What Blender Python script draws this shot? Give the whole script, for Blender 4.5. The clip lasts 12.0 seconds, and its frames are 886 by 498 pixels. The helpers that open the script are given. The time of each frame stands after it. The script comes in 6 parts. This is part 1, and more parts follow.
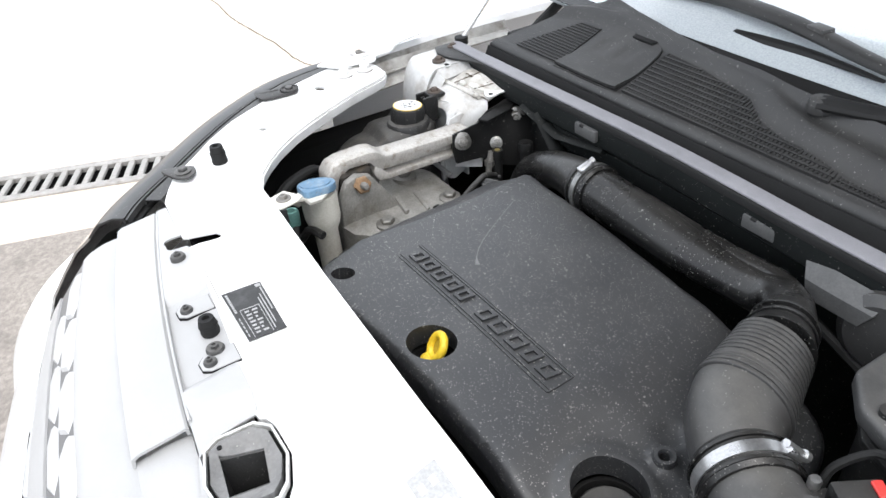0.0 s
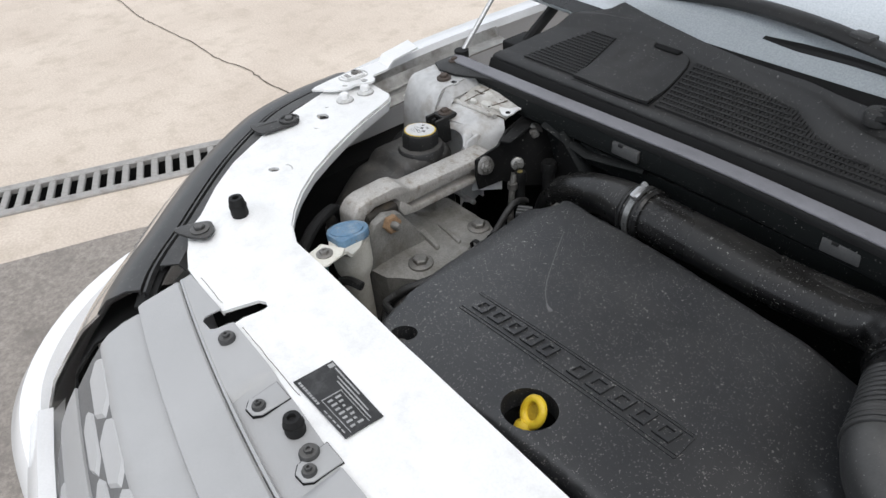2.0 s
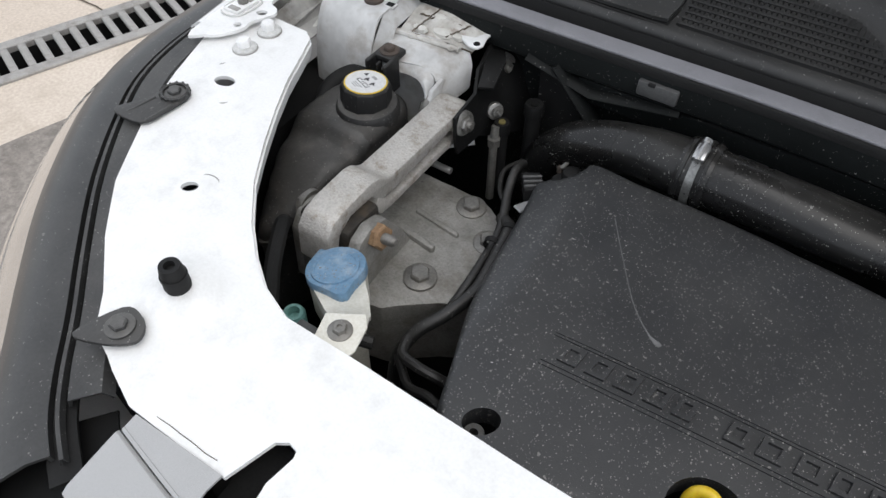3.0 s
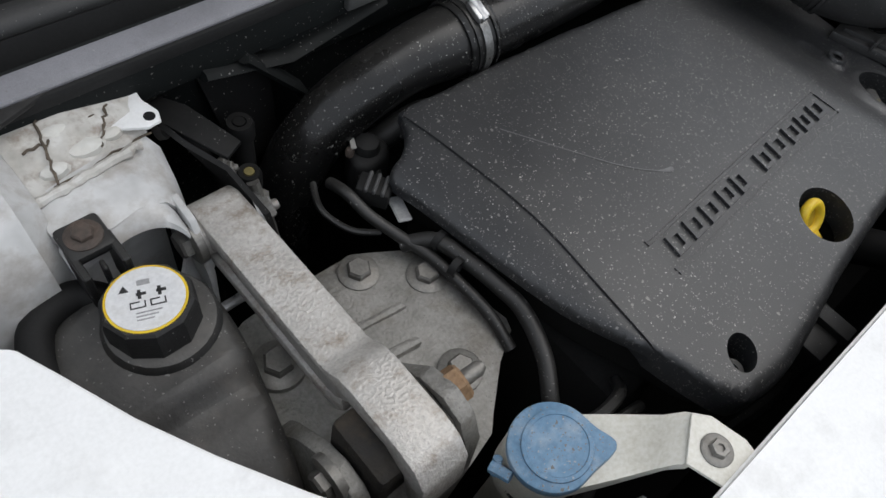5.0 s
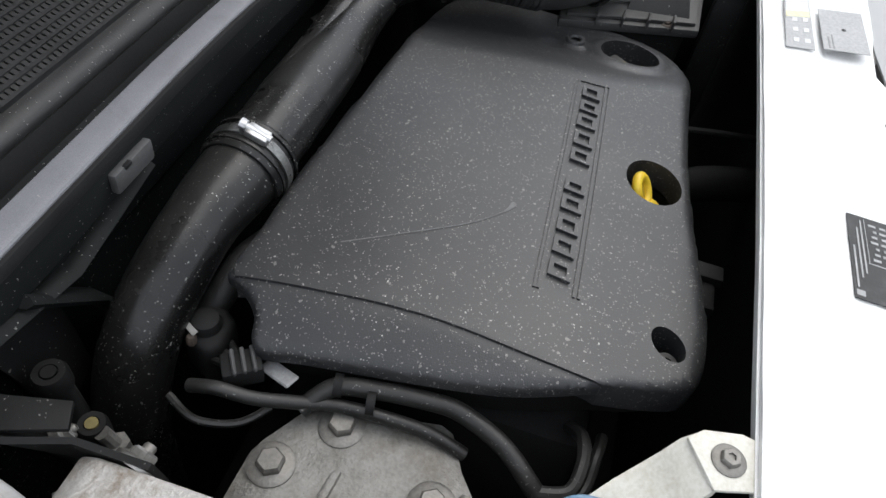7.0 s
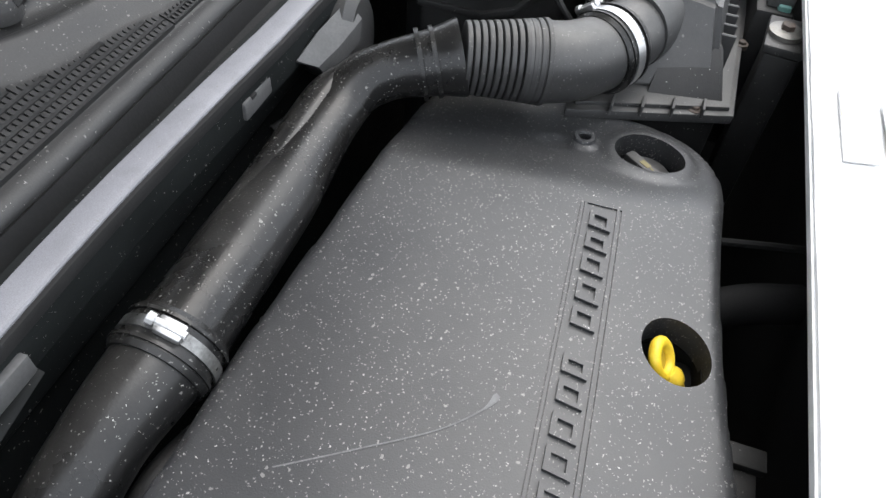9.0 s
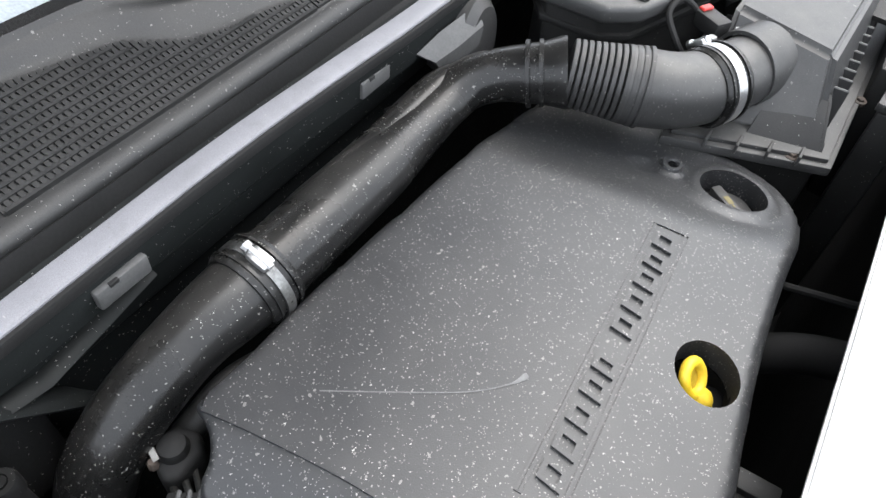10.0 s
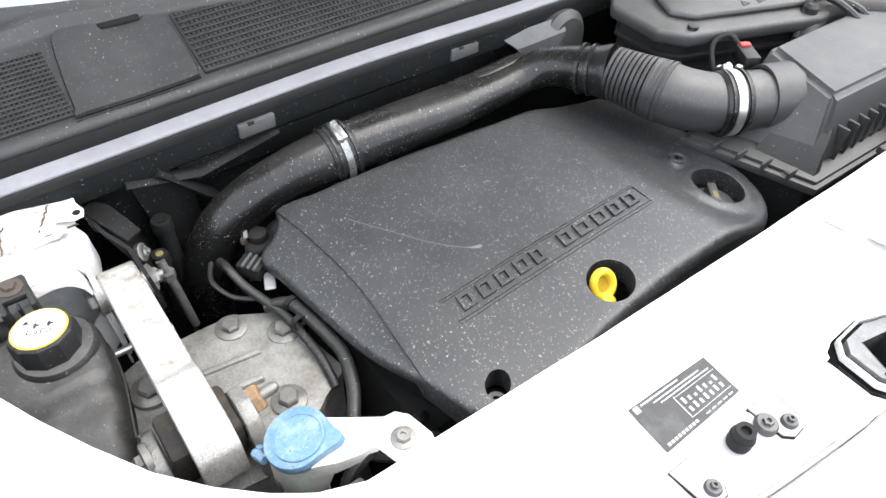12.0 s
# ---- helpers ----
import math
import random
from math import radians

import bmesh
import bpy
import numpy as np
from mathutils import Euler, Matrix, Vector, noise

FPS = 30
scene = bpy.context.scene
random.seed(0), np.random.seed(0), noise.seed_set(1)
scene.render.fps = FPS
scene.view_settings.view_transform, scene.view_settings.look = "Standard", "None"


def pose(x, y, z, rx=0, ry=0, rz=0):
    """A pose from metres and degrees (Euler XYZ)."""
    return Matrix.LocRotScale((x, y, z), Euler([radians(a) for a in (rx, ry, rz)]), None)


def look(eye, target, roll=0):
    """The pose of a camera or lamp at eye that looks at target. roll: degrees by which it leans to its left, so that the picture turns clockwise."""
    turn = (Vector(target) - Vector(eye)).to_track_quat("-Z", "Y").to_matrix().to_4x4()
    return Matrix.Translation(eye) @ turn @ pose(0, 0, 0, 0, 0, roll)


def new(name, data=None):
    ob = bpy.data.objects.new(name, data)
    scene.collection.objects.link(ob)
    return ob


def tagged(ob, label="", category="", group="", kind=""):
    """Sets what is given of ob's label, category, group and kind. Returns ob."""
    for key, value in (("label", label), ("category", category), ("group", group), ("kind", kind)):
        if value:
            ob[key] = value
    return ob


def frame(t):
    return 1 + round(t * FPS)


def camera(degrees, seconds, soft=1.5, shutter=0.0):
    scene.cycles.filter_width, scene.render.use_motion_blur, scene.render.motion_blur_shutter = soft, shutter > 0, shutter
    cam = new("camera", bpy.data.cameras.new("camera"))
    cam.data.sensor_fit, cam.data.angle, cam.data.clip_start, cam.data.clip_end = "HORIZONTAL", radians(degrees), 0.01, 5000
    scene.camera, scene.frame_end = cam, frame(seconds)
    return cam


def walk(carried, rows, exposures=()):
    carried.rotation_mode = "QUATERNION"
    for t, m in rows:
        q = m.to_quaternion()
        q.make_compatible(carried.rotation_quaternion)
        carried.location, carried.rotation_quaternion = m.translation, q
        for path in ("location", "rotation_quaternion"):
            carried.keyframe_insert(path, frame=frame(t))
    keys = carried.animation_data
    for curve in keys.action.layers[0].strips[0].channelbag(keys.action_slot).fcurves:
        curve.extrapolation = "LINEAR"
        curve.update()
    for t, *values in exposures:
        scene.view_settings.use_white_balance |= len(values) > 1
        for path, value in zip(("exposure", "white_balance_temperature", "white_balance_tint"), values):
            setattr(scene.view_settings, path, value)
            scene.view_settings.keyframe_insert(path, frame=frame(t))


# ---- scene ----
cam = camera(64.3, 12.0)
PATH = [
    (0, (0.062, 0.064, 1.532), (-1.381, 0.803, 0.362), -6.0),
    (0.5, (0.075, 0.057, 1.542), (-1.45, 0.705, 0.422), -6.0),
    (1, (0.068, 0.051, 1.537), (-1.461, 0.691, 0.418), -5.6),
    (1.5, (0.021, 0.036, 1.545), (-1.457, 0.693, 0.368), -6.3),
    (2, (-0.113, -0.013, 1.566), (-1.404, 0.893, 0.337), -5.8),
    (2.5, (-0.273, -0.013, 1.55), (-1.354, 0.986, 0.196), -2.6),
    (2.7, (-0.358, 0.006, 1.54), (-1.3, 1.035, 0.107), -2.0),
    (4.3, (-0.884, 0.171, 1.465), (-0.584, 1.205, -0.221), 10.9),
    (4.5, (-0.905, 0.209, 1.458), (-0.494, 1.171, -0.247), 9.7),
    (5, (-0.954, 0.297, 1.44), (-0.015, 0.925, -0.21), 17.2),
    (5.5, (-0.999, 0.353, 1.452), (0.198, 0.644, -0.124), 17.0),
    (6, (-1.011, 0.366, 1.444), (0.251, 0.544, -0.097), 14.0),
    (6.5, (-0.996, 0.373, 1.435), (0.299, 0.507, -0.083), 11.8),
    (7, (-0.93, 0.385, 1.424), (0.387, 0.594, -0.066), 10.4),
    (7.5, (-0.844, 0.392, 1.423), (0.389, 0.77, -0.105), 6.4),
    (7.7, (-0.817, 0.402, 1.427), (0.377, 0.779, -0.132), 5.7),
    (9.3, (-0.743, 0.381, 1.437), (0.546, 0.698, -0.06), 5.5),
    (9.5, (-0.746, 0.373, 1.45), (0.516, 0.812, -0.038), 3.3),
    (10, (-0.777, 0.336, 1.462), (0.383, 0.95, -0.047), 5.7),
    (10.5, (-0.846, 0.289, 1.467), (0.104, 1.006, -0.14), 3.6),
    (11, (-0.892, 0.229, 1.492), (0.013, 1.015, -0.109), 5.2),
    (11.5, (-0.905, 0.154, 1.521), (0.04, 1.042, -0.001), 4.3),
    (12, (-0.851, 0.029, 1.554), (-0.003, 1.107, 0.099), 2.5),
]
EXPOSURES = [(0, 1.18), (0.5, 0.85), (1, 0.6), (1.5, 0.35), (2, 0.25), (2.5, 0.25), (4.5, 0.15), (5, 0.1), (5.5, 0.35), (6.5, 0.5), (7.5, 0.7), (9.5, 1.55), (10, 1.72), (10.5, 2.0), (11, 2.05), (11.5, 1.97), (12, 1.9)]
walk(cam, [(t, look(eye, target, roll)) for t, eye, target, roll in PATH], EXPOSURES)

# ---- world and light ----
world = bpy.data.worlds.new("sky")
scene.world = world
world.use_nodes = True
wn, wl = world.node_tree.nodes, world.node_tree.links
wn.clear()
sky = wn.new("ShaderNodeTexSky")
sky.sky_type = "NISHITA"
sky.sun_disc = False
sky.sun_elevation = radians(65)
sky.sun_rotation = radians(98)
sky.air_density, sky.dust_density, sky.ozone_density = 1.0, 4.0, 1.0
pale = wn.new("ShaderNodeMix")
pale.data_type = "RGBA"
pale.inputs["Factor"].default_value = 0.82
pale.inputs["B"].default_value = (6.2, 6.5, 6.95, 1)
bg = wn.new("ShaderNodeBackground")
bg.inputs["Strength"].default_value = 0.15
wo = wn.new("ShaderNodeOutputWorld")
wl.new(sky.outputs["Color"], pale.inputs["A"])
wl.new(pale.outputs["Result"], bg.inputs["Color"])
wl.new(bg.outputs["Background"], wo.inputs["Surface"])

sun = new("sun", bpy.data.lights.new("sun", "SUN"))
sun.data.energy = 1.0
sun.data.angle = radians(60)
sun.data.color = (1.0, 0.985, 0.96)
sun.matrix_world = look((1.5, -0.2, 3.2), (0, 0, 0))


# ---- materials ----
def ramp(nt, src, stops):
    r = nt.nodes.new("ShaderNodeValToRGB")
    el = r.color_ramp.elements
    while len(el) < len(stops):
        el.new(0.5)
    for e, (pos, col) in zip(el, stops):
        e.position = pos
        e.color = (*col, 1) if len(col) == 3 else col
    nt.links.new(src, r.inputs["Fac"])
    return r.outputs["Color"]


def mixed(nt, fac, a, b, blend="MIX"):
    m = nt.nodes.new("ShaderNodeMix")
    m.data_type, m.blend_type = "RGBA", blend
    for sock, v in ((m.inputs["Factor"], fac), (m.inputs["A"], a), (m.inputs["B"], b)):
        if isinstance(v, (int, float)):
            sock.default_value = v
        elif isinstance(v, tuple):
            sock.default_value = (*v, 1)
        else:
            nt.links.new(v, sock)
    return m.outputs["Result"]


def noise_tex(nt, vec, scale, detail=4.0, rough=0.55, w=0.0):
    n = nt.nodes.new("ShaderNodeTexNoise")
    n.inputs["Scale"].default_value = scale
    n.inputs["Detail"].default_value = detail
    n.inputs["Roughness"].default_value = rough
    nt.links.new(vec, n.inputs["Vector"])
    return n.outputs["Fac"]


GREY = lambda v: (v, v, v)


def specks(nt, vec, scale, share, size):
    """Scattered round dust spots: 1 on a spot, 0 elsewhere."""
    v = nt.nodes.new("ShaderNodeTexVoronoi")
    v.inputs["Scale"].default_value = scale
    wob = nt.nodes.new("ShaderNodeTexNoise")
    wob.inputs["Scale"].default_value = scale * 1.1
    wob.inputs["Detail"].default_value = 1.0
    nt.links.new(vec, wob.inputs["Vector"])
    off = nt.nodes.new("ShaderNodeVectorMath")
    off.operation = "MULTIPLY_ADD"
    off.inputs[1].default_value = (1.1 / scale,) * 3
    nt.links.new(wob.outputs["Color"], off.inputs[0])
    nt.links.new(vec, off.inputs[2])
    nt.links.new(off.outputs[0], v.inputs["Vector"])
    sep = nt.nodes.new("ShaderNodeSeparateColor")
    nt.links.new(v.outputs["Color"], sep.inputs["Color"])
    lim = nt.nodes.new("ShaderNodeMath")
    lim.operation = "MULTIPLY"
    pick = nt.nodes.new("ShaderNodeMath")
    pick.operation = "LESS_THAN"
    nt.links.new(sep.outputs["Red"], pick.inputs[0])
    pick.inputs[1].default_value = share
    rad = nt.nodes.new("ShaderNodeMath")
    rad.operation = "MULTIPLY"
    nt.links.new(sep.outputs["Green"], rad.inputs[0])
    rad.inputs[1].default_value = size
    near = nt.nodes.new("ShaderNodeMath")
    near.operation = "LESS_THAN"
    nt.links.new(v.outputs["Distance"], near.inputs[0])
    nt.links.new(rad.outputs[0], near.inputs[1])
    nt.links.new(pick.outputs[0], lim.inputs[0])
    nt.links.new(near.outputs[0], lim.inputs[1])
    return lim.outputs[0]


def material(name, dark, light, scale=30.0, rough=(0.5, 0.65), metal=0.0, bump=0.1, grain=400.0, dust=0.0, spots=0.0,
             dirt=None, dirt_scale=9.0, dirt_amount=0.5, spot_colour=(0.5, 0.49, 0.46), coat=0.0, spec=0.5):
    """A surface with broad mottling, fine grain, optional settled dust, pale dust spots and dirt stains."""
    m = bpy.data.materials.new(name)
    m.use_nodes = True
    nt = m.node_tree
    b = nt.nodes["Principled BSDF"]
    tc = nt.nodes.new("ShaderNodeTexCoord")
    vec = tc.outputs["Object"]
    broad = noise_tex(nt, vec, scale, 5, 0.6)
    fine = noise_tex(nt, vec, grain, 2, 0.5)
    col = ramp(nt, broad, [(0.3, dark), (0.7, light)])
    col = mixed(nt, 0.25, col, ramp(nt, fine, [(0.3, GREY(0.25)), (0.7, GREY(0.75))]), "OVERLAY")
    if dirt:
        d = ramp(nt, noise_tex(nt, vec, dirt_scale, 8, 0.68), [(0.5, GREY(0)), (0.72, GREY(dirt_amount))])
        col = mixed(nt, d, col, dirt)
    if dust:
        geo = nt.nodes.new("ShaderNodeNewGeometry")
        sep = nt.nodes.new("ShaderNodeSeparateXYZ")
        nt.links.new(geo.outputs["Normal"], sep.inputs["Vector"])
        up = ramp(nt, sep.outputs["Z"], [(0.3, GREY(0)), (1.0, GREY(dust))])
        patch = ramp(nt, noise_tex(nt, vec, 14, 6, 0.65), [(0.35, GREY(0.15)), (0.7, GREY(1))])
        col = mixed(nt, mixed(nt, 1.0, up, patch, "MULTIPLY"), col, (0.34, 0.32, 0.29))
    if spots:
        drift = ramp(nt, noise_tex(nt, vec, 7, 3, 0.6), [(0.38, GREY(0.12)), (0.66, GREY(1))])
        fine_spots = mixed(nt, 1.0, drift, specks(nt, vec, 380, spots * 1.0, 0.25), "MULTIPLY")
        col = mixed(nt, fine_spots, col, tuple(0.75 * v for v in spot_colour))
        col = mixed(nt, specks(nt, vec, 560, spots, 0.36), col, tuple(0.34 * v for v in spot_colour))
        col = mixed(nt, specks(nt, vec, 240, spots * 0.25, 0.34), col, tuple(0.30 * v for v in spot_colour))
        col = mixed(nt, specks(nt, vec, 100, spots * 0.09, 0.085), col, spot_colour)
    nt.links.new(col, b.inputs["Base Color"])
    nt.links.new(ramp(nt, broad, [(0.3, GREY(rough[0])), (0.7, GREY(rough[1]))]), b.inputs["Roughness"])
    b.inputs["Metallic"].default_value = metal
    b.inputs["Specular IOR Level"].default_value = spec
    b.inputs["Coat Weight"].default_value = coat
    b.inputs["Coat Roughness"].default_value = 0.08
    if bump:
        bp = nt.nodes.new("ShaderNodeBump")
        bp.inputs["Strength"].default_value = bump
        bp.inputs["Distance"].default_value = 0.002
        nt.links.new(fine, bp.inputs["Height"])
        nt.links.new(bp.outputs["Normal"], b.inputs["Normal"])
    return m


M_COVER = material("cover_plastic", (0.018, 0.019, 0.021), (0.026, 0.027, 0.029), 8, (0.36, 0.46), bump=0.12, grain=900, dust=0.05, spots=0.42, spec=0.62, spot_colour=(0.58, 0.565, 0.53))
M_PIPE = material("pipe_plastic", GREY(0.004), GREY(0.009), 12, (0.22, 0.34), bump=0.08, grain=500, dust=0.08, spots=0.24, spec=0.42)
M_BLACK = material("black_plastic", GREY(0.010), GREY(0.018), 20, (0.45, 0.6), bump=0.12, grain=600, dust=0.08, spots=0.05, spec=0.35)
M_BOX = material("box_plastic", GREY(0.032), GREY(0.046), 14, (0.42, 0.55), bump=0.12, grain=800, dust=0.16, spots=0.06)
M_ELBOW = material("elbow_rubber", GREY(0.026), GREY(0.040), 12, (0.40, 0.52), bump=0.06, grain=500, dust=0.24, spots=0.12)
M_TANK = material("tank_plastic", GREY(0.012), GREY(0.026), 22, (0.45, 0.65), bump=0.25, grain=250, dust=0.22, spots=0.15, dirt=(0.07, 0.06, 0.05), dirt_scale=30, dirt_amount=0.6)
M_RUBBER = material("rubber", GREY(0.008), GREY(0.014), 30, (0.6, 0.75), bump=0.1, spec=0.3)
M_SEAL = material("seal_rubber", (0.190, 0.188, 0.202), (0.230, 0.228, 0.244), 14, (0.45, 0.55), bump=0.02, grain=1500, dirt=(0.12, 0.12, 0.125), dirt_scale=30, dirt_amount=0.4, spots=0.04)
M_COWL = material("cowl_plastic", GREY(0.018), GREY(0.028), 16, (0.45, 0.58), bump=0.1, grain=700, dust=0.05, spots=0.12, spec=0.5)
# near-black for bay, wells, holes and gaps: deep shade put into the colour
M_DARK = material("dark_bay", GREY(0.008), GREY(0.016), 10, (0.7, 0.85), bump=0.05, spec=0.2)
M_FIRE = material("firewall_paint", (0.004, 0.005, 0.005), (0.010, 0.012, 0.012), 9, (0.6, 0.8), bump=0.05, dust=0.03, spots=0.08, spec=0.2)
M_WHITE = material("white_paint", (0.80, 0.80, 0.79), (0.85, 0.85, 0.84), 25, (0.3, 0.45), bump=0.02, dirt=(0.42, 0.41, 0.39), dirt_scale=26, dirt_amount=0.30)
M_WORN = material("worn_white_paint", (0.52, 0.52, 0.51), (0.68, 0.68, 0.66), 70, (0.35, 0.5), bump=0.15, grain=300, dirt=(0.26, 0.25, 0.23), dirt_scale=110, dirt_amount=0.7)
M_BODY = material("body_paint", GREY(0.80), GREY(0.83), 20, (0.2, 0.25), bump=0.0, coat=0.5)
# white paint with real grime, greyed to hold the shade under the bonnet
M_INNER = material("shaded_wing_paint", (0.50, 0.50, 0.495), (0.60, 0.60, 0.59), 18, (0.35, 0.5), bump=0.22, grain=70, dirt=(0.24, 0.19, 0.14), dirt_scale=30, dirt_amount=0.6)
M_STAINED = material("stained_wing_paint", (0.42, 0.40, 0.36), (0.62, 0.61, 0.58), 40, (0.45, 0.6), bump=0.5, grain=90, dirt=(0.17, 0.11, 0.07), dirt_scale=42, dirt_amount=1.0)
M_SHROUD = material("grey_shroud", GREY(0.37), GREY(0.41), 6, (0.42, 0.5), bump=0.01, grain=2600, dirt=(0.30, 0.30, 0.295), dirt_scale=10, dirt_amount=0.3)
M_ALU = material("cast_aluminium", (0.20, 0.195, 0.18), (0.33, 0.32, 0.30), 40, (0.5, 0.65), metal=0.35, bump=0.5, grain=350, dirt=(0.12, 0.10, 0.075), dirt_scale=22, dirt_amount=0.8, spots=0.1)
M_LINK = material("link_aluminium", (0.42, 0.40, 0.37), (0.60, 0.58, 0.55), 30, (0.4, 0.55), metal=0.35, bump=0.5, grain=420, dirt=(0.20, 0.15, 0.10), dirt_scale=60, dirt_amount=0.9)
M_STEEL = material("steel", (0.45, 0.45, 0.45), (0.62, 0.62, 0.62), 40, (0.25, 0.4), metal=0.9, bump=0.05)
M_BOLT = material("dull_bolt", (0.16, 0.155, 0.145), (0.28, 0.27, 0.25), 60, (0.4, 0.55), metal=0.6, bump=0.15, dirt=(0.12, 0.10, 0.08), dirt_scale=60)
M_BROWN = material("brown_bolt", (0.045, 0.038, 0.033), (0.11, 0.082, 0.066), 90, (0.6, 0.8), metal=0.2, bump=0.3)
M_RUST = material("rusty_nut", (0.20, 0.115, 0.06), (0.36, 0.24, 0.14), 120, (0.6, 0.8), metal=0.2, bump=0.3)
M_BLUE = material("blue_cap", (0.10, 0.20, 0.31), (0.145, 0.255, 0.375), 30, (0.45, 0.6), bump=0.15, grain=300, dirt=(0.38, 0.42, 0.45), dirt_scale=60, dirt_amount=0.5, spots=0.6)
M_NATURAL = material("natural_plastic", (0.60, 0.58, 0.51), (0.72, 0.70, 0.63), 25, (0.4, 0.55), bump=0.06, dirt=(0.3, 0.26, 0.18), dirt_scale=18, dirt_amount=0.5)
M_YELLOW = material("yellow_plastic", (0.68, 0.46, 0.02), (0.78, 0.55, 0.04), 40, (0.35, 0.5), bump=0.05, dirt=(0.35, 0.22, 0.03), dirt_scale=50, dirt_amount=0.5)
M_LABEL = material("black_label", GREY(0.022), GREY(0.034), 30, (0.30, 0.40), bump=0.0, spec=0.35, dirt=(0.25, 0.25, 0.25), dirt_scale=40, dirt_amount=0.2)
M_PRINT = material("label_print", GREY(0.30), GREY(0.42), 60, (0.5, 0.6), bump=0.0)
M_INK = material("black_ink", GREY(0.02), GREY(0.03), 60, (0.5, 0.6), bump=0.0)
M_CONCRETE = material("concrete", (0.50, 0.424, 0.352), (0.61, 0.532, 0.452), 1.2, (0.8, 0.9), bump=0.25, grain=90, dirt=(0.36, 0.30, 0.23), dirt_scale=6, dirt_amount=0.55)
M_ASPHALT = material("asphalt", (0.19, 0.168, 0.148), (0.31, 0.278, 0.246), 45, (0.8, 0.92), bump=1.0, grain=120, dirt=(0.10, 0.088, 0.078), dirt_scale=5, dirt_amount=0.6, spots=0.5, spot_colour=(0.46, 0.42, 0.37))
M_GRATE = material("iron_grate", (0.27, 0.26, 0.245), (0.38, 0.365, 0.345), 20, (0.6, 0.75), metal=0.2, bump=0.3, dirt=(0.15, 0.13, 0.11), dirt_scale=16, dirt_amount=0.7)
M_BORDER = material("black_border", GREY(0.012), GREY(0.018), 10, (0.2, 0.3), bump=0.0)
M_LENS = material("lamp_lens", (0.42, 0.41, 0.40), (0.50, 0.49, 0.47), 10, (0.10, 0.16), metal=0.7, bump=0.0, coat=0.6)
M_BRACKET = material("black_bracket_paint", GREY(0.005), GREY(0.010), 20, (0.5, 0.65), bump=0.05, dust=0.02, spots=0.06, spec=0.25)
M_BRIGHT = material("bright_bolt", (0.24, 0.235, 0.22), (0.40, 0.39, 0.37), 60, (0.3, 0.45), metal=0.7, bump=0.1, dirt=(0.16, 0.13, 0.10), dirt_scale=70)
M_BAND = material("dirty_steel_band", (0.16, 0.16, 0.155), (0.34, 0.34, 0.33), 50, (0.25, 0.4), metal=0.85, bump=0.05, dirt=(0.05, 0.05, 0.045), dirt_scale=40, dirt_amount=0.8)
M_GUTTER = material("gutter_paint", (0.24, 0.235, 0.22), (0.40, 0.39, 0.37), 25, (0.5, 0.65), bump=0.5, grain=90, dirt=(0.12, 0.10, 0.08), dirt_scale=30, dirt_amount=0.9)
M_OLIVE = material("faded_symbol", (0.12, 0.10, 0.04), (0.20, 0.165, 0.06), 60, (0.5, 0.6), bump=0.0)
# shade of the gap between grille and lamp, as a near-black colour
M_CREVICE = material("lamp_gap_shade", GREY(0.004), GREY(0.008), 20, (0.5, 0.6), bump=0.02, spec=0.25)
M_LINING = material("bonnet_lining", GREY(0.012), GREY(0.022), 12, (0.7, 0.85), bump=0.2, grain=200)
# pale base colour paints the sky's reflection onto the glass
M_GLASS_SKY = material("sky_coloured_glass", (0.44, 0.48, 0.50), (0.52, 0.56, 0.58), 3, (0.03, 0.05), bump=0.0, coat=1.0)
M_GLASS_SKY.node_tree.nodes["Principled BSDF"].inputs["IOR"].default_value = 1.9
M_GLASS_SKY.node_tree.nodes["Principled BSDF"].inputs["Coat IOR"].default_value = 2.0
M_CLIP = material("grey_clip", GREY(0.06), GREY(0.09), 40, (0.5, 0.6), bump=0.05, dirt=(0.06, 0.06, 0.06), dirt_scale=50)
M_PALE = material("grey_label", GREY(0.36), GREY(0.42), 30, (0.4, 0.5), bump=0.0)
M_BOLT_DARK = material("dark_screw", GREY(0.05), GREY(0.09), 60, (0.45, 0.6), metal=0.3, bump=0.1, dust=0.25)
M_RIB = material("grey_rib", GREY(0.12), GREY(0.16), 20, (0.5, 0.6), bump=0.05)
M_PAD = material("grey_pad", GREY(0.42), GREY(0.46), 8, (0.4, 0.5), bump=0.01, grain=2600)
M_LATCH = material("latch_plastic", GREY(0.11), GREY(0.19), 40, (0.5, 0.65), bump=0.2, grain=300, dust=0.2, spots=0.25)
M_TRIM = material("trim_plastic", GREY(0.024), GREY(0.040), 30, (0.45, 0.58), bump=0.15, dust=0.12, spots=0.15)
M_LAMPTOP = material("lamp_top_plastic", GREY(0.028), GREY(0.040), 12, (0.3, 0.4), bump=0.03, dust=0.06, spots=0.1)
M_SCUFF = material("scuff", GREY(0.10), GREY(0.17), 120, (0.6, 0.7), bump=0.0)
M_YELLOW_DARK = material("dull_yellow", (0.36, 0.24, 0.02), (0.48, 0.33, 0.03), 50, (0.4, 0.55), bump=0.0)
M_BELLOWS = material("bellows_rubber", GREY(0.024), GREY(0.036), 20, (0.42, 0.52), bump=0.04, dust=0.20, spots=0.05)
M_OLDRUBBER = material("old_rubber", (0.012, 0.011, 0.010), (0.035, 0.030, 0.024), 60, (0.7, 0.85), bump=0.6, grain=250, dirt=(0.10, 0.07, 0.04), dirt_scale=40)
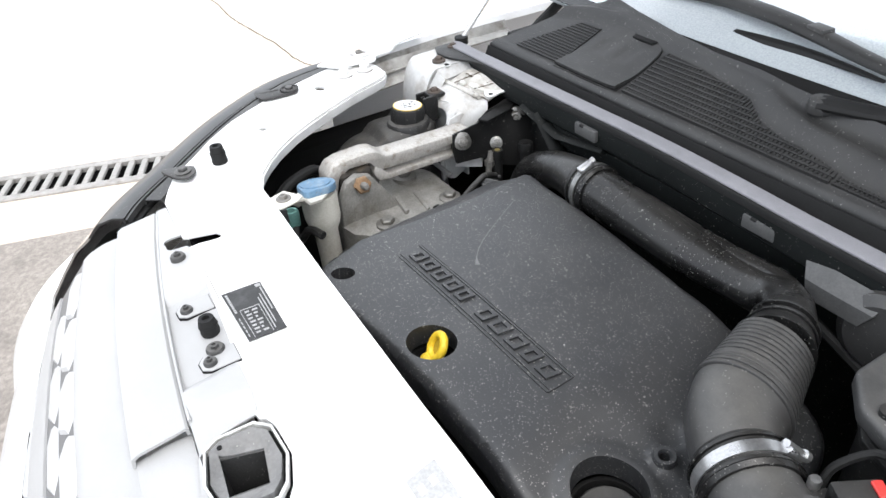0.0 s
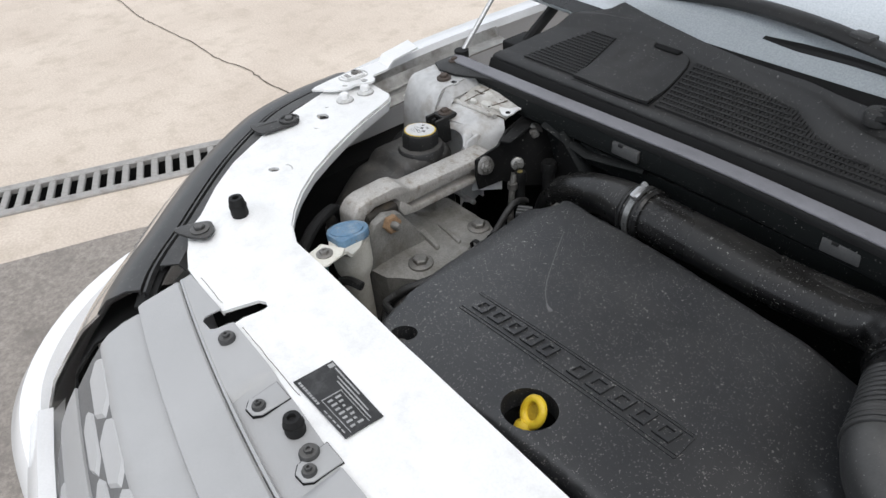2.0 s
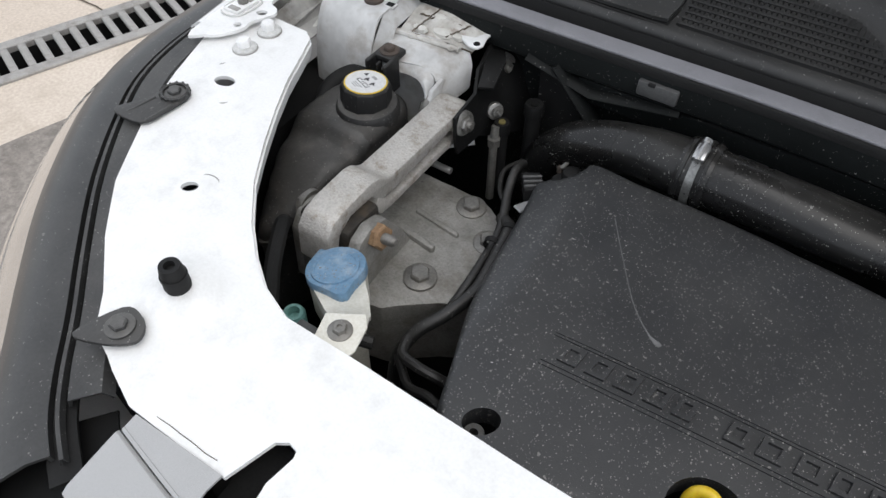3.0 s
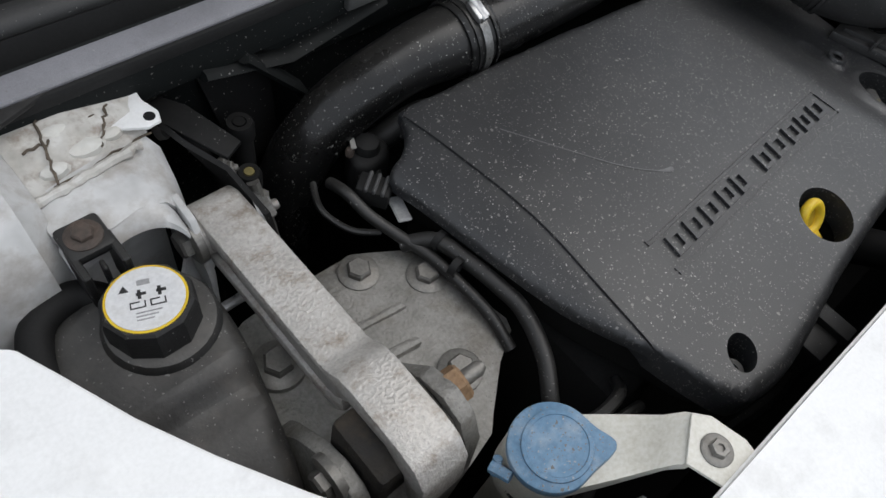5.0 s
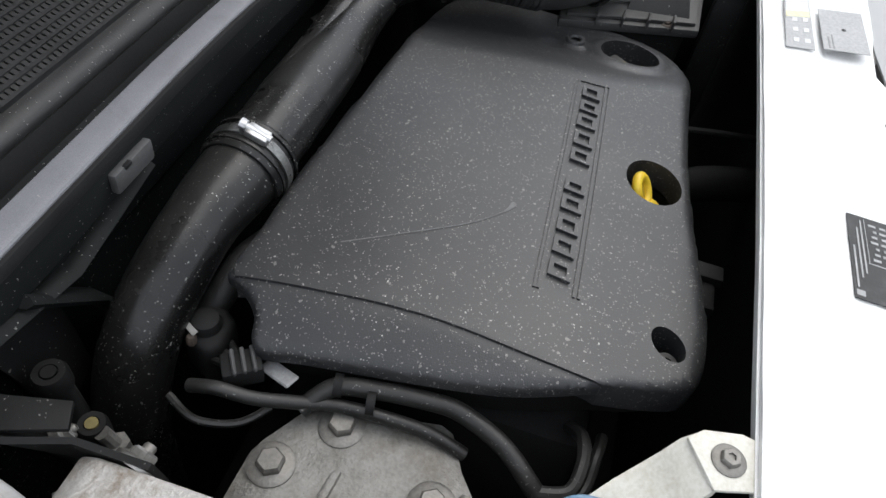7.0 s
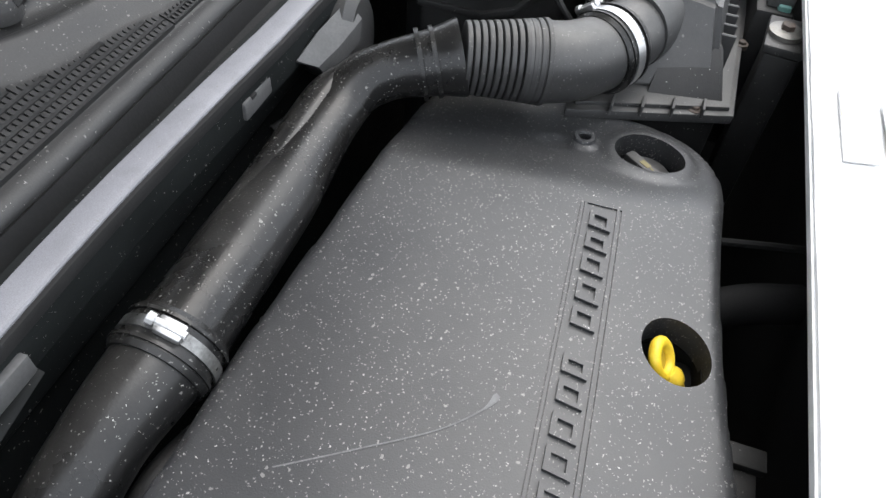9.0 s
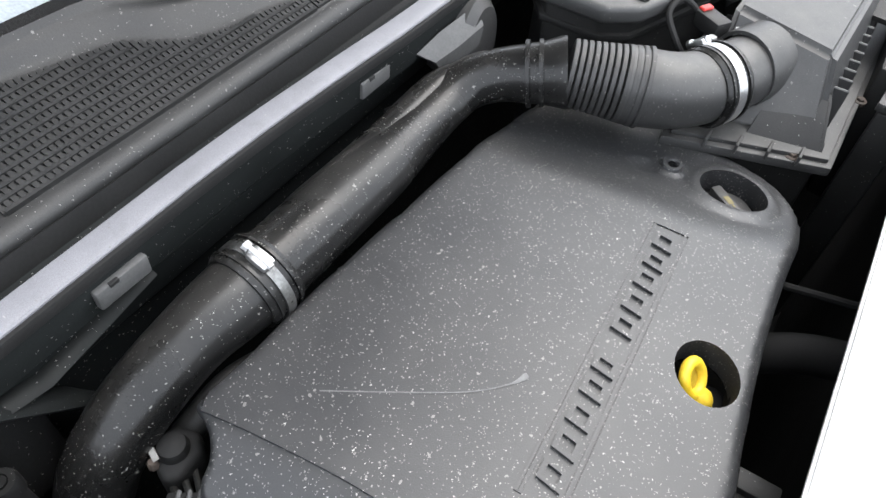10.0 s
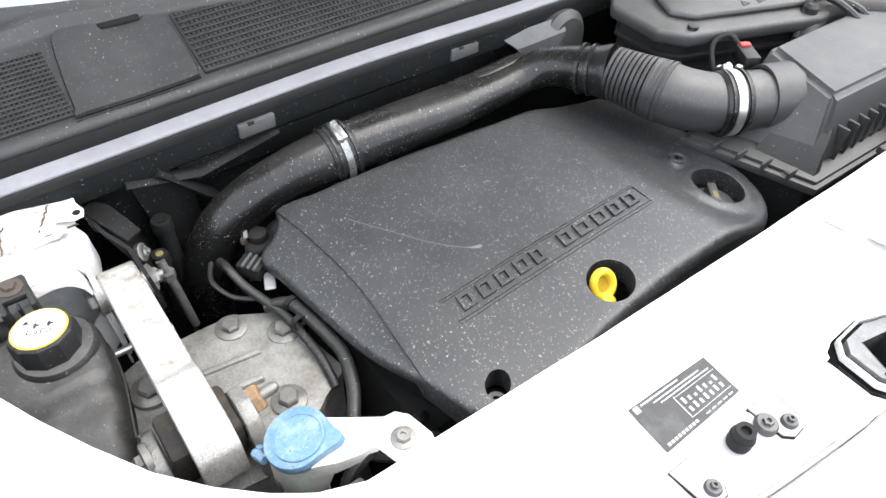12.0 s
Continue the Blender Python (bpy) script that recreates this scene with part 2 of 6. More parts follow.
M_CABLE = material("cable_sleeve", GREY(0.008), GREY(0.015), 40, (0.4, 0.55), bump=0.15, grain=300, dust=0.08, spots=0.12)
M_MESH = material("vent_mesh", GREY(0.013), GREY(0.020), 30, (0.45, 0.55), bump=0.05, dust=0.05, spec=0.35)
M_SEALANT = material("sealant", (0.55, 0.54, 0.50), (0.68, 0.67, 0.63), 50, (0.5, 0.65), bump=0.4, grain=120, dirt=(0.35, 0.3, 0.22), dirt_scale=30)
M_PAPER = material("paper_label", GREY(0.62), GREY(0.70), 60, (0.5, 0.6), bump=0.0, dirt=(0.4, 0.38, 0.34), dirt_scale=60, dirt_amount=0.5)
M_CREAM = material("pale_yellow", (0.68, 0.66, 0.40), (0.76, 0.74, 0.50), 60, (0.5, 0.6), bump=0.0)
M_GREYINK = material("grey_ink", GREY(0.28), GREY(0.34), 60, (0.5, 0.6), bump=0.0)
M_ALUPALE = material("pale_tag", GREY(0.30), GREY(0.38), 60, (0.5, 0.6), bump=0.0, dirt=(0.12, 0.12, 0.12), dirt_scale=60)
M_GRIME = material("grime", (0.05, 0.04, 0.03), (0.14, 0.11, 0.08), 80, (0.7, 0.85), bump=0.3)
M_TEAL = material("teal_plastic", (0.10, 0.24, 0.22), (0.16, 0.32, 0.29), 30, (0.4, 0.55), bump=0.05)
M_RED = material("red_plastic", (0.5, 0.03, 0.03), (0.6, 0.05, 0.04), 30, (0.4, 0.5), bump=0.0)


# ---- mesh helpers ----
def link(name, bm, mat, parent=None, label="", smooth=None):
    """Link a bmesh as one mesh object."""
    bmesh.ops.recalc_face_normals(bm, faces=bm.faces)
    me = bpy.data.meshes.new(name)
    bm.to_mesh(me)
    bm.free()
    me.materials.append(mat)
    if smooth is not None:
        me.shade_smooth()
        me.set_sharp_from_angle(angle=radians(smooth))
    ob = new(name, me)
    if parent is not None:
        ob.parent = parent
        ob.matrix_parent_inverse = parent.matrix_world.inverted()
    if label:
        ob["label"] = label
    return ob


def part(name, bm, mat, parent, label="", smooth=35):
    return link(name, bm, mat, parent, label, smooth)


def thing(name, x, y, z, label, category, group=""):
    ob = new(name)
    ob.location = (x, y, z)
    ob.empty_display_size = 0.02
    bpy.context.view_layer.update()
    return tagged(ob, label, category, group)


def spline(pts, per=6, closed=False):
    """Catmull-Rom through points of any dimension."""
    p = np.array(pts, float)
    n = len(p)
    out = []
    for i in range(n if closed else n - 1):
        a, b, c, d = (p[(i + k) % n] if closed else p[min(max(i + k, 0), n - 1)] for k in (-1, 0, 1, 2))
        for s in range(per):
            t = s / per
            out.append(0.5 * (2 * b + (c - a) * t + (2 * a - 5 * b + 4 * c - d) * t * t + (3 * b - a - 3 * c + d) * t**3))
    if not closed:
        out.append(p[-1])
    return np.array(out)


def box(x0, x1, y0, y1, z0, z1, bevel=0.0, seg=2, bm=None, m=None):
    own = bm is None
    bm = bm or bmesh.new()
    vs = bmesh.ops.create_cube(bm, size=1)["verts"]
    mat = Matrix.Translation(((x0 + x1) / 2, (y0 + y1) / 2, (z0 + z1) / 2)) @ Matrix.Diagonal((x1 - x0, y1 - y0, z1 - z0, 1))
    bmesh.ops.transform(bm, matrix=(m or Matrix()) @ mat, verts=vs)
    if bevel:
        edges = list({e for v in vs for e in v.link_edges})
        bmesh.ops.bevel(bm, geom=edges, offset=bevel, segments=seg, affect="EDGES", profile=0.5)
    return bm


def sweep(pts, radii, n=20, bm=None, flat=1.0, cap=True, turn=0.0):
    """A tube along points; radii and flat one number or one for each point; turn leans an oval section."""
    bm = bm or bmesh.new()
    pts = [Vector(p) for p in pts]
    radii = [radii] * len(pts) if isinstance(radii, (int, float)) else list(radii)
    flat = [flat] * len(pts) if isinstance(flat, (int, float)) else list(flat)
    rings = []
    side = None
    ct, st = math.cos(radians(turn)), math.sin(radians(turn))
    for i, p in enumerate(pts):
        d = (pts[min(i + 1, len(pts) - 1)] - pts[max(i - 1, 0)]).normalized()
        if side is None:
            side = d.cross(Vector((0, 0, 1))) if abs(d.z) < 0.9 else d.cross(Vector((1, 0, 0)))
        side = (side - d * side.dot(d)).normalized()
        up = side.cross(d)
        wide, thin = ct * side + st * up, ct * up - st * side
        rings.append([bm.verts.new(p + radii[i] * (math.cos(a) * wide + flat[i] * math.sin(a) * thin)) for a in (2 * math.pi * k / n for k in range(n))])
    for r, s in zip(rings, rings[1:]):
        for k in range(n):
            bm.faces.new((r[k], r[(k + 1) % n], s[(k + 1) % n], s[k]))
    if cap:
        bm.faces.new(rings[0])
        bm.faces.new(rings[-1])
    return bm


def lathe(profile, n=32, bm=None, m=None):
    """Turn a profile of (radius, height) round z."""
    bm = bm or bmesh.new()
    rings, made = [], []
    for r, z in profile:
        if r < 1e-6:
            ring = [bm.verts.new((0, 0, z))]
        else:
            ring = [bm.verts.new((r * math.cos(2 * math.pi * k / n), r * math.sin(2 * math.pi * k / n), z)) for k in range(n)]
        rings.append(ring)
        made += ring
    for a, b in zip(rings, rings[1:]):
        for k in range(n):
            q = [a[k % len(a)], a[(k + 1) % len(a)], b[(k + 1) % len(b)], b[k % len(b)]]
            q = [v for i, v in enumerate(q) if v not in q[:i]]
            if len(q) > 2:
                bm.faces.new(q)
    if m is not None:
        bmesh.ops.transform(bm, matrix=m, verts=made)
    return bm


def frame_to(p, direction):
    """A pose at p whose z axis points along direction."""
    return Matrix.Translation(p) @ Vector(direction).to_track_quat("Z", "Y").to_matrix().to_4x4()


def outline_plate(outer, holes, thick, height, cell=0.0, hole_depth=None):
    """A plate cut from an outline with holes; height(x, y) shapes its top; cell: spacing of extra cuts."""
    bm = bmesh.new()
    for loop in [outer, *holes]:
        vs = [bm.verts.new((x, y, 0)) for x, y in loop]
        for a, b in zip(vs, vs[1:] + vs[:1]):
            bm.edges.new((a, b))
    bmesh.ops.triangle_fill(bm, edges=bm.edges[:], use_beauty=True)
    if cell:
        xs, ys = [p[0] for p in outer], [p[1] for p in outer]
        for axis, lo, hi in ((0, min(xs), max(xs)), (1, min(ys), max(ys))):
            v = lo + cell / 2
            while v < hi:
                co, no = [0, 0, 0], [0, 0, 0]
                co[axis], no[axis] = v, 1
                bmesh.ops.bisect_plane(bm, geom=bm.verts[:] + bm.edges[:] + bm.faces[:], dist=1e-6, plane_co=co, plane_no=no)
                v += cell
    for f in bm.faces:
        if f.normal.z < 0:
            f.normal_flip()
    top = bm.verts[:]
    out = bmesh.ops.extrude_face_region(bm, geom=bm.faces[:])
    low = [g for g in out["geom"] if isinstance(g, bmesh.types.BMVert)]
    for v in top:
        v.co.z = height(v.co.x, v.co.y)
    for v in low:
        v.co.z = height(v.co.x, v.co.y) - thick
    return bm


def ellipse(cx, cy, a, b, turn=0.0, n=28):
    c, s = math.cos(radians(turn)), math.sin(radians(turn))
    return [(cx + a * math.cos(t) * c - b * math.sin(t) * s, cy + a * math.cos(t) * s + b * math.sin(t) * c) for t in (2 * math.pi * k / n for k in range(n))]


def loft(rows, thick=0.0):
    """A sheet through rows of points, with thickness below it if asked."""
    bm = bmesh.new()
    grid = [[bm.verts.new(p) for p in row] for row in rows]
    for r, s in zip(grid, grid[1:]):
        for a, b, c, d in zip(r, r[1:], s[1:], s):
            bm.faces.new((a, b, c, d))
    if thick:
        bmesh.ops.recalc_face_normals(bm, faces=bm.faces)
        bmesh.ops.solidify(bm, geom=bm.faces[:], thickness=thick)
    return bm


def hexagon_bolt(parent_name, p, direction, r, label, category="bolt", washer=True, mat=None, group="", recess=False):
    """A flanged bolt head as a thing of its own: washer and head."""
    t = new(parent_name)
    t.matrix_world = frame_to(p, direction)
    bpy.context.view_layer.update()
    tagged(t, label, category, group)
    mat = mat or M_BOLT
    m = t.matrix_world
    if washer:
        part("washer", lathe([(0, -0.004), (r * 1.75, -0.004), (r * 1.75, r * 0.16), (r * 1.5, r * 0.3), (0, r * 0.3)], 24, m=m), mat, t)
    head = [(0, 0), (r * 1.05, 0), (r * 1.05, r * 0.75), (r * 0.9, r * 0.95), (r * 0.45, r * 0.95), (r * 0.4, r * 0.7), (0, r * 0.7)] if recess else [(0, 0), (r * 1.05, 0), (r * 1.05, r * 0.8), (r * 0.88, r * 0.98), (0, r)]
    part("head", lathe(head, 6, m=m), mat, t)
    return t


def profile_x(poly, x0, x1, bevel=0.0, seg=2, bm=None):
    """Extrude a (y, z) outline along x."""
    bm = bm or bmesh.new()
    f = bm.faces.new([bm.verts.new((x0, y, z)) for y, z in poly])
    out = bmesh.ops.extrude_face_region(bm, geom=[f])
    vs = [g for g in out["geom"] if isinstance(g, bmesh.types.BMVert)]
    bmesh.ops.translate(bm, vec=(x1 - x0, 0, 0), verts=vs)
    if bevel:
        bmesh.ops.recalc_face_normals(bm, faces=bm.faces)
        sharp = [e for e in bm.edges if len(e.link_faces) == 2 and e.calc_face_angle() > radians(25)]
        bmesh.ops.bevel(bm, geom=sharp, offset=bevel, segments=seg, affect="EDGES", profile=0.5, clamp_overlap=True)
    return bm


def slab(poly, z0, z1, bevel=0.0, seg=2, bm=None):
    """Extrude an (x, y) outline upwards from z0 to z1."""
    bm = bm or bmesh.new()
    f = bm.faces.new([bm.verts.new((x, y, z0)) for x, y in poly])
    out = bmesh.ops.extrude_face_region(bm, geom=[f])
    vs = [g for g in out["geom"] if isinstance(g, bmesh.types.BMVert)]
    bmesh.ops.translate(bm, vec=(0, 0, z1 - z0), verts=vs)
    if bevel:
        bmesh.ops.recalc_face_normals(bm, faces=bm.faces)
        sharp = [e for e in bm.edges if len(e.link_faces) == 2 and e.calc_face_angle() > radians(25)]
        bmesh.ops.bevel(bm, geom=sharp, offset=bevel, segments=seg, affect="EDGES", profile=0.5, clamp_overlap=True)
    return bm


def inside_distance(x, y, loop):
    """Distance to the nearest edge of an outline."""
    best = 9.0
    for (ax, ay), (bx, by) in zip(loop, loop[1:] + loop[:1]):
        dx, dy = bx - ax, by - ay
        t = max(0.0, min(1.0, ((x - ax) * dx + (y - ay) * dy) / (dx * dx + dy * dy + 1e-12)))
        best = min(best, math.hypot(x - ax - t * dx, y - ay - t * dy))
    return best


def smoothstep(a, b, v):
    t = max(0.0, min(1.0, (v - a) / (b - a)))
    return t * t * (3 - 2 * t)


# ---- ground ----
DRAIN = Matrix.Translation((-3.31, 0.1, 0)) @ Matrix.Rotation(radians(-20.5), 4, "Z")
DW, DL = 0.127, 6.0
hole = [tuple((DRAIN @ Vector((x, y, 0)))[:2]) for x, y in ((-DW, -DL), (DW, -DL), (DW, DL), (-DW, DL))]
ground = link("ground", outline_plate([(-160, -160), (160, -160), (160, 160), (-160, 160)], [hole], 0.4, lambda x, y: 0.0), M_CONCRETE)
tagged(ground, "pale sandy concrete yard with a thin crack", "ground", kind="structure")

rim = []
for k in range(241):
    y = -30 + k * 0.25
    rim.append((-2.81 + 0.32 * (y - 0.05) + 0.02 * noise.noise((0, y * 3, 0)) + 0.01 * noise.noise((0, y * 11, 4)), y))
asphalt = link("road", slab(rim + [(60, 30), (60, -30)], -0.01, 0.005), M_ASPHALT)
tagged(asphalt, "weathered grey asphalt with loose grit", "asphalt", kind="structure")

crack = bmesh.new()
line = [(-10.5, 1.02), (-9.2, 1.10), (-7.8, 1.14), (-6.6, 1.21), (-5.79, 1.272), (-5.3, 1.255), (-4.97, 1.275), (-4.46, 1.318), (-4.1, 1.32), (-3.83, 1.372), (-3.55, 1.365), (-3.30, 1.395), (-2.95, 1.40)]
pts = spline(line, 8)
left, right = [], []
for i, (x, y) in enumerate(pts):
    w = 0.0036 + 0.003 * noise.noise((i * 0.7, 0, 0))
    y += 0.012 * noise.noise((i * 0.9, 3, 0))
    left.append(crack.verts.new((x, y - w, 0.004)))
    right.append(crack.verts.new((x, y + w, 0.004)))
for a, b, c, d in zip(left, left[1:], right[1:], right):
    crack.faces.new((a, b, c, d))
tagged(link("crack", crack, M_GRIME), "thin dark crack running across the concrete", "crack", kind="structure")

drain = new("drain")
drain.matrix_world = DRAIN
bpy.context.view_layer.update()
tagged(drain, "grey iron drainage channel grating set in concrete", "drain")
part("channel", box(-DW + 0.004, DW - 0.004, -DL, DL, -0.39, -0.36, m=DRAIN), M_DARK, drain)
for s in (-1, 1):
    part("channel_wall", box(s * 0.086 - 0.004, s * 0.086 + 0.004, -DL, DL, -0.36, -0.014, m=DRAIN), M_DARK, drain)
for s in (-1, 1):
    part("edge_frame", box(s * 0.106 - 0.023, s * 0.106 + 0.023, -DL + 0.01, DL - 0.01, -0.11, 0.012, 0.004, 1, m=DRAIN), M_GRATE, drain)
bar_mesh = None
for k in range(-34, 46):
    if bar_mesh is None:
        first = part("bar", box(-0.082, 0.082, -0.0145, 0.0145, -0.010, 0.010, 0.004, 1), M_GRATE, drain)
        bar_mesh = first.data
        ob = first
    else:
        ob = new("bar", bar_mesh)
        ob.parent = drain
        ob.matrix_parent_inverse = Matrix()
    ob.matrix_parent_inverse = Matrix()
    ob.matrix_basis = Matrix.Translation((0, k * 0.063, 0))

def bowed_run(poly, x0, x1, n=40):
    """A closed section run along the bulkhead, which bows forwards towards the middle of the car."""
    at = np.linspace(x0, x1, n)
    off = [float(np.interp(x, (-1.0, -0.77, -0.54, -0.46, -0.37, -0.286, -0.177, 0.46), (-0.003, -0.001, 0.004, 0.003, -0.001, -0.006, -0.009, -0.020))) for x in at]
    return loft([[(x, y + o, z) for x, o in zip(at, off)] for y, z in list(poly) + list(poly)[:1]])


# ---- bay shell: dark closing walls ----
bay = thing("engine_bay", -0.28, 0.4, 0.005, "inside of the engine bay, its deep shade put into a near-black colour", "engine bay")
# plain closing shapes; their near-black colour stands in for shade
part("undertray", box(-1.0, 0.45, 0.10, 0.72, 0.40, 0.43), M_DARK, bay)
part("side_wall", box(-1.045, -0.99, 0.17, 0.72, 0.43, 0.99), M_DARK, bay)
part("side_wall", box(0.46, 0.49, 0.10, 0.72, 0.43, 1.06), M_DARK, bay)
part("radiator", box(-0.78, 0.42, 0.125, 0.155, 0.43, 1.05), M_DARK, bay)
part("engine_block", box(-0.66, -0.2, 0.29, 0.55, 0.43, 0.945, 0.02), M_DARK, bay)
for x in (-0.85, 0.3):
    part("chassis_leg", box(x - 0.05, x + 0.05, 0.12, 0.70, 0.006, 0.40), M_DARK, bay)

# ---- firewall ----
firewall = thing("firewall", -0.28, 0.7, 0.43, "black painted firewall behind the engine", "firewall")
part("panel", box(-1.0, 0.46, 0.690, 0.72, 0.43, 1.06), M_FIRE, firewall)
part("upper_rail", bowed_run([(0.662, 1.085), (0.661, 1.082), (0.663, 1.053), (0.668, 1.048), (0.700, 1.043), (0.700, 1.085)], -1.0, 0.46), M_FIRE, firewall)
part("lower_rail", profile_x([(0.673, 1.043), (0.676, 1.012), (0.689, 1.004), (0.689, 1.043)], -0.72, 0.46, 0.003), M_FIRE, firewall)
part("brace", sweep([(-0.78, 0.665, 1.055), (-0.70, 0.672, 1.03), (-0.60, 0.676, 1.045)], 0.012, 8, flat=0.4), M_FIRE, firewall)
part("brace", sweep([(-0.745, 0.668, 1.055), (-0.69, 0.672, 0.99), (-0.66, 0.674, 0.93)], 0.014, 8, flat=0.4), M_FIRE, firewall)
for x, z in ((-0.626, 1.070), (-0.333, 1.067), (-0.02, 1.066)):
    t = thing("clip", x, 0.64, z, "grey plastic clip on the firewall rail", "clip", "clips on the firewall")
    part("body", box(x - 0.023, x + 0.021, 0.657, 0.664, z - 0.010, z + 0.0075, 0.002, 2), M_CLIP, t)
    part("slot", box(x - 0.012, x - 0.004, 0.6565, 0.6600, z + 0.004, z + 0.0078, 0.0006, 1), M_RUBBER, t)

# ---- rubber seal along the cowl ----
seal = thing("cowl_seal", -0.28, 0.65, 1.09, "long grey rubber bonnet seal along the cowl edge", "seal")
part("bead", bowed_run([(0.6640, 1.090), (0.6635, 1.0940), (0.6645, 1.0956), (0.667, 1.0966), (0.681, 1.0978), (0.6835, 1.0972), (0.6845, 1.0955), (0.6845, 1.090)], -1.0, 0.46), M_SEAL, seal)
part("foot", bowed_run([(0.6605, 1.082), (0.6600, 1.0890), (0.6610, 1.0915), (0.663, 1.0922), (0.685, 1.0922), (0.6860, 1.080), (0.680, 1.080), (0.680, 1.0865), (0.664, 1.0865), (0.664, 1.082)], -1.0, 0.46), M_RUBBER, seal, "black rubber foot")

# ---- front panel ----
EDGE_BACK = [(0.46, 0.219), (0.1, 0.219), (-0.2, 0.220), (-0.35, 0.221), (-0.53, 0.223), (-0.65, 0.226), (-0.752, 0.228), (-0.785, 0.241), (-0.812, 0.260), (-0.84, 0.285), (-0.872, 0.322), (-0.90, 0.366), (-0.925, 0.410), (-0.945, 0.450), (-0.961, 0.490), (-0.972, 0.516), (-0.985, 0.527)]
EDGE_OUT = [(-1.035, 0.529), (-1.06, 0.520), (-1.074, 0.470), (-1.05, 0.395), (-1.018, 0.325), (-0.975, 0.256), (-0.93, 0.207), (-0.885, 0.168), (-0.860, 0.140), (-0.835, 0.131)]
EDGE_FRONT = [(-0.823, 0.125), (-0.792, 0.113), (-0.72, 0.1125), (-0.703, 0.1125), (-0.692, 0.149), (-0.684, 0.154), (-0.676, 0.152), (-0.6745, 0.147), (-0.678, 0.125), (-0.676, 0.1125), (-0.60, 0.1105), (-0.545, 0.110), (-0.475, 0.106), (-0.44, 0.103), (-0.418, 0.101), (-0.395, 0.098), (-0.384, 0.100), (-0.3815, 0.104), (-0.368, 0.109), (-0.331, 0.1105), (-0.303, 0.101), (-0.291, 0.093), (-0.284, 0.092), (-0.25, 0.108), (-0.20, 0.106), (-0.05, 0.10), (0.2, 0.112), (0.46, 0.12)]


def panel_height(x, y):
    z = 1.085 - 0.004 * smoothstep(0.172, 0.166, y) * smoothstep(-0.80, -0.76, x)
    z -= 0.0035 * smoothstep(-0.418, -0.408, x) * smoothstep(-0.18, -0.2, x) * smoothstep(0.172, 0.162, y)
    z += 0.0025 * smoothstep(0.034, 0.029, math.hypot(x + 0.994, y - 0.411))
    z += 0.011 * smoothstep(0.042, 0.014, math.hypot(x + 0.832, y - 0.200))
    z += 0.0015 * noise.noise((x * 14, y * 14, 0))
    return z


slam = thing("front_panel", -0.28, 0.16, 1.05, "white painted metal front panel, dusty and marked", "car panel")
slam_bm = outline_plate(EDGE_BACK + EDGE_OUT + EDGE_FRONT, [ellipse(-0.914, 0.286, 0.008, 0.006, 30, 14), ellipse(-0.994, 0.411, 0.0115, 0.0078, 8, 20)], 0.004, panel_height, 0.012)
part("sheet", slam_bm, M_WHITE, slam)
rows = [[(x, y - 0.0005, 1.0805) for x, y in EDGE_BACK], [(x, y - 0.001, 1.076) for x, y in EDGE_BACK], [(x - 0.001, y - 0.004, 1.066) for x, y in EDGE_BACK]]
part("folded_edge", loft(rows, 0.002), M_WHITE, slam)
for a, b in ((0, 3), (9, 15), (14, 24)):
    part("front_fold", loft([[(x, y + 0.002, 1.0770) for x, y in EDGE_FRONT[a:b]], [(x, y + 0.004, 1.060) for x, y in EDGE_FRONT[a:b]]], 0.002), M_WHITE, slam)
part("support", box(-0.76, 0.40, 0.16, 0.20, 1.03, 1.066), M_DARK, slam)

# thin grey arcs along the pressed ring round the slot and an old dent
for ring in ([(-0.994 + 0.0335 * math.cos(a), 0.411 + 0.0335 * math.sin(a)) for a in np.linspace(radians(105), radians(215), 14)], [(-0.994 + 0.0335 * math.cos(a), 0.411 + 0.0335 * math.sin(a)) for a in np.linspace(radians(285), radians(335), 10)], [(-0.905 + 0.0095 * math.cos(a), 0.302 + 0.005 * math.sin(a)) for a in np.linspace(radians(20), radians(165), 10)]):
    part("edge_line", sweep([(x, y, panel_height(x, y) + 0.0001) for x, y in ring], [0.0002 + 0.0005 * math.sin(math.pi * k / (len(ring) - 1)) for k in range(len(ring))], 6), M_GUTTER, slam)
# worn seam beside the front edge
seam = bmesh.new()
sweep([(x, y + 0.004 + 0.001 * noise.noise((x * 60, 0, 0)), 1.0815) for x, y in spline([(-0.665, 0.114), (-0.62, 0.1135), (-0.57, 0.113), (-0.545, 0.113)], 8)], 0.0003, 5, seam)
sweep([(x, y + 0.003 + 0.001 * noise.noise((x * 60, 1, 0)), 1.0815) for x, y in spline([(-0.818, 0.126), (-0.79, 0.117), (-0.75, 0.1155), (-0.715, 0.1155)], 8)], 0.0003, 5, seam)
part("seam", seam, M_GRIME, slam)


# ---- labels on the front panel ----
def quad_at(p00, p10, p01, p11, u, v):
    a = Vector(p00).lerp(Vector(p10), u)
    b = Vector(p01).lerp(Vector(p11), u)
    return a.lerp(b, v)


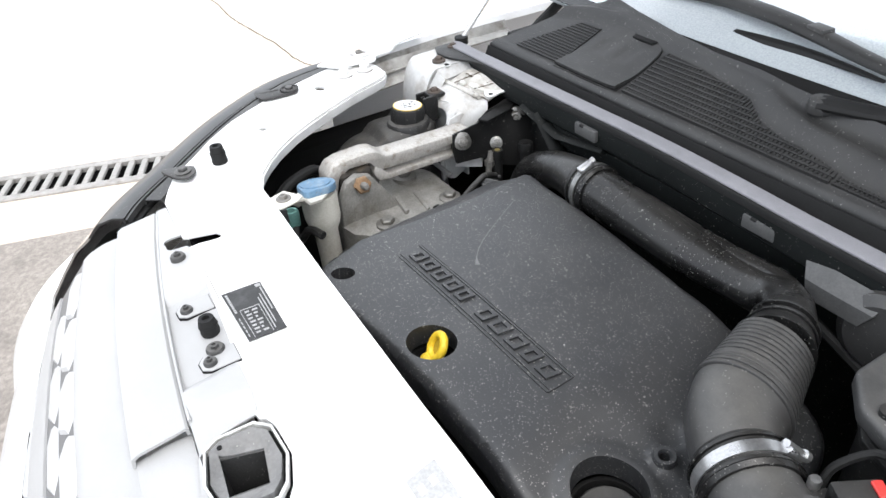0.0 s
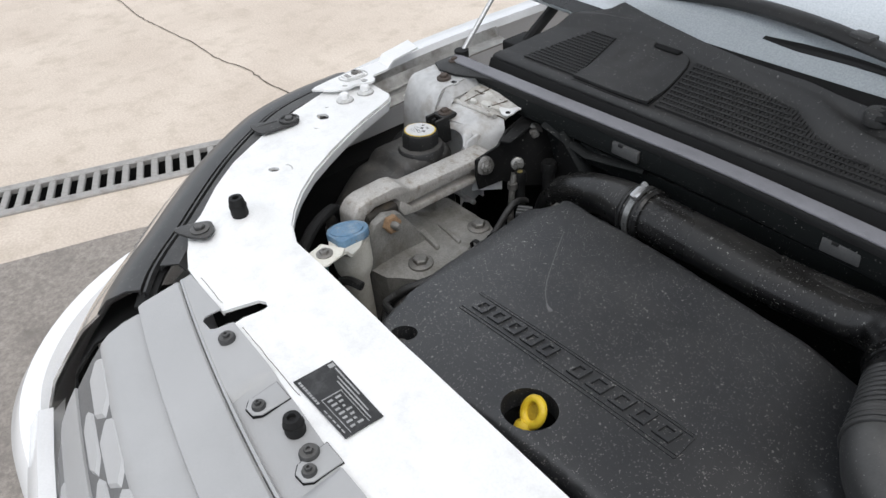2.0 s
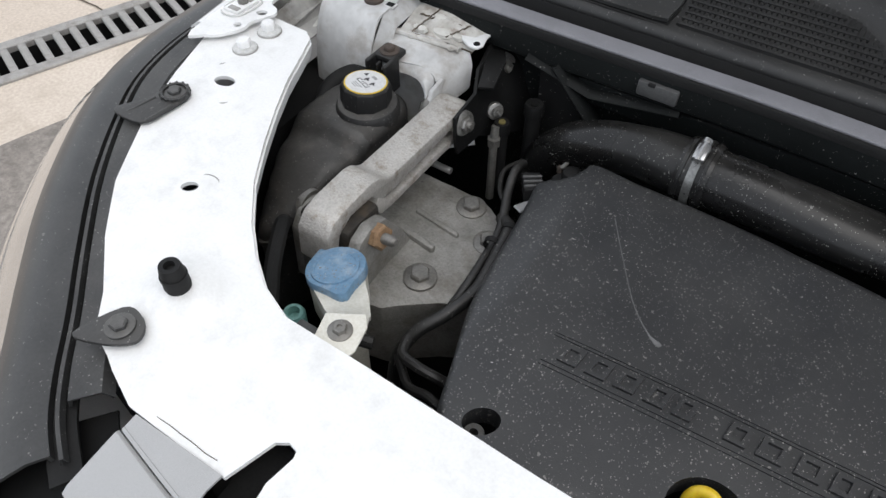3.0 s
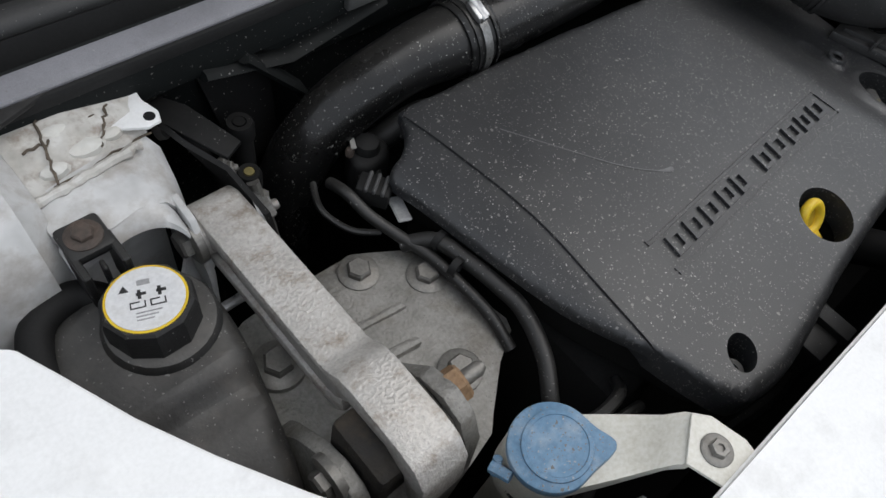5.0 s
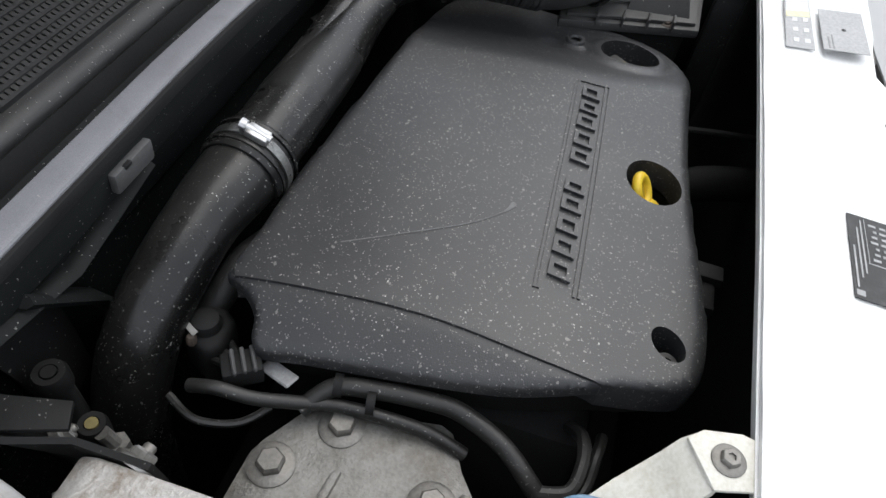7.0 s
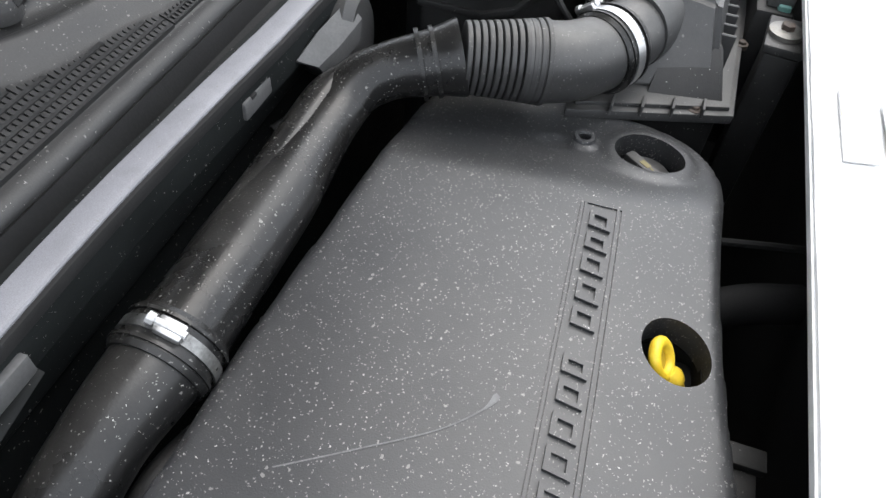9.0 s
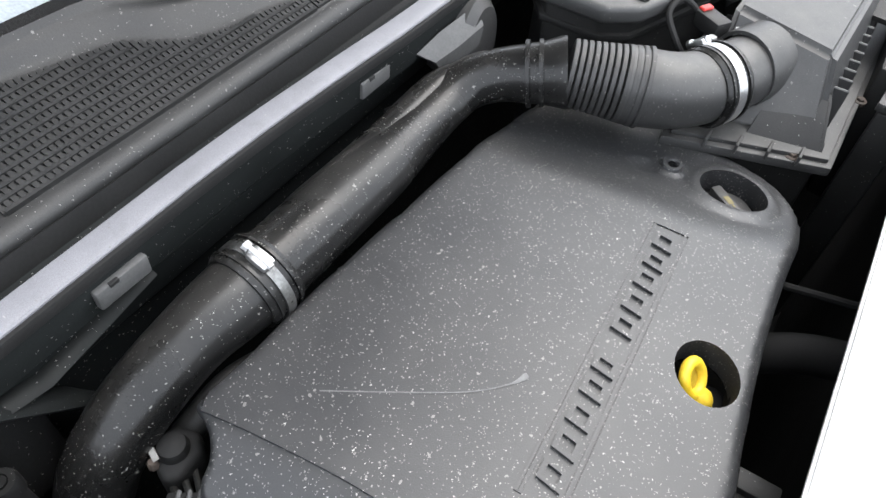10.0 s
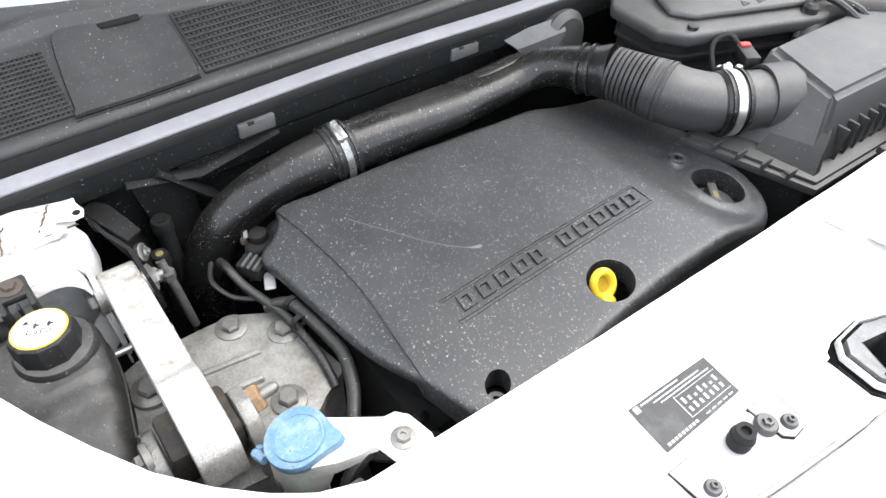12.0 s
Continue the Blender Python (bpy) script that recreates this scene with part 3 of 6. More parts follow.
def label_plate(name, corners, z, mat, bars, label, group="", ink=None):
    """A flat label from four corners with printed bars given as (u0, u1, v0, v1)."""
    c = [(x, y, 0) for x, y in corners]
    mid = sum((Vector(p) for p in c), Vector()) / 4
    t = thing(name, mid.x, mid.y, z, label, "label", group)
    order = [c[0], c[1], c[3], c[2]]
    part("plate", slab([(p[0], p[1]) for p in order], z, z + 0.0008), mat, t, smooth=None)
    for u0, u1, v0, v1 in bars:
        q = [quad_at(*c, u, v) for u, v in ((u0, v0), (u1, v0), (u1, v1), (u0, v1))]
        part("print_bar", slab([(p.x, p.y) for p in q], z + 0.0008, z + 0.0012), ink or M_PRINT, t, smooth=None)
    return t


bars = [(0.03, 0.09, 0.83, 0.97), (0.12, 0.60, 0.91, 0.945), (0.24, 0.84, 0.82, 0.85), (0.30, 0.94, 0.74, 0.77), (0.425, 0.435, 0.18, 0.70), (0.44, 0.97, 0.67, 0.685), (0.44, 0.97, 0.18, 0.195)]
for k in range(7):
    u = 0.475 + k * 0.07
    bars += [(u, u + 0.028, 0.27, 0.38 + 0.03 * (k % 2)), (u, u + 0.028, 0.46, 0.60 - 0.04 * (k % 3))]
for k in range(9):
    bars.append((0.05 + k * 0.046, 0.082 + k * 0.046, 0.055, 0.115))
for k in range(5):
    bars.append((0.56 + k * 0.08, 0.615 + k * 0.08, 0.06, 0.09))
label_plate("data_label", [(-0.5625, 0.120), (-0.476, 0.1225), (-0.5605, 0.1615), (-0.474, 0.160)], 1.0825, M_LABEL, bars, "black data label with rows of fine print on the front panel")
bars2 = [(0.10 + 0.20 * i, 0.18 + 0.20 * i, 0.14 + 0.40 * j, 0.34 + 0.40 * j) for i in range(3) for j in range(2)]
warning = label_plate("warning_label", [(-0.249, 0.172), (-0.142, 0.173), (-0.255, 0.200), (-0.154, 0.199)], 1.0874, M_PALE, bars2, "grey warning label with white symbols and a pale yellow head", ink=M_PAPER)
part("head", slab([(-0.187, 0.1742), (-0.144, 0.1742), (-0.156, 0.1978), (-0.197, 0.1985)], 1.0882, 1.0886), M_PAPER, warning, "white head of the label", smooth=None)
part("stripe", slab([(-0.1855, 0.1742), (-0.174, 0.1742), (-0.1835, 0.1982), (-0.195, 0.1985)], 1.0886, 1.0889), M_CREAM, warning, "pale yellow stripe", smooth=None)
service = label_plate("service_label", [(-0.227, 0.116), (-0.143, 0.117), (-0.238, 0.162), (-0.156, 0.163)], 1.0856, M_PALE, [(0.04, 0.30, 0.84, 0.88), (0.04, 0.36, 0.76, 0.79)], "plain grey service label on the front panel", ink=M_GREYINK)
part("dot", lathe([(0, 0), (0.0022, 0), (0.0022, 0.0005), (0, 0.0005)], 12, m=Matrix.Translation((-0.190, 0.139, 1.0864))), M_INK, service)



# ---- rubber buffers and screws ----
def buffer(x, y, z, r, h):
    t = thing("rubber_buffer", x, y, z, "black rubber bonnet buffer standing on the panel", "rubber buffer", "bonnet buffers")
    m = Matrix.Translation((x, y, z))
    part("body", lathe([(0, 0), (r * 0.95, 0), (r, 0.003), (r * 0.93, h * 0.55), (r * 0.86, h * 0.85), (r * 0.78, h), (r * 0.42, h), (r * 0.36, h * 0.8), (0, h * 0.8)], 24, m=m), M_RUBBER, t)
    part("rib", lathe([(r * 0.9, h * 0.52), (r * 1.02, h * 0.52), (r * 1.0, h * 0.6), (r * 0.88, h * 0.6)], 24, m=m), M_RUBBER, t)
    return t


buffer(-0.832, 0.200, 1.0955, 0.0105, 0.025)
buffer(-0.513, 0.095, 1.0815, 0.0095, 0.019)
sweep_bm = sweep([(-0.832, 0.186, 1.0855), (-0.842, 0.180, 1.0855)], 0.003, 6)
tagged(link("slit", sweep_bm, M_DARK), "dark slit in the white front panel", "slit", kind="structure")


def trim_screw(x, y, z, r, label="black plastic trim screw in the grey shroud"):
    t = thing("trim_screw", x, y, z, label, "screw", "shroud screws")
    m = Matrix.Translation((x, y, z))
    part("flange", lathe([(0, -0.004), (r, -0.004), (r, 0.001), (r * 0.85, 0.003), (0, 0.003)], 24, m=m), M_BOLT_DARK, t)
    part("head", lathe([(0, 0.003), (r * 0.5, 0.003), (r * 0.46, 0.006), (r * 0.25, 0.006), (r * 0.2, 0.004), (0, 0.004)], 6, m=m), M_BOLT_DARK, t)
    return t


# ---- grille shroud and bumper ----
CX = -0.25
GZ = 0.010


def bow(y0, x):
    return y0 + 0.2 * (x - CX) ** 2


def sag(x):
    return 0.035 * max(0.0, abs(x - CX) - 0.3) ** 2


def band(profile, x0, x1, thick, n=40, lift=GZ):
    rows = []
    for y0, z in profile:
        rows.append([(x, bow(y0, x), z + lift - sag(x)) for x in (x0 + (x1 - x0) * k / n for k in range(n + 1))])
    return loft(rows, thick)


grille = thing("grille", CX, -0.1, 0.8, "pale grey plastic front grille with hexagonal pads", "grille")
xs = np.linspace(-0.785, 0.30, 60)
strip_outline = [(x, bow(0.0425, x)) for x in xs] + [(0.30, 0.112), (-0.20, 0.104), (-0.284, 0.098), (-0.289, 0.060), (-0.292, 0.044), (-0.304, 0.040), (-0.337, 0.0365), (-0.374, 0.044), (-0.386, 0.060), (-0.389, 0.098), (-0.395, 0.1025), (-0.412, 0.1045), (-0.452, 0.1045), (-0.513, 0.1085), (-0.587, 0.1125), (-0.674, 0.1135), (-0.676, 0.110), (-0.680, 0.095), (-0.684, 0.0915), (-0.700, 0.0905), (-0.705, 0.094), (-0.7055, 0.100), (-0.7035, 0.1125), (-0.785, 0.112)]


def strip_height(x, y):
    z = 1.0765 - 0.15 * max(0.0, 0.085 - (y - 0.2 * (x - CX) ** 2)) * 0.6
    z -= 0.005 * smoothstep(-0.590, -0.583, x) * smoothstep(-0.449, -0.455, x)
    z += 0.004 * smoothstep(-0.455, -0.449, x) * smoothstep(-0.408, -0.416, x) * smoothstep(0.048, 0.052, y)
    z -= 0.009 * smoothstep(-0.432, -0.388, x)
    return min(z, 1.0765) + GZ - sag(x)


part("top_strip", outline_plate(strip_outline, [], 0.0022, strip_height, 0.012), M_SHROUD, grille)
part("notch_floor", box(-0.712, -0.664, 0.086, 0.158, 1.045, 1.05), M_DARK, grille)
part("middle_strip", band([(0.0405, 1.060), (0.0405, 1.0665), (0.038, 1.0685), (-0.004, 1.0635), (-0.0095, 1.0605), (-0.011, 1.050)], -0.79, -0.408, 0.003), M_SHROUD, grille)
part("step_face", band([(0.0440, 1.0735), (0.0416, 1.0722), (0.0412, 1.0640)], -0.785, -0.412, 0.002), M_SHROUD, grille)
part("centre_strip", band([(0.0405, 1.055), (0.02, 1.056), (-0.008, 1.052)], -0.412, 0.31, 0.003), M_SHROUD, grille)
part("nose", band([(0.0, 1.048), (-0.014, 1.051), (-0.030, 1.0495), (-0.048, 1.044), (-0.059, 1.037), (-0.062, 1.031)], -0.792, 0.29, 0.003), M_SHROUD, grille)
NOSE = [(-0.057, 1.035), (-0.078, 1.016), (-0.098, 0.995), (-0.118, 0.970), (-0.138, 0.941), (-0.155, 0.912), (-0.165, 0.86), (-0.165, 0.70)]
part("backing", band(NOSE, -0.797, 0.30, 0.003), M_RIB, grille, "darker grey ribs between the pads")


def nose_at(x, s):
    """Point on the grille face; s runs from 0 at the top to 7 at the bottom."""
    i = min(int(s), len(NOSE) - 2)
    f = s - i
    y0 = NOSE[i][0] * (1 - f) + NOSE[i + 1][0] * f
    z = NOSE[i][1] * (1 - f) + NOSE[i + 1][1] * f
    return Vector((x, bow(y0, x), z + GZ - sag(x)))


def hex_pad(cx, cs, w, h, lift=0.003):
    bm = bmesh.new()
    low, top = [], []
    shape = [(-0.66, -1), (0.66, -1), (1, 0), (0.66, 1), (-0.66, 1), (-1, 0)]
    out = Vector((0, -0.75, 0.65))
    for u, v in shape:
        low.append(bm.verts.new(nose_at(cx + u * w, max(0.0, cs + v * h))))
        top.append(bm.verts.new(nose_at(cx + u * w * 0.87, max(0.02, cs + v * h * 0.86)) + out * lift))
    bm.faces.new(top)
    for i in range(6):
        bm.faces.new((low[i], low[(i + 1) % 6], top[(i + 1) % 6], top[i]))
    return bm


for k in range(11):
    x = -0.741 + k * 0.092
    part("hex_pad", hex_pad(x, 0.56, 0.0450, 0.52), M_PAD, grille)
    part("hex_pad", hex_pad(x + 0.046, 1.58, 0.0450, 0.34), M_PAD, grille)
    part("hex_pad", hex_pad(x + 0.046, 4.35, 0.0455, 0.62), M_PAD, grille)
part("nose_band", band([(-0.104, 0.992), (-0.118, 0.9765), (-0.133, 0.955), (-0.139, 0.943)], -0.80, 0.30, 0.006), M_SHROUD, grille)

bumper = thing("bumper", CX, -0.2, 0.25, "white painted front bumper", "bumper")
part("skin", band([(-0.160, 0.918), (-0.176, 0.925), (-0.195, 0.905), (-0.206, 0.87), (-0.215, 0.80), (-0.218, 0.70), (-0.21, 0.50), (-0.19, 0.35), (-0.15, 0.25)], -0.89, 0.39, 0.004, lift=0.0), M_BODY, bumper)
part("valance", band([(-0.17, 0.26), (-0.13, 0.12), (-0.05, 0.006)], -0.90, 0.40, 0.01, lift=0.0), M_BLACK, bumper)

trim_screw(-0.656, 0.098, 1.0870, 0.0085)
trim_screw(-0.558, 0.0830, 1.0845, 0.0065)
trim_screw(-0.484, 0.0920, 1.0840, 0.0090)
trim_screw(-0.468, 0.0830, 1.0845, 0.0065)


def tab(x, y):
    """A small raised fixing tab with a dark gap round it."""
    t = thing("fixing_tab", x, y, 1.076, "pale plastic fixing tab with a dark gap around it", "tab", "fixing tabs on the shroud")
    shape = [(x - 0.016, y + 0.026), (x - 0.013, y - 0.004), (x - 0.006, y - 0.010), (x + 0.005, y - 0.009), (x + 0.010, y - 0.002), (x + 0.010, y + 0.026)]
    wide = [(x + (p - x) * 1.055, y + (q - y) * 1.03 - 0.0004) for p, q in shape]
    part("gap", slab(wide, 1.070, 1.0822), M_DARK, t, "dark gap")
    part("plate", slab(shape, 1.070, 1.0835, 0.001), M_SHROUD, t)


tab(-0.558, 0.0830)
tab(-0.468, 0.0830)

# ---- bonnet latch pocket ----
latch = thing("latch_pocket", -0.335, 0.09, 1.03, "grey plastic bonnet latch pocket with a square opening", "latch")
LO = [(-0.379, 0.062), (-0.372, 0.050), (-0.337, 0.041), (-0.305, 0.046), (-0.296, 0.060), (-0.294, 0.088), (-0.304, 0.098), (-0.331, 0.108), (-0.366, 0.106), (-0.378, 0.094)]
LI = [(-0.360, 0.059), (-0.318, 0.055), (-0.313, 0.086), (-0.349, 0.093)]


def collar_height(x, y):
    return 1.084 - 0.005 * smoothstep(0.034, 0.022, math.hypot(x + 0.335, y - 0.074))


def scaled(loop, k):
    return [(-0.336 + (x + 0.336) * k, 0.074 + (y - 0.074) * k) for x, y in loop]


part("surround", outline_plate(scaled(LO, 1.01), [scaled(LO, 0.95)[::-1]], 0.006, lambda x, y: 1.0825, 0.0), M_WORN, latch, "pale worn surround")
part("collar", outline_plate(scaled(LO, 0.85), [LI], 0.022, collar_height, 0.006), M_LATCH, latch)
part("well", box(-0.366, -0.306, 0.050, 0.098, 0.975, 0.985), M_DARK, latch)
part("gap", outline_plate(scaled(LO, 0.98), [scaled(LI, 1.06)], 0.004, lambda x, y: 1.0745, 0.0), M_DARK, latch, "dark gap round the pocket")
part("eyelet", lathe([(0, 1.0835), (0.0022, 1.0835), (0.0022, 1.0847), (0, 1.0847)], 10, m=Matrix.Translation((-0.3655, 0.0620, 0))), M_DARK, latch)
for i in range(4):
    (ax, ay), (bx, by) = LI[i], LI[(i + 1) % 4]
    part("well_wall", loft([[(ax, ay, 1.078), (bx, by, 1.078)], [(ax * 0.97 - 0.335 * 0.03, ay * 0.97 + 0.0023, 0.985), (bx * 0.97 - 0.335 * 0.03, by * 0.97 + 0.0023, 0.985)]], 0.002), M_TRIM, latch)
part("guide", slab([(-0.345, 0.062), (-0.325, 0.060), (-0.323, 0.072), (-0.343, 0.074)], 0.985, 1.020, 0.002), M_RUBBER, latch, "dark guide inside the pocket")

# ---- headlamp, its trim and the bumper corner ----
GR = [(-0.800, 0.055), (-0.836, 0.078), (-0.865, 0.105), (-0.898, 0.142), (-0.945, 0.190), (-1.000, 0.250), (-1.050, 0.318), (-1.083, 0.375), (-1.100, 0.440), (-1.104, 0.510), (-1.104, 0.54)]
gp = spline(GR, 6)


def side_rows(steps, i0=0, i1=None):
    """Rows offset outwards (o) and down (dz) from the groove line."""
    rows = [[] for _ in steps]
    pts = gp[i0:i1]
    for i, p in enumerate(pts):
        d = pts[min(i + 1, len(pts) - 1)] - pts[max(i - 1, 0)]
        n = Vector((-abs(d[1]), -abs(d[0]), 0)).normalized()
        z = 1.070 + 0.010 * smoothstep(0, 40, i + i0)
        for k, (o, dz) in enumerate(steps):
            rows[k].append((p[0] + n.x * o, p[1] + n.y * o, z + dz))
    return rows


trim = thing("lamp_trim", -0.95, 0.2, 1.06, "grey and black plastic trim strip beside the headlamp", "trim strip")
part("inner_strip", loft(side_rows([(-0.040, -0.006), (-0.034, 0.004), (-0.010, 0.002), (-0.008, -0.006)], 8, 58), 0.002), M_TRIM, trim)
part("groove", loft(side_rows([(-0.012, -0.010), (0.010, -0.010)], 0, 58), 0.004), M_RUBBER, trim)
part("rail", loft(side_rows([(-0.006, -0.006), (-0.0045, 0.001), (-0.0015, 0.001), (0.0, -0.006)], 2, 58), 0.001), M_TRIM, trim)
lamp = thing("headlamp", -1.0, 0.2, 0.7, "dark smoked headlamp at the front corner", "headlamp")
part("top", loft(side_rows([(0.004, -0.012), (0.0045, -0.002), (0.02, -0.001), (0.045, -0.010), (0.062, -0.028)], 3, 58), 0.003), M_LAMPTOP, lamp)
part("lens", loft(side_rows([(0.062, -0.029), (0.090, -0.050), (0.120, -0.085), (0.152, -0.125), (0.176, -0.17), (0.182, -0.26)], 3, 58), 0.003), M_LENS, lamp, "clear glossy lens")
# black sheets fill the gap beside the grille; their colour is its shade
part("end_cap", loft(side_rows([(-0.035, -0.026), (0.02, -0.030), (0.07, -0.055), (0.11, -0.10), (0.14, -0.19), (0.14, -0.30)], 0, 9), 0.003), M_CREVICE, lamp, "black sheet standing in for the shaded gap beside the lamp")
part("inner_face", loft([[(-0.80, 0.085, 1.04), (-0.802, 0.03, 1.03), (-0.80, -0.02, 1.0), (-0.80, -0.08, 0.93)], [(-0.84, 0.085, 0.95), (-0.845, 0.03, 0.92), (-0.85, -0.03, 0.88), (-0.85, -0.09, 0.80)]], 0.003), M_CREVICE, lamp)
CORNER = spline([(-0.74, -0.155), (-0.82, -0.156), (-0.90, -0.150), (-0.97, -0.132), (-1.035, -0.098), (-1.095, -0.048), (-1.15, 0.022), (-1.19, 0.11), (-1.21, 0.22), (-1.215, 0.36), (-1.215, 0.54)], 5)


def corner_row(o, z):
    """A row round the bumper corner, offset inwards by o."""
    row = []
    for i, p in enumerate(CORNER):
        d = CORNER[min(i + 1, len(CORNER) - 1)] - CORNER[max(i - 1, 0)]
        n = Vector((d[1], -d[0], 0)).normalized()
        row.append((p[0] + n.x * o, p[1] + n.y * o, z))
    return row


part("corner", loft([corner_row(o, z) for o, z in ((0.075, 0.880), (0.055, 0.905), (0.030, 0.905), (0.012, 0.885), (0.0, 0.83), (0.0, 0.70), (0.012, 0.50), (0.05, 0.28))], 0.004), M_BODY, bumper)
for p, q in (((-0.840, 0.151), 0.012), ((-1.0165, 0.367), 0.012)):
    hexagon_bolt("trim_bolt", (p[0], p[1], 1.0955 if p[0] > -0.9 else 1.0905), (0, 0, 1), 0.0065, "dark bolt with a washer in the lamp trim ear", "bolt", mat=M_BOLT_DARK, group="trim bolts")
part("ear", slab([tuple(p) for p in spline([(-0.866, 0.128), (-0.853, 0.164), (-0.837, 0.167), (-0.824, 0.159), (-0.822, 0.147), (-0.840, 0.134)], 4, True)], 1.0905, 1.0945, 0.001), M_TRIM, trim)
part("ear", slab([tuple(p) for p in spline([(-1.050, 0.318), (-1.036, 0.345), (-1.0315, 0.366), (-1.027, 0.377), (-1.0165, 0.382), (-1.006, 0.377), (-1.002, 0.366), (-1.004, 0.345), (-1.012, 0.318)], 4, True)], 1.0870, 1.0905, 0.001), M_TRIM, trim)
for sx in (-1, 1):
    part("rib", sweep([(-1.0165 + sx * 0.0115, 0.352, 1.0905), (-1.022 + sx * 0.0125, 0.322, 1.0895)], 0.0016, 8), M_TRIM, trim)
ear_ring = lathe([(0.0112, 1.0900), (0.0142, 1.0900), (0.0142, 1.0935), (0.0128, 1.0945), (0.0112, 1.0935)], 28, m=Matrix.Translation((-1.0165, 0.367, 0)))
for k in range(14):
    a = 2 * math.pi * k / 14
    box(0.0138, 0.0152, -0.001, 0.001, 1.0900, 1.0940, bm=ear_ring, m=Matrix.Translation((-1.0165, 0.367, 0)) @ Matrix.Rotation(a, 4, "Z"))
part("ridged_collar", ear_ring, M_TRIM, trim)
# ---- engine cover ----
COVER = [(-0.640, 0.580), (-0.653, 0.580), (-0.657, 0.570), (-0.664, 0.558), (-0.675, 0.549), (-0.688, 0.545), (-0.695, 0.535), (-0.690, 0.508), (-0.684, 0.465), (-0.678, 0.42), (-0.670, 0.37), (-0.660, 0.335), (-0.646, 0.296), (-0.636, 0.262), (-0.626, 0.243), (-0.610, 0.235), (-0.585, 0.232), (-0.555, 0.234), (-0.50, 0.243), (-0.455, 0.250), (-0.37, 0.259), (-0.28, 0.262), (-0.22, 0.260), (-0.182, 0.268), (-0.155, 0.289), (-0.140, 0.320), (-0.134, 0.36), (-0.131, 0.40), (-0.128, 0.44), (-0.124, 0.48), (-0.14, 0.535), (-0.20, 0.562), (-0.345, 0.566), (-0.50, 0.577), (-0.59, 0.580)]
COVER = [tuple(p) for p in spline(COVER, 4, True)]
DIP = ellipse(-0.4295, 0.291, 0.0285, 0.0245, 25, 30)
OIL = ellipse(-0.2005, 0.3325, 0.034, 0.032, 60, 36)
SMALL = ellipse(-0.598, 0.264, 0.0155, 0.0115, 40, 22)
SCREW_HOLE = ellipse(-0.2005, 0.395, 0.0052, 0.0052, 0, 14)


def crease_x(y):
    return -0.6395 - 0.95 * max(0.0, y - 0.44) ** 2 - 0.85 * max(0.0, 0.42 - y) ** 2


def cover_height(x, y):
    z = 1.016 + 0.007 * (1 - ((x + 0.47) / 0.25) ** 2) + 0.004 * (1 - ((y - 0.42) / 0.17) ** 2)
    c = crease_x(y)
    z -= 0.34 * max(0.0, c - x) + 1.5 * max(0.0, c - x - 0.018) ** 2
    # the lower right end round the oil filler, with its step and the boss of the fixing screw
    edge = -0.285 + 0.25 * max(0.0, 0.36 - y) - 0.12 * max(0.0, y - 0.40)
    z -= 0.016 * smoothstep(edge - 0.012, edge + 0.075, x) + 0.004 * smoothstep(edge + 0.05, edge + 0.11, x)
    z += 0.005 * smoothstep(0.050, 0.037, math.hypot(x + 0.2005, y - 0.3325))
    z += 0.003 * smoothstep(0.0155, 0.0125, math.hypot(x + 0.2005, y - 0.395))
    z -= 0.003 * smoothstep(0.018, 0.008, math.hypot(x + 0.215, y - 0.418))
    d = inside_distance(x, y, COVER)
    r = 0.012 - 0.008 * smoothstep(-0.60, -0.645, x)
    if d < r:
        z -= r - math.sqrt(max(0.0, r * r - (r - d) ** 2))
    return z


cover = thing("engine_cover", -0.43, 0.4, 0.945, "black plastic engine cover speckled with pale dust", "engine cover")
CREASE = [tuple(p) for p in spline([(-0.6555, 0.5785), (-0.649, 0.538), (-0.643, 0.489), (-0.640, 0.45), (-0.640, 0.413), (-0.644, 0.36), (-0.6485, 0.305)], 5)]
near = min(range(len(COVER)), key=lambda i: math.hypot(COVER[i][0] + 0.648, COVER[i][1] - 0.300))
part("shell", outline_plate(CREASE[1:] + COVER[near + 1:] + COVER[:1], [DIP, OIL, SMALL, SCREW_HOLE], 0.026, cover_height, 0.0058), M_COVER, cover, smooth=50)
part("end_shell", outline_plate(COVER[1:near] + CREASE[::-1][:-1], [], 0.007, lambda x, y: cover_height(x, y) - 0.0014 - 0.0012 * smoothstep(0.006, 0.0, inside_distance(x, y, CREASE + CREASE[::-1])), 0.0045), M_COVER, cover, smooth=50)
low = [(-0.42 + (x + 0.42) * 0.93, 0.405 + (y - 0.405) * 0.93) for x, y in COVER]
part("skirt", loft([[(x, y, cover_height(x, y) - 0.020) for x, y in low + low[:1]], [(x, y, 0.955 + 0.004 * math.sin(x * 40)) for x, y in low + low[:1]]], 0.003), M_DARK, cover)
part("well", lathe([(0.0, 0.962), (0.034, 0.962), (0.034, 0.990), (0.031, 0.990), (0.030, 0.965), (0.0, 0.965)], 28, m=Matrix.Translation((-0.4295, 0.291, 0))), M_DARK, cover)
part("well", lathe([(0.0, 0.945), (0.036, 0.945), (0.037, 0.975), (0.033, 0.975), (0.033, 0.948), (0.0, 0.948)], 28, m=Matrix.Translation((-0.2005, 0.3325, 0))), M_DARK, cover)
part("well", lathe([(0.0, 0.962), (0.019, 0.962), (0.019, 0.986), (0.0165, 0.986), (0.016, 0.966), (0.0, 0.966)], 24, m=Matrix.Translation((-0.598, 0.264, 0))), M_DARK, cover)
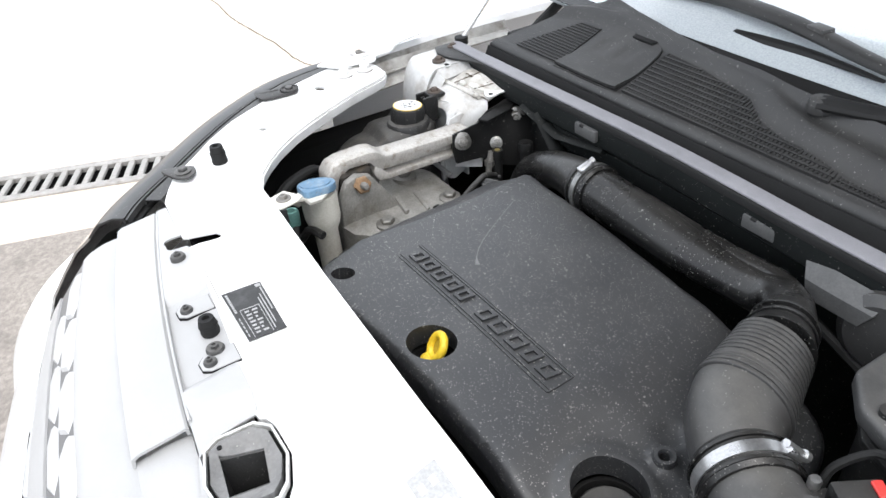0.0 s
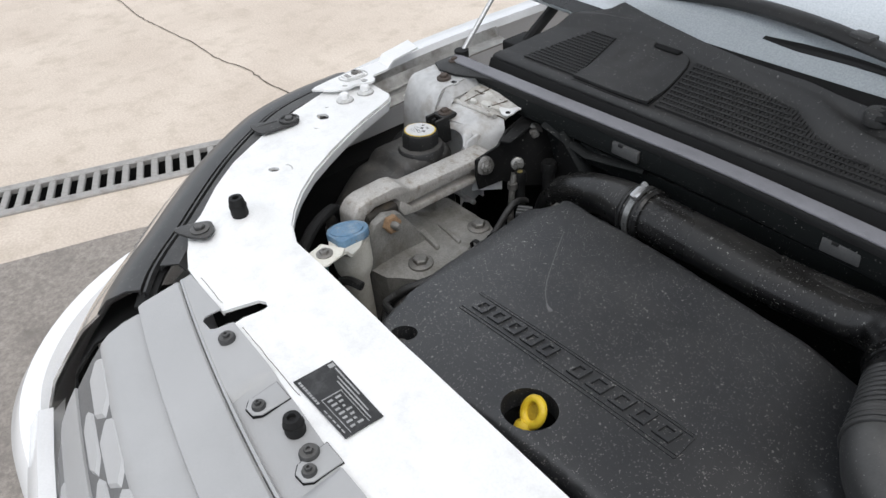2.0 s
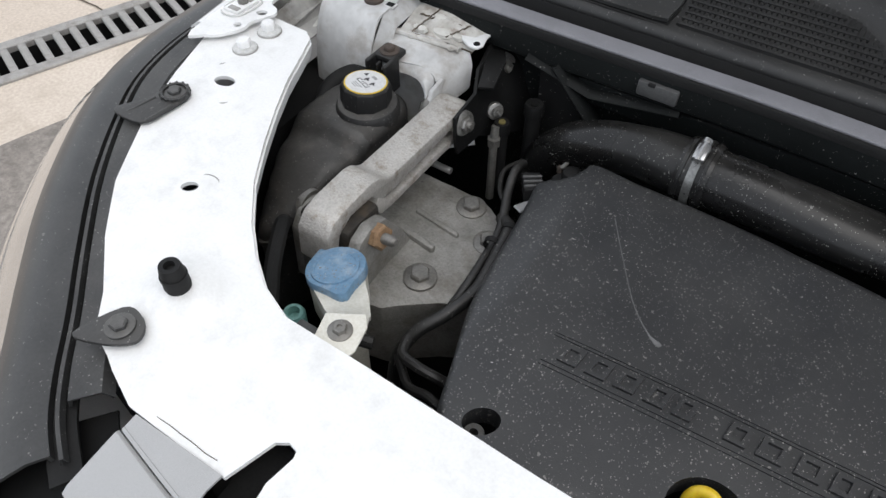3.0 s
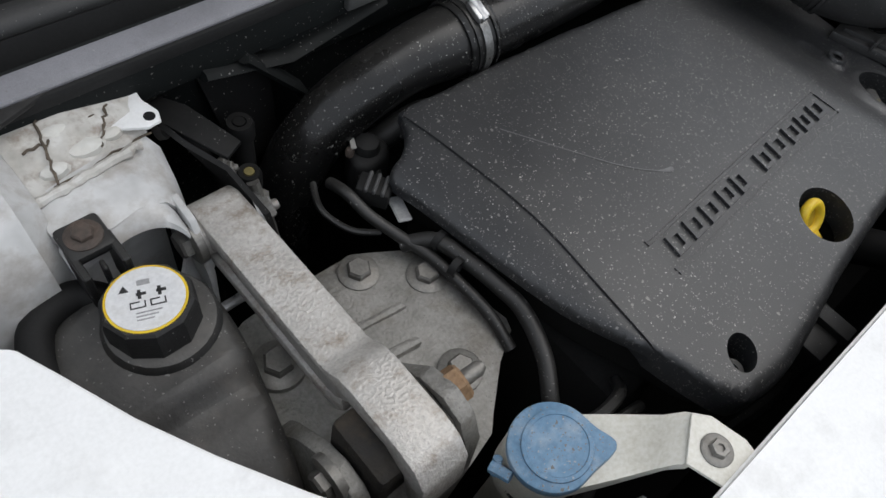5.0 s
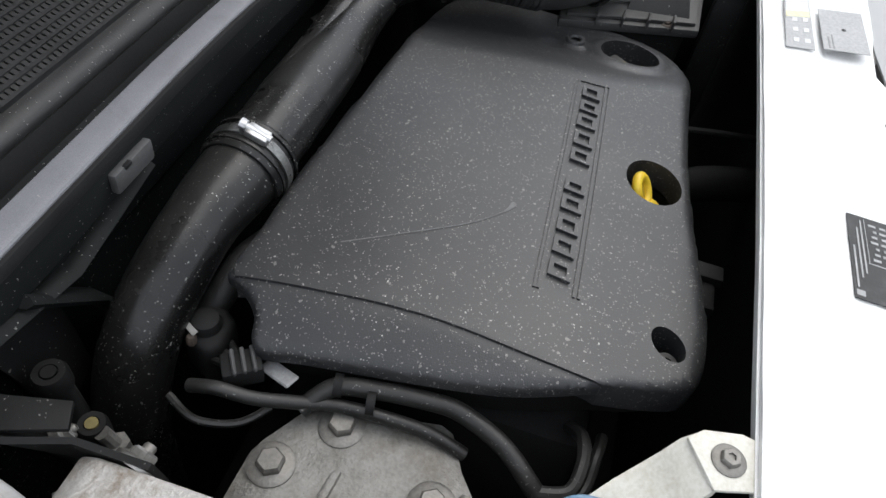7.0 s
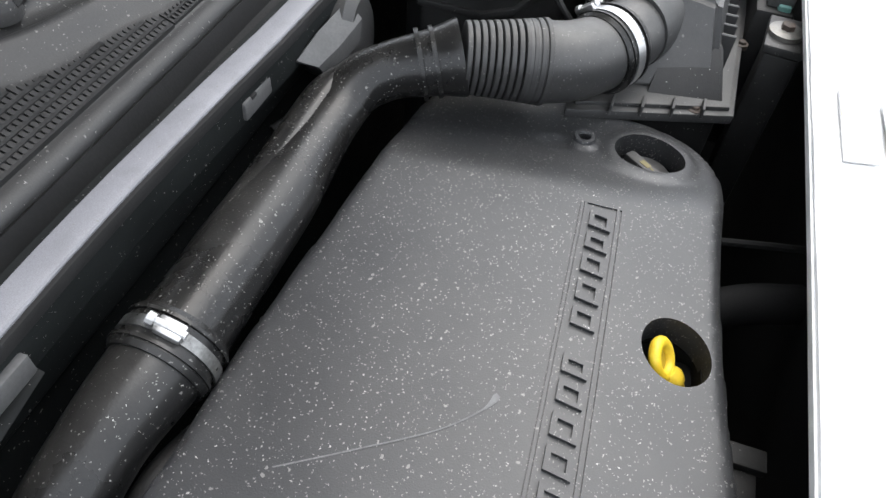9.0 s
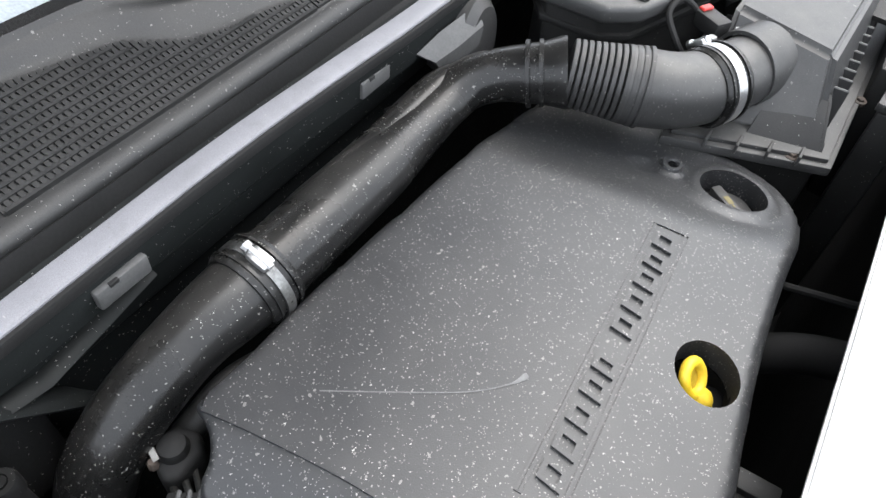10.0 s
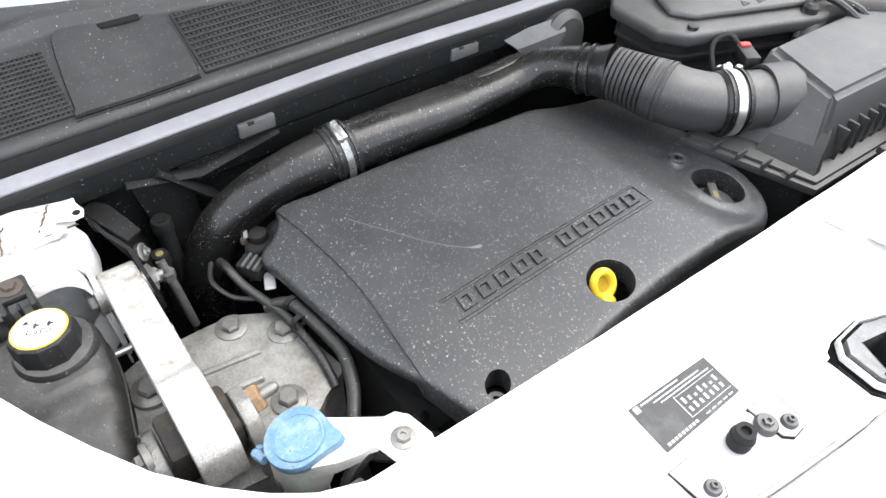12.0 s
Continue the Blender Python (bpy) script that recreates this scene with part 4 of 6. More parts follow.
part("screw", lathe([(0, 0.966), (0.0095, 0.966), (0.0090, 1.0045), (0.0082, 1.006), (0.0038, 1.006), (0.0034, 0.994), (0, 0.994)], 20, m=Matrix.Translation((-0.6015, 0.2595, 0))), M_BOX, cover)
part("boss_ring", lathe([(0.0052, -0.004), (0.0112, -0.004), (0.0112, 0.002), (0.0098, 0.0042), (0.0064, 0.0042), (0.0052, 0.002)], 24, m=Matrix.Translation((-0.2005, 0.395, cover_height(-0.2005, 0.395)))), M_COVER, cover)
part("boss_ring", lathe([(0.0, 0.972), (0.006, 0.972), (0.006, 0.980), (0.0, 0.980)], 12, m=Matrix.Translation((-0.2005, 0.395, 0))), M_DARK, cover)

# raised badge: plain bars in a frame of two thin rails
TA, TB = Vector((-0.583, 0.3512, 0)), Vector((-0.310, 0.3642, 0))
TD, TN = (TB - TA), Vector((-0.0476, 0.9989, 0))


def badge_bar(points, raise_by, name="badge_bar", bevel=0.0006):
    """A raised plate on the cover from points of (share along the badge, metres across it)."""
    bm = bmesh.new()
    top, low = [], []
    for u, v in points:
        p = TA + TD * u + TN * v
        z = cover_height(p.x, p.y)
        top.append(bm.verts.new((p.x, p.y, z + raise_by)))
        low.append(bm.verts.new((p.x, p.y, z - 0.003)))
    bm.faces.new(top)
    n = len(top)
    for i in range(n):
        bm.faces.new((low[i], low[(i + 1) % n], top[(i + 1) % n], top[i]))
    part(name, bm, M_COVER, cover, smooth=None)


def badge_rail(v, u0, u1, w=0.0011):
    for k in range(6):
        a, b = u0 + (u1 - u0) * k / 6, u0 + (u1 - u0) * (k + 1) / 6
        badge_bar([(a, v - w), (b, v - w), (b, v + w), (a, v + w)], 0.0013, "badge_rail")


for v in (-0.0135, -0.0175, 0.0135, 0.0165):
    badge_rail(v, -0.012, 1.012)
badge_bar([(1.012, -0.0186), (1.017, -0.0165), (1.017, 0.0155), (1.012, 0.0176)], 0.0013, "badge_rail")
cells = [0.0, 0.088, 0.176, 0.268, 0.352, 0.50, 0.588, 0.690, 0.782, 0.872]
widths = [0.072, 0.074, 0.074, 0.072, 0.066, 0.072, 0.082, 0.078, 0.070, 0.078]
for u, w in zip(cells, widths):
    u += 0.03
    outer = [(u, -0.0090), (u + w - 0.012, -0.0090), (u + w, 0.0090), (u + 0.012, 0.0090)]
    inner = [(u + 0.016, -0.0052), (u + w - 0.025, -0.0052), (u + w - 0.018, 0.0052), (u + 0.024, 0.0052)]
    for i in range(4):
        badge_bar([outer[i], outer[(i + 1) % 4], inner[(i + 1) % 4], inner[i]], 0.0030)

# pale scuff left by a cloth
scuff = bmesh.new()
sp = spline([(-0.60, 0.515), (-0.575, 0.475), (-0.545, 0.43), (-0.522, 0.407), (-0.508, 0.400)], 8)
L, R = [], []
for i, (x, y) in enumerate(sp):
    f = i / (len(sp) - 1)
    w = 0.0006 + 0.0028 * max(0.0, f - 0.75) * 4 * (1 - 0.6 * max(0, f - 0.93) / 0.07)
    L.append(scuff.verts.new((x - w * 0.5, y - w * 0.86, cover_height(x, y) + 0.0004)))
    R.append(scuff.verts.new((x + w * 0.5, y + w * 0.86, cover_height(x, y) + 0.0004)))
for a, b, c, d in zip(L, L[1:], R[1:], R):
    scuff.faces.new((a, b, c, d))
part("scuff", scuff, M_SCUFF, cover, "pale scuff mark")

# ---- dipstick ----
dip = thing("dipstick", -0.437, 0.286, 0.965, "yellow plastic dipstick handle with a ring grip", "dipstick")
dm = Matrix.Translation((-0.4325, 0.2895, 1.000)) @ Matrix.Rotation(radians(-10), 4, "Z") @ Matrix.Rotation(radians(-33), 4, "X")
part("stem", lathe([(0, -0.036), (0.0075, -0.036), (0.0085, -0.012), (0.0105, -0.008), (0.0105, -0.003), (0.007, 0.003), (0, 0.003)], 18, m=dm), M_YELLOW, dip)
loop = [dm @ Vector((0.0115 * math.sin(a), 0.0, 0.0150 - 0.0135 * math.cos(a))) for a in np.linspace(0, 2 * math.pi, 33)[:-1]]
part("ring", sweep(loop + loop[:2], 0.0046, 12, cap=False), M_YELLOW, dip)
part("web", lathe([(0, -0.0012), (0.0105, -0.0012), (0.0105, 0.0012), (0, 0.0012)], 20, m=dm @ Matrix.Translation((0, 0.0015, 0.0150)) @ Matrix.Rotation(radians(90), 4, "X")), M_YELLOW_DARK, dip, "dull inner web of the grip")
part("tube", lathe([(0, -0.03), (0.012, -0.03), (0.012, -0.016), (0.008, -0.014), (0, -0.014)], 16, m=Matrix.Translation((-0.418, 0.277, 0.998))), M_RUBBER, dip)

# ---- oil filler cap ----
oil = thing("oil_filler_cap", -0.2005, 0.3325, 0.95, "black oil filler cap with a raised grip and yellow symbol", "oil cap")
om = Matrix.Translation((-0.1985, 0.3315, 0.957))
part("body", lathe([(0, -0.01), (0.027, -0.01), (0.0295, 0.004), (0.029, 0.018), (0.0265, 0.021), (0, 0.022)], 36, m=om), M_BOX, oil)
gm = om @ Matrix.Rotation(radians(52), 4, "Z")
part("grip", box(-0.024, 0.024, -0.0062, 0.0062, 0.018, 0.033, 0.003, 2, m=gm), M_BOX, oil)
part("symbol", box(-0.004, 0.007, -0.0028, 0.0028, 0.0330, 0.0334, m=gm), M_OLIVE, oil, "faded yellow oil symbol")
part("symbol", box(-0.009, -0.005, -0.001, 0.001, 0.0330, 0.0334, m=gm), M_OLIVE, oil, "faded yellow oil symbol")

# ---- intake pipe ----
pipe = thing("intake_pipe", -0.5, 0.61, 0.75, "black plastic air intake pipe dusted with pale specks", "intake pipe")
PIPE = [(-0.742, 0.628, 0.70), (-0.741, 0.628, 0.84), (-0.734, 0.627, 0.915), (-0.712, 0.625, 0.970), (-0.672, 0.622, 1.003), (-0.615, 0.618, 1.023), (-0.552, 0.612, 1.029), (-0.47, 0.611, 1.030), (-0.40, 0.612, 1.027), (-0.335, 0.614, 1.026), (-0.288, 0.613, 1.030), (-0.254, 0.604, 1.040), (-0.232, 0.581, 1.048), (-0.217, 0.552, 1.054), (-0.2025, 0.522, 1.060)]
pp = spline(PIPE, 8)
rr = [0.0275 + 0.0042 * smoothstep(38, 47, i) - 0.0012 * smoothstep(60, 100, i) - 0.0045 * smoothstep(62, 76, i) * smoothstep(108, 94, i) + 0.0055 * smoothstep(105, 112, i) for i in range(len(pp))]
part("tube", sweep(pp, rr, 36, flat=[1 - 0.18 * smoothstep(49, 66, i) * smoothstep(94, 80, i) for i in range(len(pp))]), M_PIPE, pipe)
# flatter second lobe along the back of the straight run
lobe = [(p[0], p[1] + 0.0130, p[2] + 0.0050) for p in pp[51:93]]
part("lobe", sweep(lobe, [0.0190 - 0.008 * smoothstep(0.72, 1.0, k / (len(lobe) - 1)) - 0.003 * smoothstep(0.12, 0.0, k / (len(lobe) - 1)) for k in range(len(lobe))], 24), M_PIPE, pipe)
S, E = Vector((-0.2025, 0.522, 1.060)), Vector((-0.176, 0.4500, 1.058))
bel, rad = [], []
for i in range(193):
    f = i / 192
    bel.append(S.lerp(E, f))
    rad.append(0.0375 + 0.0085 * f ** 1.3 + 0.0015 - 0.0058 * max(0.0, math.cos(2 * math.pi * 12 * f)) ** 4)
part("bellows", sweep(bel, rad, 40, flat=0.84, turn=45), M_BELLOWS, pipe, "ribbed rubber bellows", smooth=80)
ELBOW = [(-0.183, 0.4690, 1.0585), (-0.1765, 0.4515, 1.0580), (-0.166, 0.431, 1.0575), (-0.149, 0.413, 1.0570), (-0.126, 0.398, 1.056), (-0.090, 0.381, 1.057), (-0.040, 0.362, 1.058)]
ep = spline(ELBOW, 8)
part("elbow", sweep(ep, [0.0445 - 0.0085 * smoothstep(9, 30, i) for i in range(len(ep))], 36, flat=[0.84 + 0.16 * smoothstep(10, 30, i) for i in range(len(ep))], turn=45), M_ELBOW, pipe)
k = 104
for off in (-1, 2):
    d = Vector(pp[k + off + 1]) - Vector(pp[k + off - 1])
    part("collar", lathe([(rr[k] * 0.96, -0.002), (rr[k] + 0.0035, -0.002), (rr[k] + 0.0035, 0.002), (rr[k] * 0.96, 0.002)], 36, m=frame_to(pp[k + off], d)), M_PIPE, pipe)


def clamp(p, d, r, at, label, steel, w):
    """Worm-drive clamp: rubber collar, steel band, screw housing at the angle given."""
    t = new("hose_clamp")
    t.matrix_world = frame_to(p, d)
    bpy.context.view_layer.update()
    tagged(t, label, "hose clamp", "hose clamps on the intake pipe")
    m = t.matrix_world
    part("collar", lathe([(r * 0.9, -0.017), (r + 0.002, -0.017), (r + 0.0042, -0.013), (r + 0.003, -0.008), (r + 0.003, 0.009), (r + 0.0045, 0.012), (r + 0.0025, 0.016), (r * 0.9, 0.016)], 36, m=m), M_PIPE, t)
    part("band", lathe([(r + 0.002, -w), (r + 0.0046, -w), (r + 0.0046, w), (r + 0.002, w)], 44, m=m), steel, t, "steel band")
    for z in (-0.0105, 0.0105):
        part("bead", lathe([(r + 0.001, z - 0.002), (r + 0.0052, z - 0.0012), (r + 0.0052, z + 0.0012), (r + 0.001, z + 0.002)], 36, m=m), M_PIPE, t)
    h = m @ Matrix.Rotation(radians(at), 4, "Z") @ Matrix.Translation((r + 0.008, 0, 0))
    part("housing", box(-0.0055, 0.0015, -0.0095, 0.0095, -0.0062, 0.0062, 0.002, 2, m=h), M_STEEL, t)
    part("screw", lathe([(0, -0.011), (0.0030, -0.011), (0.0030, 0.010), (0.0046, 0.010), (0.0046, 0.015), (0, 0.015)], 10, m=h @ Matrix.Rotation(radians(90), 4, "X")), M_STEEL, t)
    return t


clamp((-0.554, 0.612, 1.029), (1, -0.04, 0.06), 0.0318, 108, "dirty steel hose clamp on the straight intake pipe", M_BAND, 0.0042)
clamp((-0.126, 0.398, 1.056), (0.87, -0.48, 0.02), 0.0362, 45, "bright steel hose clamp beside the air filter box", M_STEEL, 0.0052)

# ---- air flow sensor ----
maf = thing("air_flow_sensor", -0.075, 0.40, 1.07, "black air flow sensor plug with a red lock", "sensor")
sm = Matrix.Translation((-0.071, 0.413, 1.072)) @ Matrix.Rotation(radians(-30), 4, "Z")
part("base", box(-0.016, 0.016, -0.010, 0.012, -0.012, 0.004, 0.002, 2, m=sm), M_BLACK, maf)
part("plug", box(-0.010, 0.010, 0.0, 0.034, 0.002, 0.020, 0.002, 2, m=sm), M_BLACK, maf)
part("lock", box(-0.007, 0.007, 0.026, 0.034, 0.0195, 0.023, 0.001, 1, m=sm), M_RED, maf, "red plastic lock")
for x in (-0.018, 0.019):
    part("screw", lathe([(0, -0.004), (0.005, -0.004), (0.005, 0.010), (0.004, 0.012), (0, 0.012)], 10, m=sm @ Matrix.Translation((x, -0.004, 0.0))), M_STEEL, maf)
part("lead", sweep(spline([sm @ Vector(p) for p in ((0, 0.034, 0.012), (-0.012, 0.052, 0.022), (-0.034, 0.046, 0.014), (-0.038, 0.022, -0.004), (-0.03, 0.01, -0.02))], 6), 0.0035, 8), M_RUBBER, maf)

# ---- air filter box ----
airbox = thing("air_filter_box", 0.02, 0.35, 0.80, "dusty dark grey plastic air filter box", "air filter box")
FL = [(-0.110, 0.259), (0.26, 0.251), (0.26, 0.46), (-0.166, 0.421)]
part("flange", slab(FL, 0.995, 1.006, 0.002), M_BOX, airbox)
part("rim", slab([(-0.104, 0.265), (0.25, 0.257), (0.25, 0.45), (-0.156, 0.414)], 1.006, 1.011, 0.001), M_BOX, airbox)
part("tub", slab([(-0.098, 0.271), (0.24, 0.263), (0.24, 0.44), (-0.146, 0.408)], 0.80, 0.995, 0.004), M_BLACK, airbox)
lidbm = bmesh.new()
lo = [lidbm.verts.new(p) for p in ((-0.088, 0.281, 1.010), (0.24, 0.268, 1.010), (0.24, 0.435, 1.010), (-0.122, 0.401, 1.010))]
hi = [lidbm.verts.new(p) for p in ((-0.066, 0.305, 1.095), (0.20, 0.291, 1.095), (0.20, 0.405, 1.098), (-0.038, 0.415, 1.098))]
lidbm.faces.new(hi)
lidbm.faces.new(lo)
for i in range(4):
    lidbm.faces.new((lo[i], lo[(i + 1) % 4], hi[(i + 1) % 4], hi[i]))
bmesh.ops.bevel(lidbm, geom=lidbm.edges[:], offset=0.007, segments=3, affect="EDGES")
part("lid", lidbm, M_BOX, airbox)
# step is blacker than the lid: shade of this side put into colour
part("step", loft([[(-0.099, 0.276, 1.009), (-0.114, 0.348, 1.009)], [(-0.070, 0.291, 1.050), (-0.080, 0.342, 1.052)], [(-0.058, 0.298, 1.056), (-0.056, 0.350, 1.060)]], 0.003), M_BLACK, airbox)
part("step_side", loft([[(-0.099, 0.2758, 1.009), (-0.070, 0.2908, 1.050), (-0.058, 0.2978, 1.056)], [(-0.086, 0.2758, 1.009), (-0.066, 0.2908, 1.03), (-0.056, 0.2978, 1.042)]], 0.003), M_BLACK, airbox)
for k in range(11):
    x = -0.05 + k * 0.021
    part("fin", box(x, x + 0.0035, 0.2775, 0.303, 1.010, 1.056, 0.001, 1), M_BOX, airbox)
for k in range(4):
    f = 0.2 + 0.18 * k
    x, y = -0.110 - 0.056 * f, 0.259 + 0.162 * f
    part("tooth", box(x - 0.006, x + 0.014, y - 0.0015, y + 0.0015, 1.005, 1.017, 0.0007, 1), M_BOX, airbox)
part("spigot", lathe([(0.036, -0.03), (0.040, -0.03), (0.041, 0.006), (0.036, 0.010)], 32, m=frame_to((-0.058, 0.369, 1.058), (0.9, -0.4, 0))), M_BOX, airbox)
for x, y in ((-0.114, 0.298), (0.03, 0.257)):
    hexagon_bolt("lid_screw", (x, y, 1.006), (0, 0, 1), 0.0042, "small rusty screw in the filter box flange", "screw", mat=M_BROWN, group="filter box screws")

# ---- battery cover ----
battery = thing("battery_cover", 0.0, 0.55, 0.85, "dark grey plastic battery box cover", "battery cover")
part("lid", slab([(-0.132, 0.520), (-0.106, 0.488), (0.085, 0.420), (0.3, 0.43), (0.3, 0.640), (-0.09, 0.640), (-0.132, 0.600)], 1.078, 1.098, 0.006, 3), M_BOX, battery)
part("raised_top", slab([(-0.095, 0.535), (-0.076, 0.508), (0.088, 0.448), (0.28, 0.46), (0.28, 0.61), (-0.06, 0.61)], 1.098, 1.108, 0.006, 3), M_BOX, battery)
part("case", slab([(-0.118, 0.528), (-0.096, 0.500), (0.085, 0.434), (0.28, 0.445), (0.28, 0.62), (-0.08, 0.62), (-0.118, 0.59)], 0.85, 1.078, 0.004), M_BLACK, battery)
part("groove", slab([(-0.122, 0.524), (-0.100, 0.496), (0.085, 0.429), (0.284, 0.44), (0.284, 0.624), (-0.083, 0.624), (-0.122, 0.594)], 1.052, 1.060, 0.002), M_BLACK, battery)
part("knob", lathe([(0, 1.098), (0.010, 1.098), (0.010, 1.106), (0.006, 1.110), (0, 1.110)], 16, m=Matrix.Translation((0.080, 0.438, 0))), M_BLACK, battery)
part("knob", lathe([(0, 1.098), (0.007, 1.098), (0.007, 1.103), (0, 1.104)], 12, m=Matrix.Translation((-0.090, 0.497, 0))), M_BLACK, battery)
for k in range(2):
    q = Vector((0.005 + 0.024 * k, 0.492 - 0.006 * k, 1.108))
    part("mark", slab([(q.x - 0.007, q.y - 0.004), (q.x + 0.007, q.y - 0.004), (q.x, q.y + 0.007)], 1.1075, 1.1088), M_BLACK, battery)

# ---- servo and lines behind the pipe ----
servo = thing("brake_servo", -0.19, 0.665, 0.90, "dark round housing behind the intake bend", "housing")
part("drum", lathe([(0, 0), (0.040, 0), (0.044, 0.008), (0.044, 0.05), (0.034, 0.058), (0, 0.060)], 32, m=frame_to((-0.175, 0.69, 1.03), (0.1, -1, 0.12))), M_BOX, servo)
part("bracket", loft([[(-0.270, 0.655, 1.062), (-0.235, 0.650, 1.072), (-0.175, 0.646, 1.074)], [(-0.258, 0.640, 1.052), (-0.228, 0.632, 1.058), (-0.180, 0.630, 1.060)], [(-0.250, 0.634, 1.036), (-0.225, 0.630, 1.040), (-0.190, 0.628, 1.042)]], 0.004), M_CLIP, servo, "grey metal bracket")
for a, b, c in (((-0.30, 0.67, 1.0), (-0.24, 0.64, 1.01), (-0.16, 0.63, 0.99)), ((-0.44, 0.66, 0.99), (-0.36, 0.645, 1.01), (-0.33, 0.62, 1.0))):
    part("line", sweep(spline([a, b, c], 8), 0.006, 8), M_RUBBER, servo)

# ---- engine mount ----
mount = thing("engine_mount", -0.78, 0.43, 0.80, "oily cast aluminium engine mount block", "engine mount")
MOUNT = [(-0.884, 0.480), (-0.874, 0.508), (-0.845, 0.520), (-0.79, 0.522), (-0.748, 0.520), (-0.737, 0.516), (-0.706, 0.498), (-0.697, 0.488), (-0.689, 0.44), (-0.682, 0.402), (-0.686, 0.392), (-0.712, 0.378), (-0.745, 0.352), (-0.756, 0.342), (-0.785, 0.335), (-0.83, 0.340), (-0.865, 0.37), (-0.885, 0.43)]
part("casting", outline_plate(MOUNT, [], 0.10, lambda x, y: 0.962 + 0.002 * noise.noise((x * 30, y * 30, 0)) - 0.004 * smoothstep(0.012, 0.0, inside_distance(x, y, MOUNT)), 0.012), M_ALU, mount)
part("rib", slab([(-0.80, 0.470), (-0.742, 0.462), (-0.740, 0.455), (-0.80, 0.462)], 0.955, 0.9655, 0.003), M_ALU, mount)
part("rib", slab([(-0.80, 0.440), (-0.752, 0.432), (-0.752, 0.424), (-0.80, 0.430)], 0.955, 0.968, 0.003), M_ALU, mount)
part("ear", profile_x([(0.335, 0.95), (0.340, 1.004), (0.352, 1.026), (0.370, 1.033), (0.392, 1.026), (0.418, 0.985), (0.435, 0.95)], -0.796, -0.782, 0.003), M_ALU, mount)
part("ear", profile_x([(0.345, 0.93), (0.350, 0.998), (0.362, 1.014), (0.380, 1.018), (0.398, 1.010), (0.43, 0.975), (0.455, 0.93)], -0.872, -0.860, 0.003), M_ALU, mount)
part("web", loft([[(-0.885, 0.45, 0.955), (-0.872, 0.42, 0.985), (-0.866, 0.39, 1.005)], [(-0.89, 0.43, 0.93), (-0.885, 0.40, 0.955), (-0.88, 0.37, 0.985)]], 0.006), M_ALU, mount)
part("boss", lathe([(0, 0.955), (0.020, 0.955), (0.019, 0.967), (0, 0.967)], 24, m=Matrix.Translation((-0.846, 0.473, 0))), M_ALU, mount)
bushing = thing("rubber_bushing", -0.83, 0.376, 0.97, "cracked dark rubber bushing in the torque link", "bushing")
part("sleeve", lathe([(0, -0.030), (0.020, -0.030), (0.024, -0.022), (0.024, 0.022), (0.020, 0.030), (0, 0.030)], 24, m=frame_to((-0.825, 0.376, 1.005), (1, 0, 0))), M_RUBBER, bushing)
part("rubber", box(-0.858, -0.797, 0.352, 0.402, 0.985, 1.030, 0.005, 2), M_OLDRUBBER, bushing)
link_arm = thing("torque_link", -0.825, 0.46, 0.97, "pale cast aluminium torque link with pitted surface", "torque link")
ARM = [(0.592, 1.008), (0.588, 1.024), (0.576, 1.031), (0.50, 1.033), (0.432, 1.0355), (0.424, 1.040), (0.416, 1.047), (0.404, 1.050), (0.360, 1.049), (0.345, 1.045), (0.334, 1.033), (0.330, 0.998), (0.338, 0.986), (0.346, 1.002), (0.352, 1.024), (0.37, 1.034), (0.403, 1.032), (0.414, 1.018), (0.425, 1.0145), (0.50, 1.0150), (0.548, 1.0165), (0.556, 1.006), (0.566, 0.994), (0.588, 0.998)]
part("bar", profile_x(ARM, -0.843, -0.806, 0.003), M_LINK, link_arm)
part("lower_rail", profile_x([(0.406, 1.012), (0.414, 0.998), (0.43, 0.9955), (0.50, 0.994), (0.575, 0.991), (0.575, 1.000), (0.50, 1.0035), (0.43, 1.0055), (0.418, 1.020), (0.410, 1.024)], -0.843, -0.806, 0.002), M_LINK, link_arm)
part("web", profile_x([(0.415, 1.000), (0.55, 0.998), (0.55, 1.020), (0.415, 1.020)], -0.836, -0.822), M_LINK, link_arm)
part("end_boss", lathe([(0, -0.0035), (0.015, -0.0035), (0.0165, -0.002), (0.0165, 0.036), (0.015, 0.0375), (0, 0.0375)], 24, m=frame_to((-0.8445, 0.570, 1.012), (1, 0, 0))), M_LINK, link_arm)
part("cast_mark", lathe([(0.003, 0), (0.0045, 0), (0.0042, 0.0008), (0.0033, 0.0008)], 16, m=Matrix.Translation((-0.824, 0.470, 1.0338))), M_LINK, link_arm)
for x, y, z, r, l in ((-0.752, 0.502, 0.962, 0.0095, "dull steel flange bolt on the engine mount"), (-0.710, 0.468, 0.962, 0.0095, "dull steel flange bolt on the engine mount"), (-0.744, 0.391, 0.963, 0.010, "dull steel flange bolt on the engine mount"), (-0.846, 0.473, 0.967, 0.011, "dull steel bolt beside the torque link")):
    hexagon_bolt("flange_bolt", (x, y, z), (0, 0, 1), r, l, "bolt", group="engine mount bolts")
nut = hexagon_bolt("through_bolt", (-0.783, 0.375, 1.018), (1, -0.1, 0.30), 0.0125, "rusty brown nut with a threaded stud end", "bolt", mat=M_RUST, washer=False)
part("stud", lathe([(0, 0), (0.006, 0), (0.0055, 0.024), (0.003, 0.028), (0, 0.028)], 12, m=nut.matrix_world), M_BOLT, nut)
hexagon_bolt("through_bolt", (-0.873, 0.380, 1.004), (-1, 0, 0), 0.010, "grey hexagon bolt head through the mount ear", "bolt")
